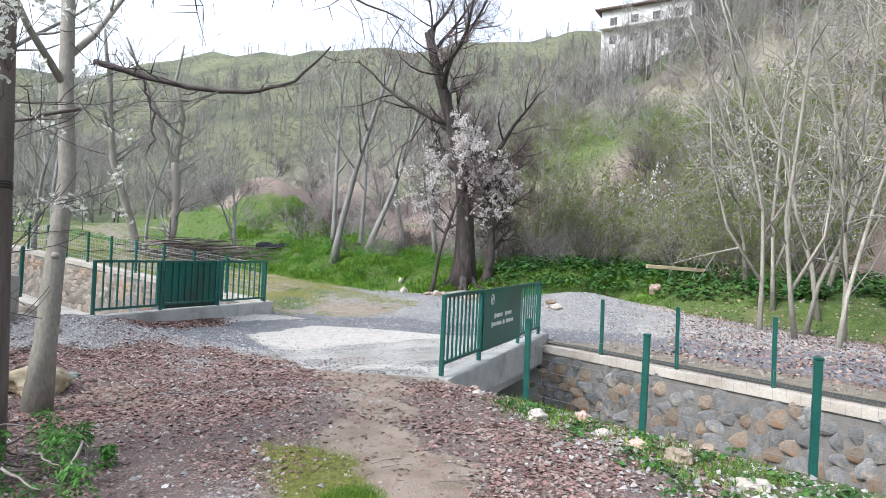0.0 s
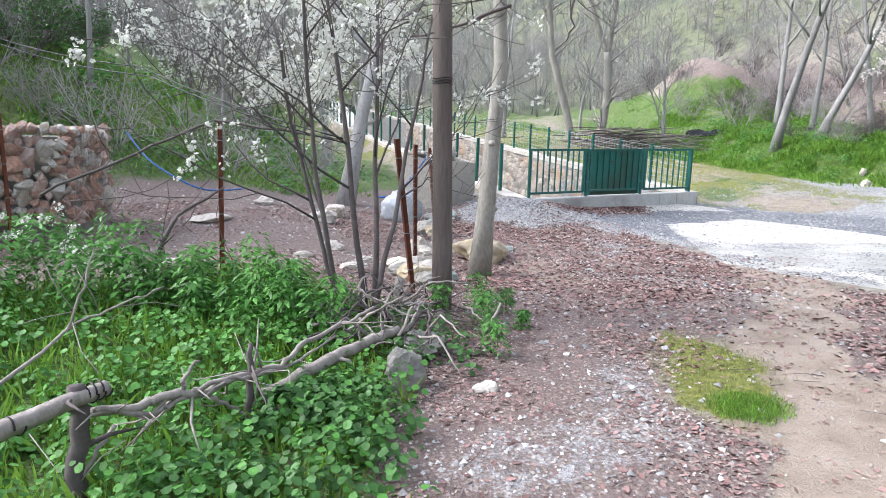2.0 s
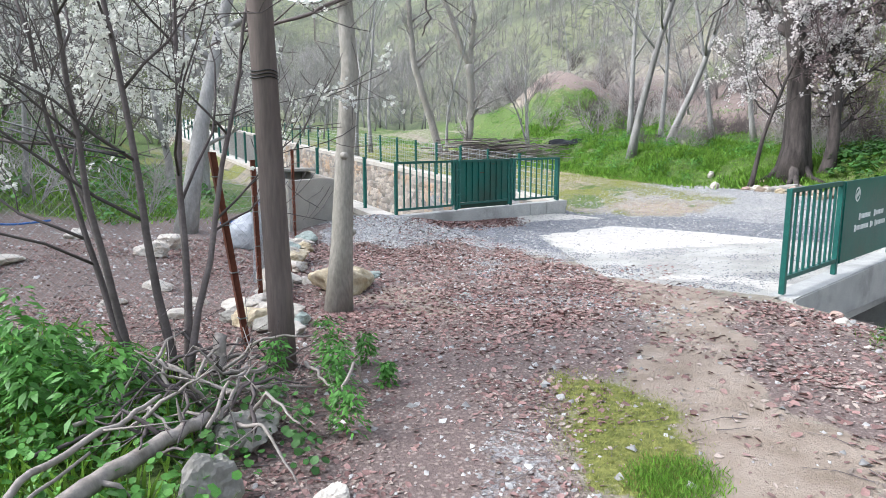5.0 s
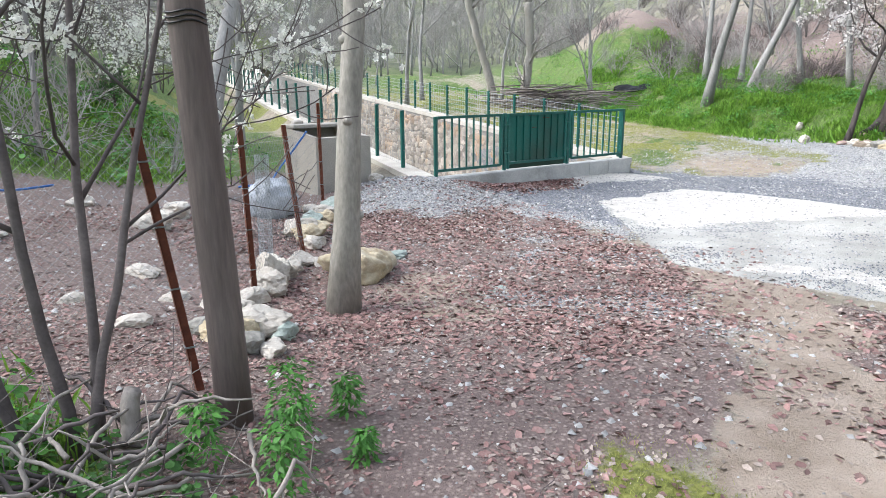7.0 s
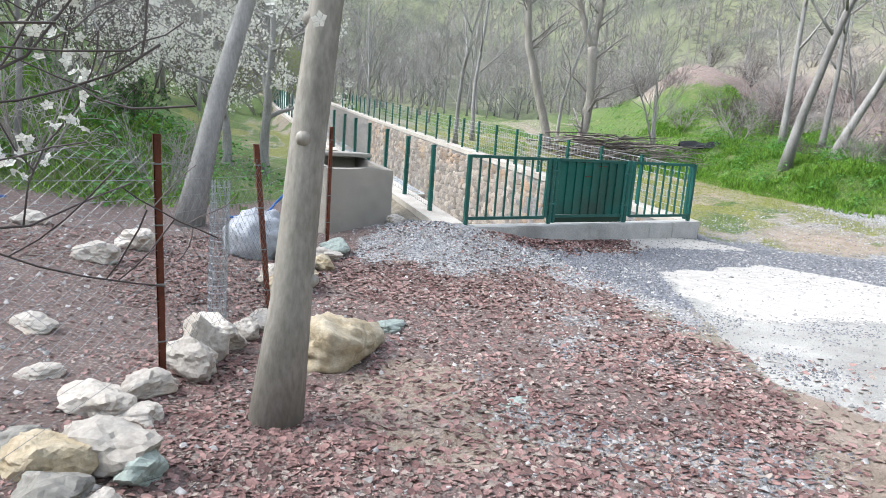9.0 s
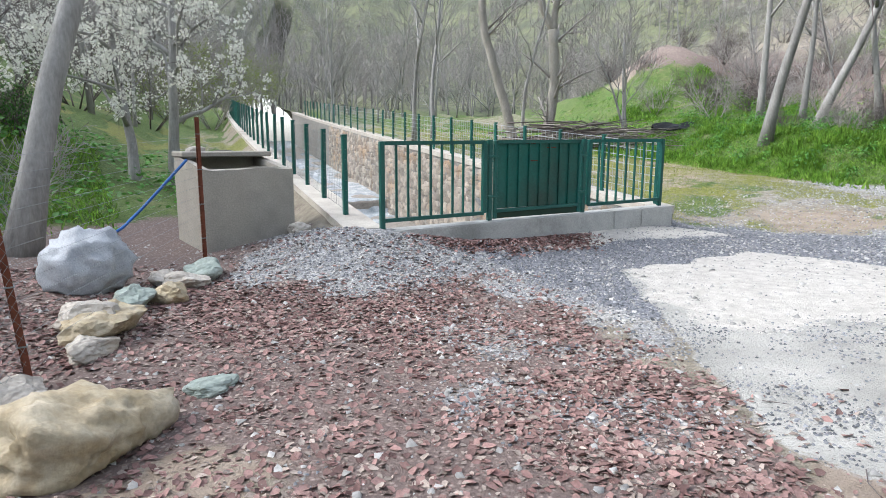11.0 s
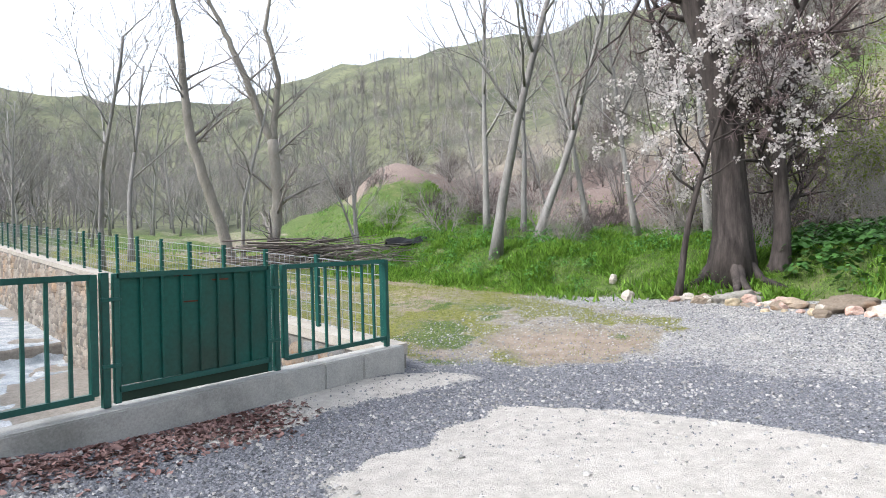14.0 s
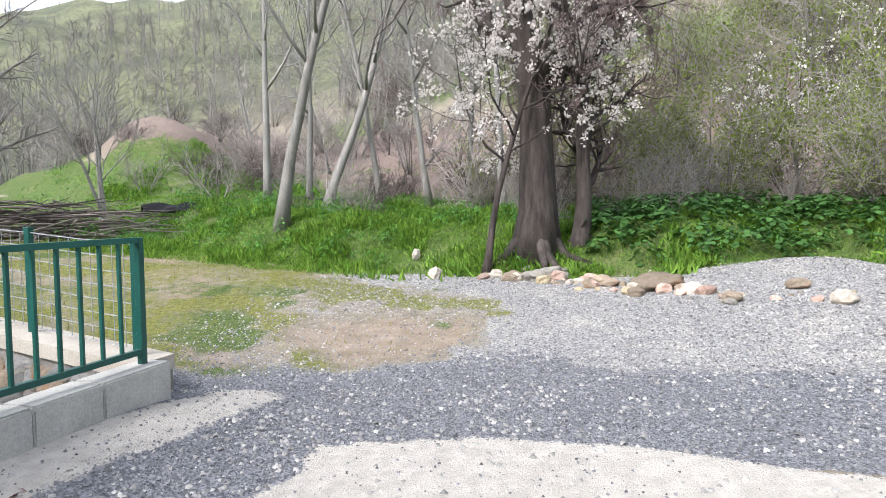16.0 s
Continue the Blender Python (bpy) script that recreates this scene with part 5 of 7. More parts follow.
def chain_link(posts, h0, h1, pitch=0.075):
    """Slanting wires that cross between neighbouring posts."""
    paths = []
    for (x, y, *_), (x2, y2, *_) in zip(posts, posts[1:]):
        n = math.hypot(x2 - x, y2 - y)
        za, zb = L(x, y), L(x2, y2)
        at = lambda d, z: np.array([x + (x2 - x) * d / n, y + (y2 - y) * d / n, za + (zb - za) * d / n + z + 0.02 * math.sin(3 * d)])  # noqa: E731
        d = -(h1 - h0)
        while d < n:
            a, b = max(d, 0), min(d + h1 - h0, n)
            if b - a > 0.02:
                paths.append([(at(a, h0 + a - d), 0.0011), (at((a + b) / 2, h0 + (a + b) / 2 - d), 0.0011), (at(b, h0 + b - d), 0.0011)])
                paths.append([(at(a, h1 - a + d), 0.0011), (at((a + b) / 2, h1 - (a + b) / 2 + d), 0.0011), (at(b, h1 - b + d), 0.0011)])
            d += pitch
    V, F = tube(paths, 3)
    tagged(raw("chain_link_fence", V, F, WIRE), "old sagging chain-link mesh strung on the rusty posts", "fence wire", kind="stuff")


chain_link([RP[0], RP[1], RP[3], RP[4]], 0.05, 1.35)


def wire_roll(x, y, h, r0):
    """A loosely rolled length of wire mesh standing on end."""
    root = thing("wire_mesh_roll", "upright roll of galvanised wire mesh beside the pole", "wire roll", (x, y, L(x, y)), rz=0.3)
    paths = []
    for k in range(46):
        a = k * 6.2832 * 3 / 46
        q = r0 * (1 - 0.18 * k / 46)
        paths.append([((q * math.cos(a), q * math.sin(a), 0.0), 0.0016), ((q * math.cos(a) + 0.03, q * math.sin(a), h), 0.0016)])
    for z in np.arange(0.02, h, 0.06):
        paths.append([(((r0 * (1 - 0.06 * t / 6.2832)) * math.cos(t) + 0.03 * z / h, (r0 * (1 - 0.06 * t / 6.2832)) * math.sin(t), z), 0.0016) for t in np.linspace(0, 18.8, 50)])
    V, F = tube(paths, 3)
    raw("mesh", V, F, WIRE_BRIGHT, root)


wire_roll(-3.77, -2.42, 1.15, 0.075)


def cable(pts, label, r=0.006):
    P = []
    for a, b in zip(pts, pts[1:]):
        for k in range(8):
            f = k / 8
            P.append((np.array(a) * (1 - f) + np.array(b) * f - np.array([0, 0, 0.18 * f * (1 - f)]), r))
    P.append((np.array(pts[-1]), r))
    V, F = tube([P], 5)
    tagged(raw("cable", V, F, BLACK_PLASTIC_AND_SHADE, smooth=True), label, "cable")


cable([(-5.95, -5.8, 1.43), (-7.2, -3.5, 2.04), (-8.6, -1.2, 2.45), (-10.5, 2.2, 3.4)], "thin black cable slung from the plum tree up the slope")
cable([(-5.95, -5.8, 1.40), (-7.1, -3.4, 1.96), (-8.5, -1.1, 2.36), (-10.3, 2.4, 3.3)], "thin black cable slung from the plum tree up the slope")
bole = next(ob for ob in plane_tree.children if ob.name.startswith("trunk"))
rings = np.array([v.co for v in bole.data.vertices]).reshape(-1, 10, 3)
axis, girth = rings.mean(1), np.linalg.norm(rings - rings.mean(1, keepdims=True), axis=2).mean(1)
for z, a in ((0.75, 5.9), (1.5, 4.1), (2.1, 2.9)):
    q = np.array([np.interp(z, axis[:, 2], axis[:, 0]), np.interp(z, axis[:, 2], axis[:, 1]), z])
    g, d_ = float(np.interp(z, axis[:, 2], girth)), np.array([math.cos(a), math.sin(a), 0.15])
    V, F = tube([[(q + d_ * g * 0.5, 0.05), (q + d_ * g * 0.95, 0.04), (q + d_ * g * 1.15, 0.026), (q + d_ * g * 1.25, 0.016)]], 10)
    raw("branch_stub", V, F, BARK_PALE, plane_tree, "healed stub of a cut branch", smooth=True)


# rubble wall in a wire cage
def pick_stone(name, mats, seed, sx, sy, sz, at, parent, rz=0, sub=2, rough=0.25):
    ob = part(name, stone_mesh(seed, sx, sy, sz, rough, sub), mats[seed % len(mats)], parent)
    ob.location = at
    ob.rotation_euler[2] = rz
    return ob


STONE_SET = []
for k in range(10):
    me = bpy.data.meshes.new("stone")
    b_ = stone_mesh(300 + k, 1, 1, 1, 0.2, 2, 0.5)
    for v in b_.verts:
        v.co.z -= 0.4
    b_.to_mesh(me)
    b_.free()
    STONE_SET.append(me)


def set_stone(parent, mat, at, size, rot, name="stone", key=0):
    """A stone of its own on one of ten shared meshes."""
    me = STONE_SET[key % 20]
    k2 = (me.name, mat.name)
    if k2 not in _dressed:
        c = me.copy()
        c.materials.clear()
        c.materials.append(mat)
        _dressed[k2] = c
    ob = new(name, _dressed[k2])
    ob.parent = parent
    ob.location, ob.scale, ob.rotation_euler = at, size, rot
    return ob


ANGULAR = []
for k in range(10):
    r = np.random.default_rng(800 + k)
    b_ = bmesh.new()
    for p in r.normal(size=(16, 3)):
        p = p / np.linalg.norm(p) * r.uniform(0.42, 0.56)
        b_.verts.new(tuple(p))
    bmesh.ops.convex_hull(b_, input=b_.verts[:])
    bmesh.ops.bevel(b_, geom=b_.edges[:], offset=0.03, segments=1, affect="EDGES")
    me = bpy.data.meshes.new("broken_stone")
    b_.to_mesh(me)
    b_.free()
    ANGULAR.append(me)
STONE_SET += ANGULAR
_dressed = {}
gz = 0.3
gab = thing("gabion_wall", "wire-caged wall of pinkish white rubble stones", "wall")
corner, A, B = np.array([-8.0, -1.75]), np.array([-9.9, -1.95]), np.array([-7.5, -0.75])
core = bmesh.new()
d1 = np.array([0.06, 0.12])
vs = [core.verts.new((*(p + d1 * k), z)) for p, k in ((corner, 1), (A, 1), (A + np.array([0.1, 1.1]), 0), (B, -0.6)) for z in (0.1, 1.32)]
bmesh.ops.convex_hull(core, input=vs)
part("core", core, ROCK_GREY, gab)
for P, Q, n, out in ((corner, A, 19, np.array([0.05, -1.0])), (corner, B, 12, np.array([0.88, -0.46]))):
    for row in range(10):
        for k in range(n):
            f = (k + 0.5 * (row % 2) + 0.15 * rng.random()) / n
            p = P + (Q - P) * min(f, 1) + out * 0.015 * rng.uniform(-1, 1)
            z = gz + 0.05 + row * 0.114 + rng.uniform(-0.05, 0.05)
            set_stone(gab, (STONE_PINK, STONE_WHITE, STONE_PINK, STONE_RED, STONE_WHITE, STONE_RED)[rng.integers(6)], (p[0], p[1], z), (lambda q: (rng.uniform(0.15, 0.32) * q, rng.uniform(0.15, 0.24) * q, rng.uniform(0.12, 0.2) * q))(0.74 + 0.55 * (rng.random() < 0.14)), (rng.uniform(-1.4, 1.4), rng.uniform(-1.4, 1.4), rng.uniform(-3, 3)), key=10 + int(rng.integers(10)))
for k in range(46):
    a, b = rng.random(), rng.random()
    p = corner * (1 - a) * (1 - b) + A * a * (1 - b) + B * (1 - a) * b + (A + np.array([0.1, 1.1])) * a * b
    set_stone(gab, (STONE_PINK, STONE_WHITE)[k % 2], (p[0], p[1], 1.36 + 0.05 * rng.random()), (rng.uniform(0.14, 0.26), rng.uniform(0.13, 0.2), rng.uniform(0.1, 0.16)), tuple(rng.uniform(-0.5, 0.5, 3)), key=10 + k % 10)
paths = []
for P, Q in ((corner, A), (corner, B)):
    o = np.array([0.02, -0.1]) if Q is A else np.array([0.1, -0.05])
    for k in range(11):
        z = gz + 0.1 * k
        paths.append([((*(P + o), z), 0.0016), ((*(Q + o), z), 0.0016)])
    for k in range(16):
        p = P + (Q - P) * k / 15 + o
        paths.append([((*p, gz), 0.0016), ((*p, gz + 1.1), 0.0016)])
V, F = tube(paths, 3)
raw("cage", V, F, WIRE, gab, "thin wire cage")


def stone(x, y, sx, sy, sz, mat, seed, label, rz=0.0, name="stone", group="", dz=-0.03, sub=4):
    ob = part(name, stone_mesh(seed, sx * 1.35, sy * 1.35, sz * 1.3, 0.34 if name == "boulder" else 0.25, sub), mat)
    ob.location = (x, y, L(x, y) + dz)
    ob.rotation_euler[2] = rz
    ob.data.polygons.foreach_set("use_smooth", [name == "boulder"] * len(ob.data.polygons))
    return tagged(ob, label, "stone", group)


stone(-3.12, -3.42, 0.66, 0.52, 0.37, STONE_YELLOW, 501, "large yellowish limestone boulder with a flat top by the path", 0.1, "boulder", dz=-0.06)
row = [(-4.62, -4.68, 0.42, 0.26, 0.2, STONE_WHITE), (-4.82, -4.75, 0.3, 0.22, 0.2, STONE_YELLOW), (-4.5, -4.85, 0.2, 0.16, 0.14, STONE_GREEN), (-4.78, -4.98, 0.26, 0.2, 0.16, ROCK_GREY), (-4.66, -5.12, 0.2, 0.16, 0.12, STONE_WHITE), (-4.9, -4.52, 0.24, 0.18, 0.14, ROCK_GREY),
       (-4.45, -4.2, 0.22, 0.16, 0.1, STONE_WHITE), (-4.62, -4.05, 0.34, 0.24, 0.16, STONE_WHITE), (-4.38, -3.84, 0.28, 0.2, 0.14, STONE_WHITE), (-4.1, -3.5, 0.34, 0.24, 0.24, STONE_WHITE), (-4.0, -3.2, 0.3, 0.24, 0.3, STONE_WHITE), (-3.85, -2.95, 0.36, 0.3, 0.26, STONE_WHITE), (-3.62, -2.72, 0.26, 0.2, 0.16, STONE_WHITE),
       (-3.4, -2.52, 0.3, 0.24, 0.14, STONE_WHITE), (-3.3, -2.68, 0.22, 0.16, 0.1, STONE_WHITE), (-3.05, -1.95, 0.34, 0.26, 0.16, STONE_WHITE), (-2.92, -1.62, 0.5, 0.34, 0.26, STONE_YELLOW), (-3.05, -1.5, 0.42, 0.3, 0.28, STONE_WHITE), (-2.7, -1.05, 0.3, 0.26, 0.22, STONE_GREEN), (-2.42, -0.85, 0.32, 0.24, 0.18, STONE_YELLOW), (-2.2, -0.45, 0.36, 0.26, 0.16, STONE_WHITE), (-2.0, -0.25, 0.34, 0.26, 0.2, STONE_GREEN), (-2.38, -0.3, 0.26, 0.2, 0.16, STONE_WHITE), (-0.75, 0.75, 0.3, 0.2, 0.14, STONE_WHITE),
       (-5.3, -4.2, 0.22, 0.16, 0.1, STONE_WHITE), (-5.6, -3.3, 0.24, 0.18, 0.1, STONE_WHITE), (-5.0, -2.6, 0.26, 0.2, 0.12, STONE_WHITE), (-4.6, -0.9, 0.34, 0.26, 0.2, STONE_WHITE), (-4.2, -0.3, 0.4, 0.3, 0.26, STONE_WHITE), (-6.3, -1.2, 0.5, 0.3, 0.12, STONE_WHITE), (-5.2, 0.5, 0.3, 0.24, 0.14, STONE_WHITE), (-7.35, -4.6, 0.36, 0.28, 0.2, STONE_WHITE), (-6.2, -5.05, 0.34, 0.22, 0.14, STONE_WHITE), (-7.0, -3.4, 0.26, 0.2, 0.1, STONE_WHITE), (-4.9, -3.5, 0.2, 0.16, 0.08, STONE_WHITE)]
for k, (x, y, a, b, c, m) in enumerate(row):
    stone(x, y, a, b, c, m, 520 + k, "broken %s stone in the row edging the clearing" % {"pale_limestone": "pale limestone", "pinkish_rubble": "pinkish", "yellow_limestone": "yellowish", "greenish_slate": "greenish grey", "weathered_grey_rock": "weathered grey"}[m.name], rng.uniform(0, 6), group="edging stones")
stone(-2.45, -2.90, 0.3, 0.2, 0.09, STONE_GREEN, 570, "flat greenish slate stone among the dry leaves", 0.5)
stone(-2.42, -4.62, 0.24, 0.1, 0.04, STONE_GREEN, 571, "flat pale greenish stone on the path", 0.3)
stone(-6.06, -7.2, 0.2, 0.17, 0.26, ROCK_GREY, 572, "upright weathered grey rock at the edge of the plants", 0.5, "rock")
stone(-5.72, -6.72, 0.36, 0.26, 0.2, ROCK_GREY, 573, "low weathered grey rock behind the branches", 0.9, "rock")
stone(-5.62, -7.42, 0.13, 0.1, 0.08, STONE_WHITE, 574, "small white stone on the path edge", 0.2)
for k, (x, y, a) in enumerate(((-1.77, -8.75, 0.34), (-1.5, -9.15, 0.3), (-2.4, -10.1, 0.36), (-1.0, -7.85, 0.22), (-1.35, -7.6, 0.16), (-1.15, -8.3, 0.2), (-1.95, -9.4, 0.22), (-2.2, -9.75, 0.26), (-1.9, -10.3, 0.2), (-2.75, -10.6, 0.3), (-0.75, -7.7, 0.18), (-1.3, -8.75, 0.16), (-1.6, -8.2, 0.13))):
    stone(x, y, a * 0.6, a * 0.45, a * 0.34, (STONE_WHITE, STONE_PINK, STONE_TAN)[k % 3], 590 + k, "pale broken stone lying beside the channel fence", rng.uniform(0, 6), group="stones by the fence")
# stones along the far edge of the gravel
for k in range(96):
    f = k / 95
    x = np.interp(f, [0, 0.2, 0.5, 0.75, 0.9, 1], [11.95, 11.75, 10.75, 10.2, 9.5, 9.8]) + rng.normal() * 0.22
    y = np.interp(f, [0, 0.2, 0.5, 0.75, 0.9, 1], [-1.25, -2.0, -3.1, -4.0, -4.9, -6.2]) + rng.normal() * 0.2
    a = 0.08 + 0.22 * rng.random() ** 1.5
    stone(float(x), float(y), a, a * 0.75, a * 0.65, (STONE_WHITE, STONE_TAN, STONE_PINK, ROCK_GREY, STONE_YELLOW, STONE_PINK, STONE_TAN)[k % 7], 1620 + k, "rounded pale stone in the row edging the gravel", rng.uniform(0, 6), group="gravel edge stones", sub=3)
stone(10.3, -4.2, 0.7, 0.34, 0.26, STONE_TAN, 680, "long pale boulder in the stone row", -1.0, "boulder")
stone(11.5, -2.35, 0.6, 0.35, 0.24, ROCK_GREY, 681, "flat weathered boulder below the big tree", -1.2, "boulder")
stone(12.5, 0.35, 0.2, 0.16, 0.2, STONE_WHITE, 682, "pale round stone on the grass bank", 0)
stone(11.3, -0.4, 0.24, 0.2, 0.22, STONE_WHITE, 683, "pale round stone at the foot of the bank", 0)


# concrete tank, sack and hoses
tank = thing("concrete_tank", "weathered open concrete water tank with a broken top edge", "tank", (-1.33, 1.4, 0.12), rz=0.12)
TW = 0.53
bm = bmesh.new()
for a, b, c, d in ((-TW, -0.55, TW, -0.45), (-TW, 0.45, TW, 0.55), (-TW, -0.45, -TW + 0.1, 0.45), (TW - 0.1, -0.45, TW, 0.45)):
    box(a, b, -0.2, c, d, 0.9, 0, bm)
bmesh.ops.remove_doubles(bm, verts=bm.verts, dist=0.001)
bmesh.ops.subdivide_edges(bm, edges=[e for e in bm.edges if abs(e.verts[0].co.z - e.verts[1].co.z) < 0.01 and e.verts[0].co.z > 0.5], cuts=9)
for v in bm.verts:
    if v.co.z > 0.5:
        v.co.z += 0.13 * v.co.y - 0.04 + 0.035 * math.sin(v.co.x * 7 + 1) - 0.05 * math.exp(-((v.co.x - 0.05) / 0.3) ** 2) * (v.co.y < 0)
part("shell", bm, TANK, tank)
# added black slab below the rim: the opening's shade as colour
part("inner_floor", box(-TW + 0.1, -0.45, 0.3, TW - 0.1, 0.45, 0.66, 0), BLACK_PLASTIC_AND_SHADE, tank, "black slab standing in for the shade inside the tank")
part("cover_slab", box(-TW - 0.02, 0.12, 0.885, TW + 0.02, 0.57, 0.95, 0.012), TANK, tank, "broken concrete cover slab")
ob = part("loose_stone", stone_mesh(700, 0.32, 0.2, 0.16), STONE_WHITE, tank)
ob.location = (-0.3, 0.5, 0.9)
sack = thing("sack", "bulky grey-white woven plastic sack lying by the stones", "sack", (-2.98, -0.35, L(-2.98, -0.35) - 0.02), rz=-0.2)
sack.scale = (1.0, 1.0, 1.25)
bm = bmesh.new()
bmesh.ops.create_icosphere(bm, subdivisions=4, radius=1)
for v in bm.verts:
    c = v.co.copy()
    k = 1 + 0.16 * noise.noise(c * 2.0) + 0.05 * math.sin(c.z * 18 + c.x * 6 + 4 * noise.noise(c * 3)) + 0.08 * noise.noise(c * 6) + 0.05 * noise.noise(c * 13)
    v.co = Vector((c.x * 0.36 * k, c.y * 0.3 * k, max(c.z, -0.6) * 0.27 * k + 0.17))
part("body", bm, SACK, sack, smooth=True)


def hose(pts, label):
    P = [np.array(p, float) for p in pts]
    out = []
    for a in range(len(P) - 1):
        p0, p1, p2, p3 = P[max(a - 1, 0)], P[a], P[a + 1], P[min(a + 2, len(P) - 1)]
        for k in range(8):
            t = k / 8
            out.append((0.5 * (2 * p1 + (p2 - p0) * t + (2 * p0 - 5 * p1 + 4 * p2 - p3) * t * t + (3 * p1 - p0 - 3 * p2 + p3) * t**3), 0.016))
    V, F = tube([out], 7)
    tagged(raw("hose", V, F, BLUE_HOSE, smooth=True), label, "hose")


hose([(-1.95, 0.75, 1.0), (-2.1, 0.7, 0.85), (-2.5, 0.6, 0.45), (-2.75, 0.4, 0.3), (-3.2, 0.5, 0.25)], "bright blue water hose hanging from the tank")
hose([(-7.2, 2.0, 1.35), (-6.9, 1.4, 0.9), (-6.4, 0.9, 0.55), (-6.0, 0.8, 0.42), (-5.4, 1.0, 0.42)], "blue water hose trailing down the slope")


# fence of dead branches
def branch(name, pts, label, mat=DEADWOOD, sides=7, twigs=0, seed=0):
    r = np.random.default_rng(seed)
    root = thing(name, label, "branch", tuple(pts[0][:3]))
    o = np.array(pts[0][:3])
    out = []
    for a, b in zip(pts, pts[1:]):
        for k in range(5):
            f = k / 5
            out.append((np.array(a[:3]) * (1 - f) + np.array(b[:3]) * f - o + r.normal(size=3) * 0.006, a[3] * (1 - f) + b[3] * f))
    out.append((np.array(pts[-1][:3]) - o, pts[-1][3]))
    V, F = tube([out], sides)
    raw("stem", V, F, mat, root, smooth=True)
    for _ in range(twigs):
        p, q = out[r.integers(2, len(out))]
        d = r.normal(size=3) * np.array([1, 1, 0.6])
        d /= np.linalg.norm(d)
        n = r.uniform(0.12, 0.4)
        V, F = tube([[(p, q * 0.45), (p + d * n * 0.5 + r.normal(size=3) * 0.02, q * 0.3), (p + d * n + r.normal(size=3) * 0.03, 0.0025)]], 4)
        raw("twig", V, F, mat, root, smooth=True)
    return root


pole_ = branch("dead_branch", [(-8.4, -8.35, 0.45, 0.042), (-8.12, -8.1, 0.46, 0.04), (-7.85, -7.87, 0.45, 0.036), (-7.6, -7.65, 0.445, 0.032)], "thick cut grey pole tied to a short stake")
for f in (0.30, 0.62, 0.9, 0.93, 0.96):
    c = np.array([0.8 * f, 0.7 * f, 0.0])
    V, F = tube([[(c + 0.04 * np.array([0.66 * math.cos(t), -0.75 * math.cos(t), math.sin(t)]) + 0.01 * t * np.array([0.5, 0.45, 0]), 0.0035) for t in np.linspace(0, 6.3, 16)]], 4)
    raw("wire_tie", V, F, BLACK_PLASTIC_AND_SHADE, pole_, "dark wire wound round the pole")
branch("stake", [(-7.76, -7.75, -0.12, 0.04), (-7.72, -7.72, 0.2, 0.036), (-7.69, -7.71, 0.36, 0.036), (-7.7, -7.72, 0.5, 0.033)], "short dark forked wooden stake", TWIG_DARK, twigs=2, seed=3)
branch("dead_branch", [(-7.66, -7.69, 0.36, 0.021), (-7.49, -7.61, 0.32, 0.02), (-7.37, -7.55, 0.33, 0.022), (-7.19, -7.45, 0.27, 0.019), (-7.07, -7.39, 0.3, 0.018), (-6.8, -7.25, 0.27, 0.016), (-6.65, -7.18, 0.36, 0.014), (-6.34, -7.02, 0.39, 0.012), (-6.15, -6.93, 0.43, 0.008)], "long bleached crooked dead branch laid as a low fence", twigs=14, seed=1)
branch("dead_branch", [(-7.64, -7.7, 0.38, 0.014), (-7.44, -7.6, 0.27, 0.014), (-7.34, -7.55, 0.29, 0.012), (-7.19, -7.46, 0.31, 0.012), (-6.98, -7.36, 0.28, 0.011), (-6.75, -7.24, 0.25, 0.009), (-6.45, -7.1, 0.34, 0.006)], "thin bleached branch twisted along the low fence", twigs=10, seed=2)
branch("dead_branch", [(-7.19, -7.45, 0.26, 0.012), (-7.05, -7.38, 0.12, 0.009), (-6.94, -7.35, 0.04, 0.004)], "forked twig drooping from the low fence", twigs=4, seed=21)
branch("dead_branch", [(-7.57, -7.66, 0.29, 0.011), (-7.69, -7.73, 0.15, 0.009), (-7.76, -7.78, 0.0, 0.006)], "thin twig hanging to the ground by the stake", twigs=2, seed=22)
branch("dead_branch", [(-7.3, -7.51, 0.31, 0.013), (-7.3, -7.52, 0.38, 0.011), (-7.22, -7.48, 0.44, 0.006)], "short cut stub on the low fence", seed=23)
branch("stake", [(-7.0, -7.36, -0.05, 0.02), (-6.98, -7.35, 0.2, 0.02), (-6.96, -7.33, 0.44, 0.013)], "broken dark stick standing in the weeds", TWIG_DARK, twigs=3, seed=24)
branch("dead_branch", [(-6.9, -7.3, 0.13, 0.042), (-6.49, -7.05, 0.18, 0.04), (-6.2, -6.9, 0.2, 0.036), (-5.9, -6.75, 0.2, 0.03)], "thick lichen-grey log along the plants", twigs=3, seed=4)
branch("dead_branch", [(-8.3, -7.32, 0.05, 0.012), (-8.03, -7.16, 0.34, 0.011), (-7.75, -7.0, 0.52, 0.008), (-7.67, -6.96, 0.72, 0.006), (-7.62, -6.93, 0.9, 0.003)], "thin bare branch sticking up from the plants", twigs=7, seed=5)
branch("dead_branch", [(-7.75, -7.0, 0.52, 0.007), (-7.55, -6.89, 0.58, 0.006), (-7.3, -6.75, 0.63, 0.003)], "thin bare side branch above the plants", twigs=4, seed=25)
branch("stump", [(-5.62, -6.05, -0.1, 0.05), (-5.58, -6.02, 0.2, 0.042), (-5.55, -6.0, 0.36, 0.038)], "grey wooden stump in the pile of branches", twigs=3, seed=6)
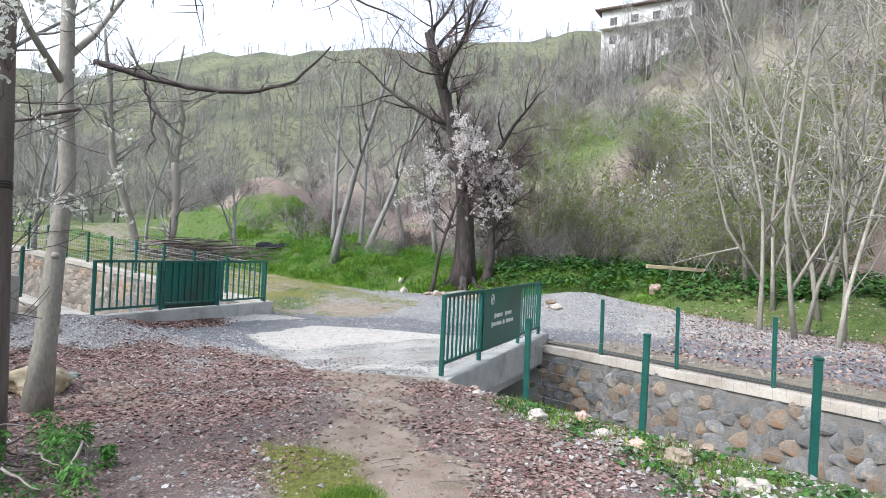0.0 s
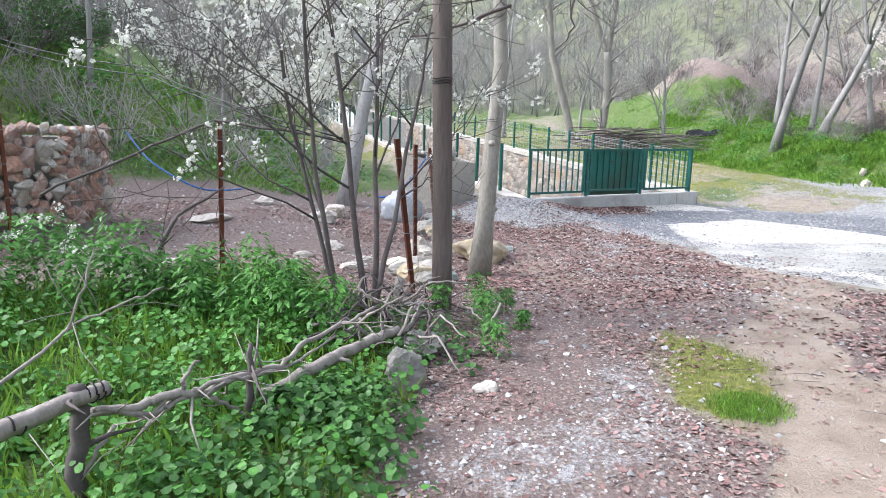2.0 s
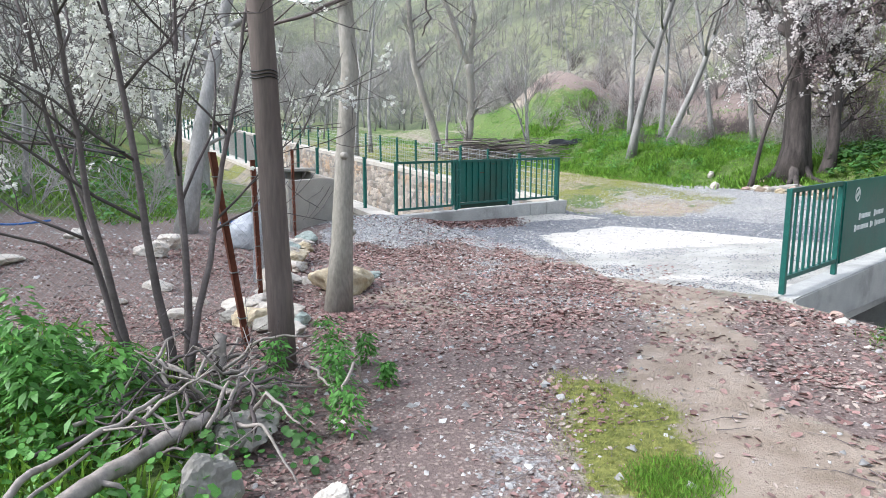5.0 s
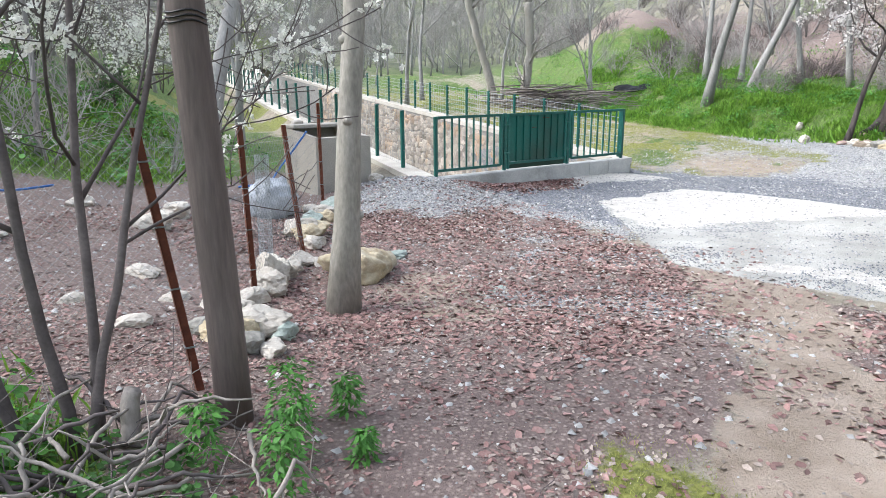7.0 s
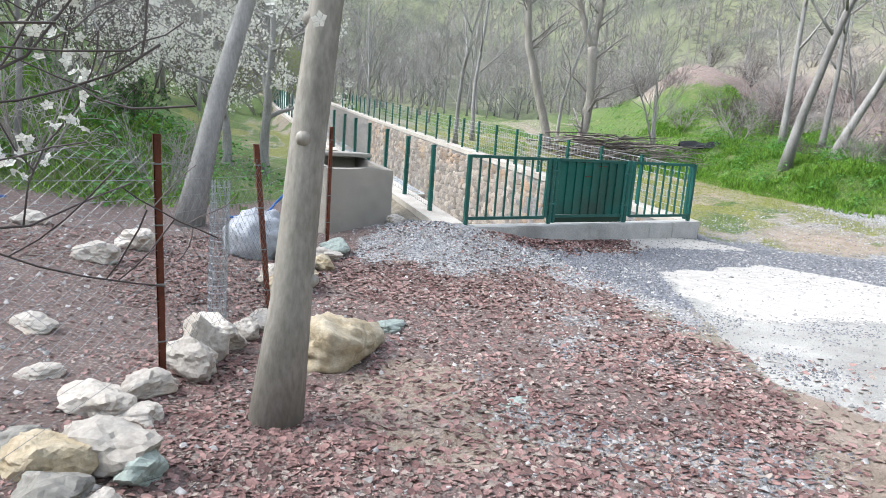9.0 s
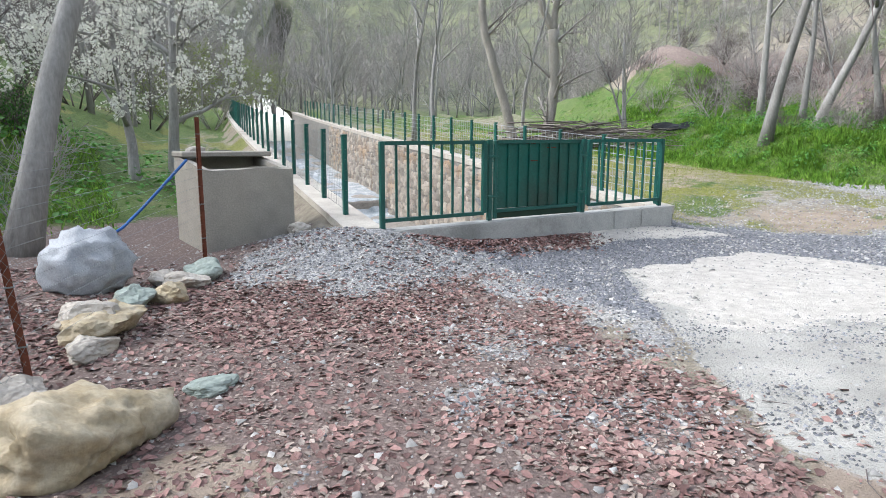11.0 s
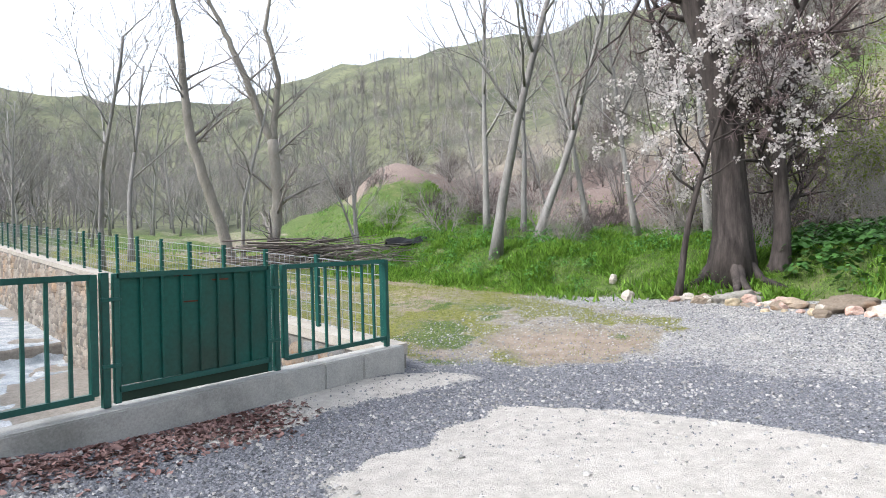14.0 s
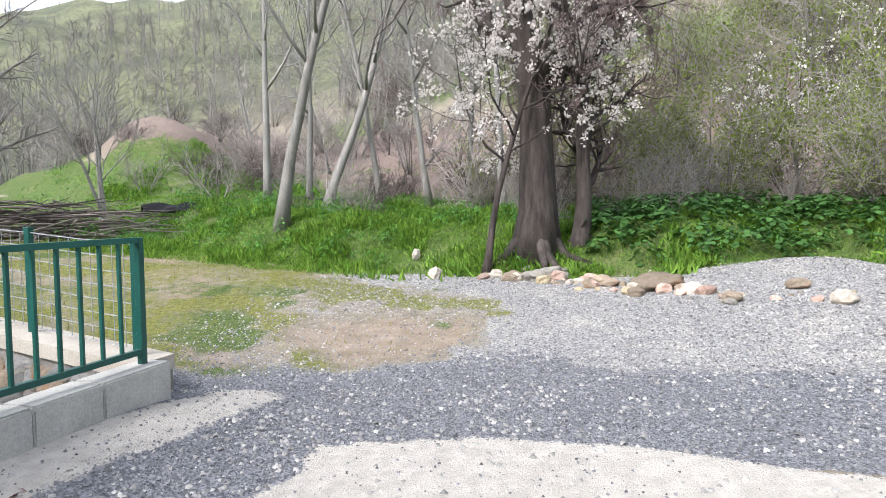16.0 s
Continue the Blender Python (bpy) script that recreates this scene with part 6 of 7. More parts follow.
for k in range(44):
    a = rng.uniform(0, 6.3)
    x, y = -5.8 + rng.normal() * 0.24, -6.45 + rng.normal() * 0.26
    n = rng.uniform(0.25, 0.6)
    branch("brushwood", [(x, y, L(x, y) + 0.08 + rng.random() * 0.15, 0.012), (x + n * math.cos(a) * 0.5, y + n * math.sin(a) * 0.5, L(x, y) + 0.15 + rng.random() * 0.2, 0.009), (x + n * math.cos(a), y + n * math.sin(a), L(x, y) + rng.random() * 0.45, 0.004)], "bare stick in the heap of brushwood", TWIG_DARK if k % 2 else DEADWOOD, 5, 2, 900 + k)["group"] = "brushwood sticks"
tw = branch("bare_sapling", [(-7.32, -4.92, 0.0, 0.025), (-7.2, -4.85, 0.5, 0.02), (-7.05, -4.75, 0.75, 0.016), (-6.6, -4.4, 0.95, 0.008)], "crooked bare sapling at the edge of the clearing", TWIG_DARK, twigs=6, seed=12)
branch("fallen_branch", [(-8.05, -4.2, 0.9, 0.012), (-7.3, -4.4, 1.25, 0.012), (-6.7, -4.6, 1.55, 0.012), (-5.9, -5.4, 1.42, 0.01)], "long thin branch hung across the rusty post", TWIG_DARK, twigs=5, seed=14)

# heap of cut branches and a log at the end of the track
for k in range(150):
    f = rng.random()
    x, y = 11.0 + 3.9 * f + rng.normal() * 0.3, 10.8 - 1.4 * f + rng.normal() * 0.45
    z = L(x, y) + 0.03 + 0.85 * rng.random() ** 1.4 * (0.5 + 0.5 * math.sin(math.pi * f))
    a = -0.35 + rng.normal() * 0.6
    n = rng.uniform(0.8, 1.9)
    V, F = tube([[((-n * math.cos(a), -n * math.sin(a), rng.normal() * 0.14 - 0.04), 0.026), ((0.06 * rng.normal(), 0.06 * rng.normal(), 0.05 + rng.normal() * 0.06), 0.02), ((n * math.cos(a), n * math.sin(a), rng.normal() * 0.22), 0.007)]], 5)
    ob = thing("cut_branch", "cut grey branch in the heap beside the track", "branch", (x, y, z), group="heap of cut branches")
    raw("stem", V, F, DEADWOOD if k % 3 else TWIG_DARK, ob, smooth=True)
for x, y, n in ((16.6, 9.2, 2.2), (19.0, 5.6, 3.0)):
    bm = bmesh.new()
    bmesh.ops.create_grid(bm, x_segments=14, y_segments=6, size=1)
    for v in bm.verts:
        v.co = Vector((v.co.x * n / 2, v.co.y * 0.25 + 0.05 * noise.noise(v.co * 3), 0.3 + 0.1 * noise.noise(v.co * 2.5) - 0.25 * abs(v.co.y)))
    bmesh.ops.solidify(bm, geom=bm.faces[:], thickness=0.03)
    ob = part("plastic_sheet", bm, BLACK_PLASTIC_AND_SHADE)
    ob.location = (x, y, L(x, y))
    ob.rotation_euler[2] = -0.6
    tagged(ob, "crumpled black plastic sheeting along the bank", "sheeting")
ob = part("timber_beam", box(-1.5, -0.07, 0, 1.5, 0.07, 0.12, 0.012), TIMBER)
ob.location, ob.rotation_euler = (13.9, -9.4, L(13.9, -9.4) + 0.3), (0, 0.03, -1.0)
tagged(ob, "pale squared timber lying on stones beyond the stream", "timber")
for x, y in ((13.3, -8.4), (14.5, -10.4)):
    ob = stone(x, y, 0.4, 0.35, 0.36, STONE_PINK, int(x * 10), "pinkish stone under the timber", 0)

# a house on the hillside and a small pale shed
house = thing("house", "white plastered house with a brown roof high on the hillside", "house", (84, 0.0, L(84, 0.0) + 1.6), rz=1.45)
part("wall", box(-6, -4, -3, 6, 4, 5.5, 0.02), PLASTER, house)
bm = bmesh.new()
vs = [bm.verts.new(v) for v in ((-6.8, -4.8, 5.5), (6.8, -4.8, 5.5), (6.8, 4.8, 5.5), (-6.8, 4.8, 5.5), (-6.8, -4.8, 5.7), (6.8, -4.8, 5.7), (6.8, 4.8, 5.7), (-6.8, 4.8, 5.7), (-5, 0, 7.4), (5, 0, 7.4))]
bmesh.ops.convex_hull(bm, input=vs)
part("roof", bm, ROOF, house)
for k in range(4):
    x = -4.4 + 2.9 * k
    for z in (0.6, 3.2):
        w_ = part("window", box(x - 0.6, 3.95, z, x + 0.6, 4.05, z + 1.3, 0.02), PLASTER, house, "white window frame")
        part("pane", box(x - 0.5, 4.03, z + 0.1, x + 0.5, 4.07, z + 1.2, 0), WINDOW_GLASS, w_)
part("balcony", box(-6, 4.0, 2.6, 6, 5.2, 2.75, 0.02), PLASTER, house)
shed = thing("shed", "small pale blue shed on the hillside", "shed", (30, -22.5, L(30, -22.5)), rz=0.3)
part("wall", box(-1.0, -0.9, -0.4, 1.0, 0.9, 1.5, 0.02), material("pale_blue_paint", (0.55, 0.64, 0.72), (0.66, 0.72, 0.78), 0.7, 2.0, 0.1), shed)
part("roof", box(-1.15, -1.05, 1.5, 1.15, 1.05, 1.58, 0.01), PLASTER, shed)


# ---- stones of the channel walls ----
def face_wall(wall, line, side, y0, y1, near0, near1, top, bottom, seed):
    """Irregular courses of stones on the inner face; those in the nearest stretch are objects of their own, the rest one mesh."""
    r = np.random.default_rng(seed)
    V, F = [], []
    z = bottom
    singles = 0
    while z < top(y1):
        h = r.uniform(0.12, 0.2)
        y = y0 - r.random() * 0.2
        while y < y1:
            w = r.uniform(0.14, 0.38)
            yc = y + w / 2
            t = float(top(yc)) - 0.02
            lo = float(bed_level(yc)) - 0.1
            zc = z + h / 2 + r.uniform(-0.05, 0.05)
            if lo < zc < t - 0.06:
                x = float(line(yc)) + side * 0.012
                hh = min(h * r.uniform(0.8, 1.35), 2 * (t - zc))
                m = (STONE_GREY, STONE_TAN, STONE_GREY, STONE_TAN, STONE_GREY, STONE_GREY)[r.integers(6)]
                if near0 < yc < near1 and singles < 300:
                    singles += 1
                    set_stone(wall, m, (x, yc, zc), (0.055, w * 1.42, hh * 1.55), (r.uniform(-0.5, 0.5), 0, r.uniform(-0.06, 0.06)), "stone", int(r.integers(10)))
                else:
                    me = STONE_SET_LOW[r.integers(len(STONE_SET_LOW))]
                    i = len(V)
                    V += [(x + c[0] * 0.055, yc + c[1] * w * 1.42, zc + c[2] * hh * 1.55) for c in me[0]]
                    F += [tuple(i + k for k in f) for f in me[1]]
            y += w
        z += h
    if V:
        ob = raw("stone_facing", V, F, STONE_FAR, wall)
        ob["kind"] = "stuff"


STONE_FAR = material("wall_stone_mixed", (0.22, 0.20, 0.18), (0.44, 0.38, 0.31), 0.85, 2.5, 0.4, 30.0, vary=0.35, island=True, c3=(0.40, 0.27, 0.17))
STONE_SET_LOW = []
for k in range(8):
    b_ = stone_mesh(300 + k, 1, 1, 1, 0.2, 1, 0.5)
    b_.verts.index_update()
    STONE_SET_LOW.append(([(v.co.x, v.co.y, v.co.z - 0.4) for v in b_.verts], [tuple(v.index for v in f.verts) for f in b_.faces]))
    b_.free()
face_wall(WALLS[1], right_line, -1, 0.2, 26, 0.2, 6.5, body_top, -2.2, 1)
face_wall(WALLS[3], right_line, -1, -15, -7.25, -12.6, -7.25, body_top, -2.5, 2)


# ---- what covers the ground ----
def fast_mesh(name, verts, per, mat, label, category, smooth=False):
    """One mesh of many alike small faces: verts is (count, per, 3)."""
    n = len(verts)
    me = bpy.data.meshes.new(name)
    me.vertices.add(n * per)
    me.vertices.foreach_set("co", np.ascontiguousarray(verts, np.float32).ravel())
    me.loops.add(n * per)
    me.loops.foreach_set("vertex_index", np.arange(n * per, dtype=np.int32))
    me.polygons.add(n)
    me.polygons.foreach_set("loop_start", np.arange(0, n * per, per, dtype=np.int32))
    me.update(calc_edges=True)
    me.validate()
    ob = link_mesh(name, me, mat)
    return tagged(ob, label, category, kind="stuff")


def shape_mesh(name, pts, faces, frames, mat, label, category):
    """Copies of one small shape: frames is (count, 4, 3) of right, ahead, up and place."""
    P = np.array(pts)
    V = frames[:, None, 3] + P[None, :, 0:1] * frames[:, None, 0] + P[None, :, 1:2] * frames[:, None, 1] + P[None, :, 2:3] * frames[:, None, 2]
    n, m = V.shape[:2]
    f = np.array([list(q) for q in faces])
    k = f.shape[1]
    idx = (np.arange(n)[:, None, None] * m + f[None]).reshape(-1)
    me = bpy.data.meshes.new(name)
    me.vertices.add(n * m)
    me.vertices.foreach_set("co", V.astype(np.float32).ravel())
    me.loops.add(len(idx))
    me.loops.foreach_set("vertex_index", idx.astype(np.int32))
    me.polygons.add(len(idx) // k)
    me.polygons.foreach_set("loop_start", np.arange(0, len(idx), k, dtype=np.int32))
    me.update(calc_edges=True)
    ob = link_mesh(name, me, mat)
    return tagged(ob, label, category, kind="stuff")


def sow(n, xr, yr, weight, seed, power=1.0):
    """Places with a chance that follows a weight of the ground covers."""
    r = np.random.default_rng(seed)
    out = []
    have = 0
    for _ in range(60):
        x, y = r.uniform(*xr, 20000), r.uniform(*yr, 20000)
        w = np.clip(weight(x, y), 0, 1) ** power
        off_bed = (x < left_line(y) - 0.25) | (x > right_line(y) + 0.3) | ((y > -6.9) & (y < -0.2))
        k = (r.random(20000) < w) & off_bed
        out.append(np.stack([x[k], y[k]], 1))
        have += k.sum()
        if have >= n:
            break
    return np.concatenate(out)[:n]


def frames_at(xy, size, seed, tilt=0.5, lift=0.004, aspect=(1, 1, 1), upright=False):
    r = np.random.default_rng(seed)
    n = len(xy)
    z = land(xy[:, 0], xy[:, 1]) + lift
    a = r.uniform(0, 2 * math.pi, n)
    up = np.stack([r.normal(size=n) * tilt, r.normal(size=n) * tilt, np.ones(n)], 1)
    up /= np.linalg.norm(up, axis=1)[:, None]
    e = np.stack([np.cos(a), np.sin(a), np.zeros(n)], 1)
    e -= up * (e * up).sum(1)[:, None]
    e /= np.linalg.norm(e, axis=1)[:, None]
    f = np.cross(up, e)
    s = size(r, n)[:, None]
    return np.stack([e * s * aspect[0], f * s * aspect[1], up * s * aspect[2], np.stack([xy[:, 0], xy[:, 1], z], 1)], 1)


LEAF_PTS = [(-1, 0, 0.12), (-0.35, 0.58, 0.3), (0.5, 0.4, 0.16), (1, 0.1, 0.02), (0.45, -0.55, 0.26), (-0.4, -0.45, 0.14)]
LEAF_FACES = [(0, 3, 2, 1), (0, 5, 4, 3)]
OCTA = [(1, 0, -0.3), (-0.9, 0.15, -0.3), (0, 1, -0.2), (0.1, -1, -0.3), (0, 0.1, 0.75)]
OCTA_F = [(0, 2, 4), (2, 1, 4), (1, 3, 4), (3, 0, 4)]
leafw = lambda x, y: covers(x, y)[5] * (0.2 + 0.8 * ss(0.4, 0.6, fbm(x * 1.2 + 3, y * 1.2))) + 0.05 * covers(x, y)[2] * (1 - covers(x, y)[4])  # noqa: E731
xy = np.concatenate([sow(52000, (-8.8, 1.2), (-10.5, 0.5), leafw, 1), sow(15000, (-4.5, 0.8), (-6.5, -0.8), leafw, 101)])
shape_mesh("leaf_litter", LEAF_PTS, LEAF_FACES, frames_at(xy, lambda r, n: (0.008 + 0.03 * r.random(n) ** 1.9) * (0.7 + 0.3 * ss(-5.0, -3.2, xy[:n, 0])), 2, 0.3, 0.002), LEAF_DRY, "dry reddish brown fallen leaves strewn over the ground", "fallen leaves")
xy = sow(52000, (-8.8, 1.2), (-10.5, 0.5), leafw, 21)
shape_mesh("leaf_litter", LEAF_PTS, LEAF_FACES, frames_at(xy, lambda r, n: (0.006 + 0.024 * r.random(n) ** 2.2) * (0.6 + 0.4 * ss(-5.0, -3.2, xy[:n, 0])), 22, 0.32, 0.003), LEAF_TAN, "pale tan curled fallen leaves", "fallen leaves")
kerbw = lambda x, y: ss(0.75, 0.0, -y - 0.15 + 0.5 * (fbm(x * 2.5, y * 2.5) - 0.5)) * ss(-0.1, 1.0, x) * ss(3.3, 2.0, x)  # noqa: E731
xy = sow(2600, (-0.2, 3.4), (-1.4, -0.15), kerbw, 23)
shape_mesh("leaf_drift", LEAF_PTS, LEAF_FACES, frames_at(xy, lambda r, n: r.uniform(0.012, 0.036, n), 24, 0.45, 0.006), LEAF_DRY, "drift of reddish brown leaves against the kerb", "fallen leaves")
gravw = lambda x, y: covers(x, y)[1] * (1 - 0.92 * covers(x, y)[0])  # noqa: E731
xy = sow(56000, (-2.4, 12), (-8.5, 2.2), lambda x, y: gravw(x, y) * (0.38 + 0.62 * covers(x, y)[7]), 3)
shape_mesh("gravel", OCTA, OCTA_F, frames_at(xy, lambda r, n: r.uniform(0.005, 0.016, n) * (1 + 0.9 * (r.random(n) < 0.08)), 4, 0.5, 0.002), GRAVEL, "loose grey crushed gravel", "gravel")
xy = sow(34000, (-6.8, 12), (-9.2, 2.2), lambda x, y: gravw(x, y) * (1 - 0.8 * covers(x, y)[7]), 5)
shape_mesh("gravel", OCTA, OCTA_F, frames_at(xy, lambda r, n: r.uniform(0.005, 0.018, n) * (1 + 0.8 * (r.random(n) < 0.06)), 6, 0.5, 0.002), GRAVEL_PALE, "loose pale crushed gravel", "gravel")
xy = sow(3800, (-1.6, 11.5), (-8, 2), lambda x, y: gravw(x, y) * (0.3 + 0.7 * ss(0.45, 0.65, fbm(x * 1.1, y * 1.1 + 30))), 35)
shape_mesh("gravel", OCTA, OCTA_F, frames_at(xy, lambda r, n: 0.014 + 0.022 * r.random(n) ** 2, 36, 0.5, 0.004), GRAVEL_PALE, "coarse pale stones lying on the gravel", "gravel")
xy = sow(5200, (-9, 5), (-10.5, 1.5), lambda x, y: 0.1 + 0.5 * covers(x, y)[5] + 0.3 * covers(x, y)[0], 7)
shape_mesh("pebbles", OCTA, OCTA_F, frames_at(xy, lambda r, n: 0.008 + 0.03 * r.random(n) ** 3 + 0.012 * (r.random(n) < 0.08), 8, 0.4, 0.003, (1, 0.8, 0.8)), GRAVEL_PALE, "scattered pale pebbles", "pebbles")
xy = sow(4200, (-0.6, 5), (-6.8, -1.6), lambda x, y: covers(x, y)[0] * (1 - 0.8 * covers(x, y)[6]) * (0.12 + 0.88 * ss(0.48, 0.68, fbm(x * 1.4 + 2, y * 1.4))) * (0.3 + 0.7 * ss(2.6, 0.2, x + 0.4 * (y + 4))), 9)
shape_mesh("grit", OCTA, OCTA_F, frames_at(xy, lambda r, n: 0.004 + 0.013 * r.random(n) ** 2, 10, 0.4, 0.002), GRAVEL, "dark grit scattered over the concrete", "grit")

BLADE = [(-0.06, 0, 0), (0.06, 0, 0), (0.03, 0.12, 0.6), (0.0, 0.35, 1.0)]
TUSSOCK = [(-0.11, 0, 0), (0.11, 0, 0), (0.06, 0.18, 0.6), (0.0, 0.5, 0.95)]
w_of_np = lambda x, y: x - right_line(y)  # noqa: E731
bankw = lambda x, y: np.clip(1.3 * covers(x, y)[3], 0, 1) * (x > 9) * ss(12, 8, x - bank_line(y)) * (1 - 0.6 * ss(-2.8, -4.2, y)) * (0.25 + 0.75 * ss(0.3, 0.5, fbm(x * 0.6 + 11, y * 0.6)))  # noqa: E731
xy = np.concatenate([sow(95000, (10.8, 17), (-9, 8), bankw, 11), sow(50000, (15, 27), (-11, 16), bankw, 111)])
shape_mesh("bank_grass", TUSSOCK, [(0, 1, 2, 3)], frames_at(xy, lambda r, n: r.uniform(0.06, 0.2, n) * (0.35 + 1.1 * ss(0.35, 0.65, fbm(xy[:n, 0] * 1.3, xy[:n, 1] * 1.3))), 12, 0.45), GRASS, "fresh bright green grass on the bank", "grass")
xy = sow(14000, (11, 28), (1, 24), lambda x, y: covers(x, y)[3] * (w_of_np(x, y) > 0.8), 113)
shape_mesh("meadow_tussocks", TUSSOCK, [(0, 1, 2, 3)], frames_at(xy, lambda r, n: r.uniform(0.05, 0.14, n), 114, 0.5), GRASS, "tufts of green grass on the meadow", "grass")
xy = sow(9000, (-9.8, -5.3), (-9.5, -3.9), lambda x, y: covers(x, y)[3], 13)
shape_mesh("garden_grass", BLADE, [(0, 1, 2, 3)], frames_at(xy, lambda r, n: r.uniform(0.06, 0.2, n), 14, 0.3), GRASS, "green grass among the lush plants", "grass")
xy = sow(5000, (-4.8, 0), (-12.5, -7), lambda x, y: covers(x, y)[3] * ss(0.4, 0.62, fbm(x * 1.6, y * 1.6 + 8)), 15)
shape_mesh("verge_grass", BLADE, [(0, 1, 2, 3)], frames_at(xy, lambda r, n: r.uniform(0.025, 0.08, n), 16, 0.4), GRASS, "short patchy grass between the path and the channel", "grass")
xy = sow(5000, (-5, -3), (-8.8, -7), lambda x, y: covers(x, y)[4], 17)
shape_mesh("moss", BLADE, [(0, 1, 2, 3)], frames_at(xy, lambda r, n: r.uniform(0.01, 0.028, n), 18, 0.6), GRASS_YELLOW, "flat yellowish mossy patch on the path", "moss")
xy = sow(2600, (-4.9, -4.0), (-8.6, -7.9), lambda x, y: ss(0.3, 0.12, np.hypot(x + 4.42, (y + 8.3) * 1.2)), 19)
shape_mesh("grass_tuft", BLADE, [(0, 1, 2, 3)], frames_at(xy, lambda r, n: r.uniform(0.015, 0.045, n), 20, 0.5), GRASS, "bright green tuft of short grass", "grass")
xy = sow(40000, (5.2, 16), (-2.4, 14), lambda x, y: (0.05 * ss(5.6, 6.5, x) + 0.95 * np.maximum(covers(x, y)[3], covers(x, y)[4])) * (1 - covers(x, y)[1]) * ss(0.6, 0, x - bank_line(y)), 25)
shape_mesh("meadow_grass", BLADE, [(0, 1, 2, 3)], frames_at(xy, lambda r, n: r.uniform(0.02, 0.06, n), 26, 0.5), GRASS_YELLOW, "short yellowish trodden grass on the track", "grass")
xy = sow(30000, (-16, -2.5), (1.8, 10), lambda x, y: covers(x, y)[3], 27)
shape_mesh("slope_grass", TUSSOCK, [(0, 1, 2, 3)], frames_at(xy, lambda r, n: r.uniform(0.04, 0.14, n), 28, 0.5), GRASS, "grass and ivy on the wooded slope", "grass")

# lush plants
ROUND = [(0, 0, 0), (0.35, 0.5, 0.08), (0.9, 0.38, 0.0), (1.05, 0, -0.05), (0.9, -0.38, 0.0), (0.35, -0.5, 0.08)]
ROUND_F = [(0, 1, 2, 3), (0, 3, 4, 5)]
DART = [(0, 0, 0), (0.4, 0.2, 0.05), (1, 0, -0.12), (0.4, -0.2, 0.05)]


def leafage(name, spots, hgt, n, size, pts, faces, mat, label, seed, spread=0.16, flat=0.5):
    """Low plants: leaves at many heights round their stems."""
    r = np.random.default_rng(seed)
    fr = []
    for x, y, k in spots:
        z0 = L(x, y)
        for _ in range(n):
            f = r.random() ** 0.6
            a = r.uniform(0, 2 * math.pi)
            rad = spread * k * r.random() ** 0.5 * (1.15 - 0.5 * f)
            p = np.array([x + rad * math.cos(a), y + rad * math.sin(a), z0 + hgt * k * f])
            up = np.array([math.cos(a) * 0.45 + r.normal() * flat * 0.5, math.sin(a) * 0.45 + r.normal() * flat * 0.5, 1.0])
            up /= np.linalg.norm(up)
            e = np.array([math.cos(a + r.normal() * 0.5), math.sin(a + r.normal() * 0.5), 0.0])
            e -= up * (e @ up)
            e /= np.linalg.norm(e)
            s = size * r.uniform(0.6, 1.2)
            fr.append([e * s, np.cross(up, e) * s, up * s, p])
    return shape_mesh(name, pts, faces, np.array(fr), mat, label, "plants")


r_ = np.random.default_rng(55)
tall = [(np.interp(f, [0, 0.35, 0.7, 1], [-9.2, -8.0, -6.9, -6.1]) + r_.normal() * 0.22, np.interp(f, [0, 0.35, 0.7, 1], [-4.6, -4.75, -5.6, -6.15]) + r_.normal() * 0.25, r_.uniform(0.7, 1.1) * (1.15 if f < 0.5 else 0.85)) for f in r_.random(80)]
leafage("tall_herbs", tall, 0.6, 95, 0.075, DART, [(0, 1, 2, 3)], LEAF_LUSH, "lush dark green herbs with divided leaves", 56)
heads = [[(np.array([x + r_.normal() * 0.12, y + r_.normal() * 0.12, L(x, y) + 0.58 * k + r_.uniform(-0.04, 0.06)]), 0.01), (np.array([x + r_.normal() * 0.12, y + r_.normal() * 0.12, L(x, y) + 0.6 * k]), 0.01)] for x, y, k in tall if x < -7.7]
umbels = thing("herb_flowers", "small greenish white flower heads above the lush herbs", "flowers", kind="stuff")
flowers(heads, 77, 3, 0.014, umbels, PETAL)
low = [(float(x), float(y), r_.uniform(0.6, 1.15)) for x, y in sow(520, (-9.4, -5.9), (-8.9, -5.2), lambda x, y: covers(x, y)[3], 57)]
leafage("leafy_weeds", low, 0.22, 22, 0.04, ROUND, ROUND_F, LEAF_LUSH, "green round-leaved weeds covering the ground", 58, 0.14)
edge = [(-6.55 + r_.normal() * 0.18, -7.55 + r_.normal() * 0.22, r_.uniform(0.7, 1.1)) for _ in range(46)] + [(-5.75 + r_.normal() * 0.2, -6.5 + r_.normal() * 0.25, 0.8) for _ in range(26)] + [(-7.1 + r_.normal() * 0.3, -8.0 + r_.normal() * 0.2, 0.9) for _ in range(30)]
leafage("leafy_weeds", edge, 0.24, 22, 0.04, ROUND, ROUND_F, LEAF_DARKGREEN, "dark round-leaved weeds under the branch fence", 59, 0.13)
for k, (x, y, s) in enumerate(((-4.9, -6.1, 1.0), (-4.98, -6.35, 0.8), (-4.6, -6.1, 0.6), (-5.15, -6.6, 0.9), (-5.3, -6.3, 0.9), (-4.75, -6.55, 0.4), (-5.3, -6.95, 0.7))):
    leafage("nettle", [(x + 0.03 * r_.normal(), y + 0.03 * r_.normal(), s) for _ in range(3)], 0.38, 75, 0.05, DART, [(0, 1, 2, 3)], LEAF_LUSH, "small green nettle plant beside the pole", 70 + k, 0.09)
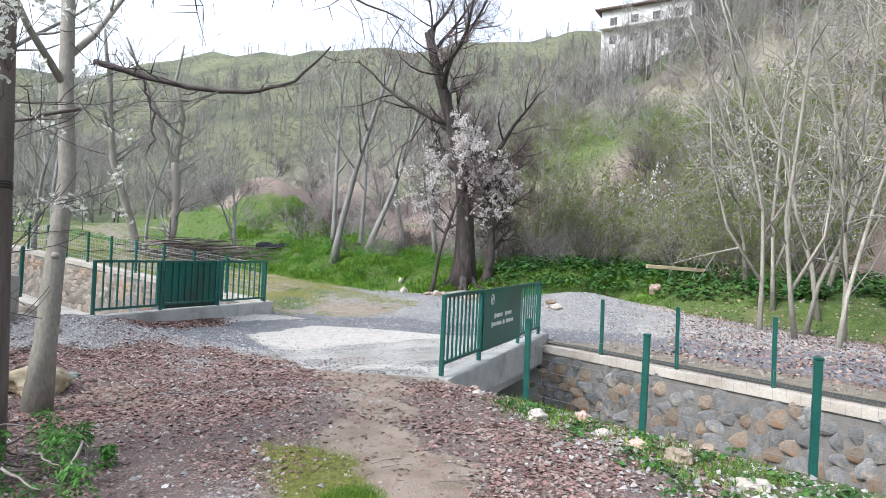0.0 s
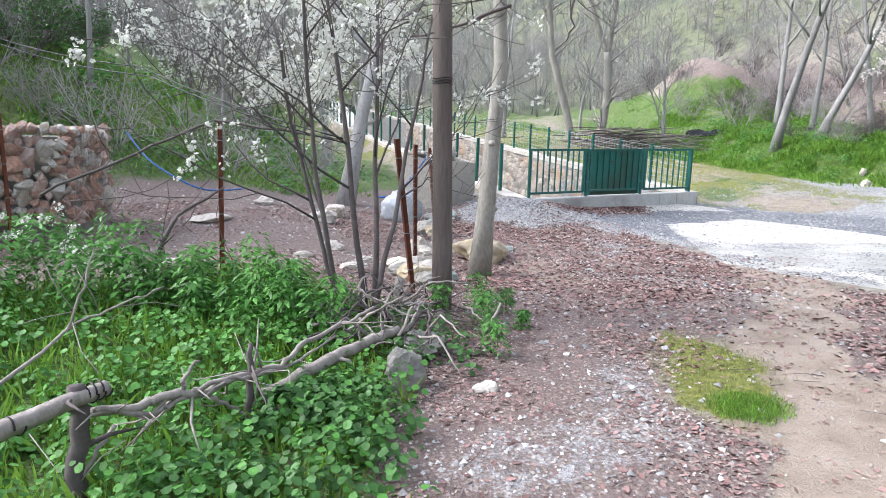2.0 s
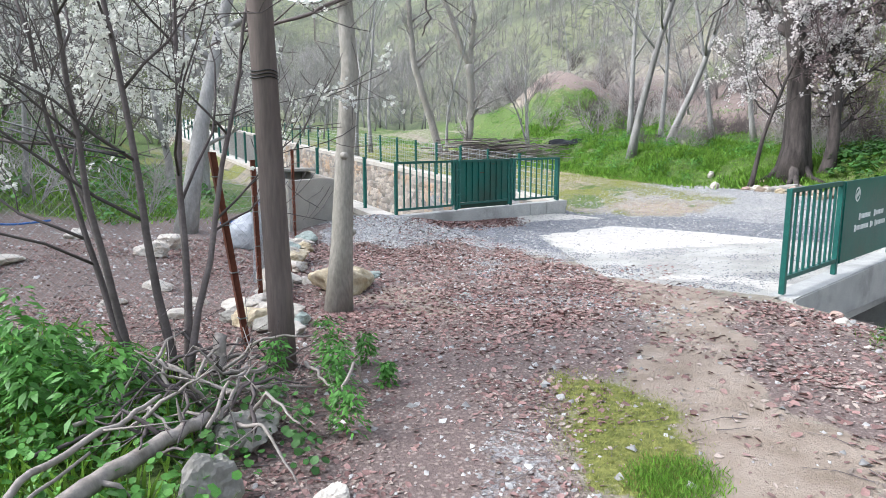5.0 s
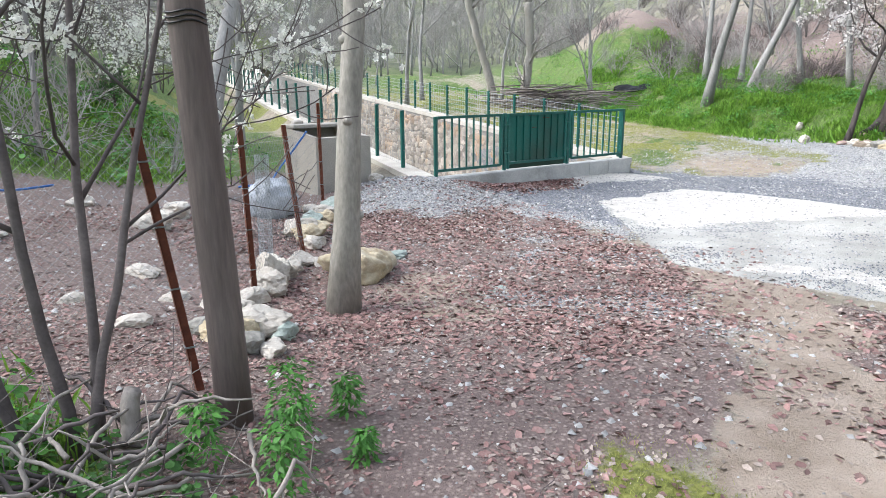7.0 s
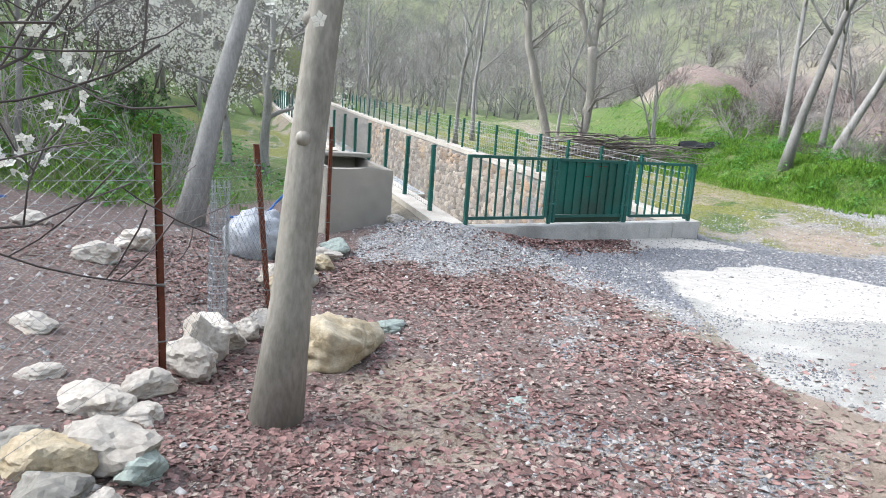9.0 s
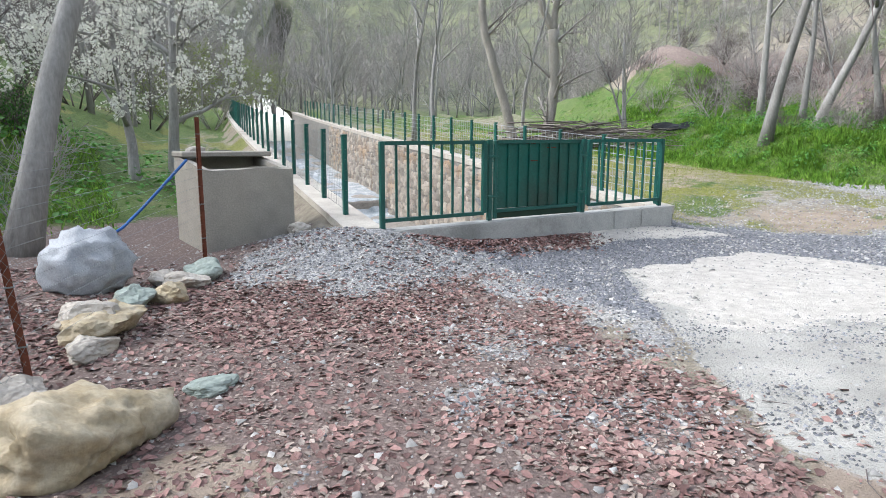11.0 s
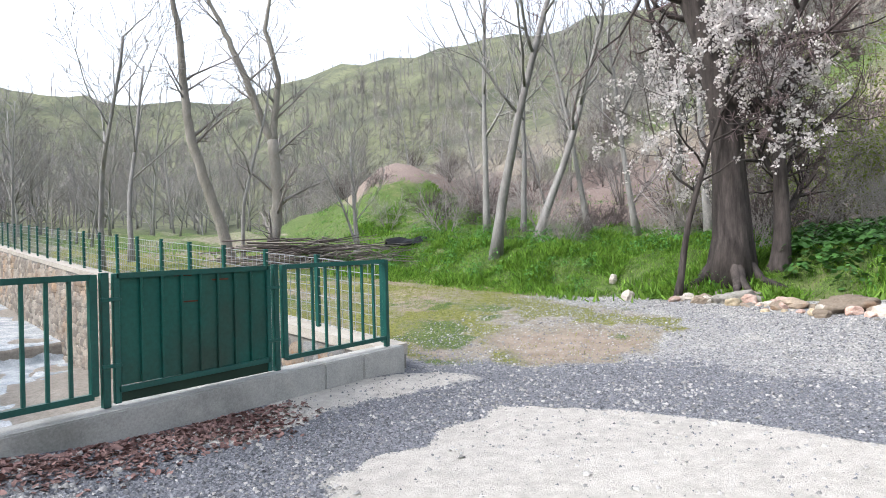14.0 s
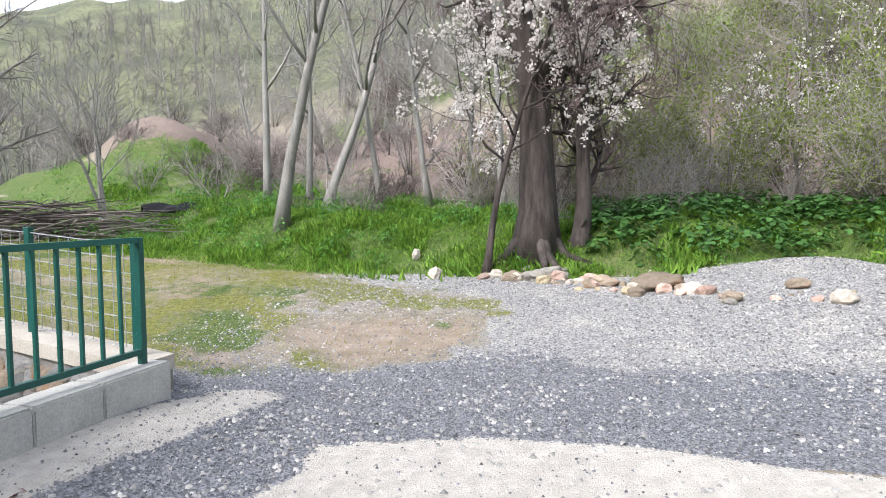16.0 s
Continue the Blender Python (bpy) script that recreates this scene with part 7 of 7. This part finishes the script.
verge = [(float(x), float(y), r_.uniform(0.4, 0.9)) for x, y in sow(80, (-4, -0.8), (-11.5, -7.5), lambda x, y: covers(x, y)[3], 60)]
leafage("verge_weeds", verge, 0.12, 14, 0.04, ROUND, ROUND_F, LEAF_DARKGREEN, "small weeds between the stones by the fence", 61, 0.1)
bankp = [(float(x), float(y), r_.uniform(0.6, 1.2)) for x, y in sow(420, (11.8, 20), (-9, 11), lambda x, y: bankw(x, y) * ss(0.45, 0.6, fbm(x * 0.7, y * 0.7)), 62)]
leafage("bank_herbs", bankp, 0.38, 22, 0.10, DART, [(0, 1, 2, 3)], LEAF_LUSH, "leafy green herbs on the grassy bank", 63, 0.24)
rampant = [(float(x), float(y), r_.uniform(0.7, 1.3)) for x, y in sow(330, (11, 19), (-15, -2.9), lambda x, y: ss(0.2, 1.0, x - bank_line(y)) * ss(6, 3, x - bank_line(y)), 64)]
leafage("ivy_bank", rampant, 0.4, 24, 0.11, ROUND, ROUND_F, LEAF_DARKGREEN, "dark green undergrowth below the hillside", 65, 0.28)
slopep = [(float(x), float(y), r_.uniform(0.7, 1.3)) for x, y in sow(330, (-14, -1.2), (1.2, 10), lambda x, y: covers(x, y)[3], 66)]
leafage("slope_ivy", slopep, 0.3, 20, 0.08, ROUND, ROUND_F, LEAF_LUSH, "dark green ivy and undergrowth on the slope", 67, 0.3)
field = [(float(x), float(y), r_.uniform(0.6, 1.4)) for x, y in sow(330, (13, 31), (5, 24), lambda x, y: 0.8 * covers(x, y)[3], 91)]
leafage("meadow_herbs", field, 0.3, 16, 0.12, DART, [(0, 1, 2, 3)], LEAF_LUSH, "rough green herbs on the meadow and the mound", 92, 0.4)
xy = sow(2600, (1, 12), (-14, -8), lambda x, y: 0.6 + 0 * x, 93)
shape_mesh("rubble", OCTA, OCTA_F, frames_at(xy, lambda r, n: 0.012 + 0.06 * r.random(n) ** 3, 94, 0.4, 0.006, (1, 0.8, 0.9)), STONE_FAR, "small rubble on the ground beyond the stream", "rubble")
xy = sow(1500, (-4.5, -0.6), (-11.5, -7), lambda x, y: ss(-0.2, 0.4, (x + 1.1) * 0.66 - (y + 7.6) * 0.75 - 0.25), 95)
shape_mesh("rubble", OCTA, OCTA_F, frames_at(xy, lambda r, n: 0.008 + 0.04 * r.random(n) ** 3, 96, 0.4, 0.004, (1, 0.8, 0.9)), GRAVEL_PALE, "small pale rubble by the channel fence", "rubble")
xy = sow(5000, (2, 13), (-14, -8.5), lambda x, y: covers(x, y)[5], 97)
shape_mesh("leaf_litter", LEAF_PTS, LEAF_FACES, frames_at(xy, lambda r, n: 0.012 + 0.035 * r.random(n) ** 1.5, 98, 0.6), LEAF_DRY, "brown fallen leaves under the pale trees", "fallen leaves")
# sticks on the path
paths = []
for x, y in sow(240, (-7, 0), (-10, -1), lambda x, y: 0.5 + 0 * x, 68):
    a, n = r_.uniform(0, 6.3), r_.uniform(0.04, 0.16)
    z = L(x, y) + 0.008
    paths.append([((x, y, z), 0.003), ((x + n * math.cos(a), y + n * math.sin(a), z + 0.006), 0.0022), ((x + 2 * n * math.cos(a + 0.2), y + 2 * n * math.sin(a + 0.2), z + 0.002), 0.0015)])
V, F = tube(paths, 4)
tagged(raw("twig_litter", V, F, TWIG_DARK), "small dry twigs lying on the ground", "twigs", kind="stuff")
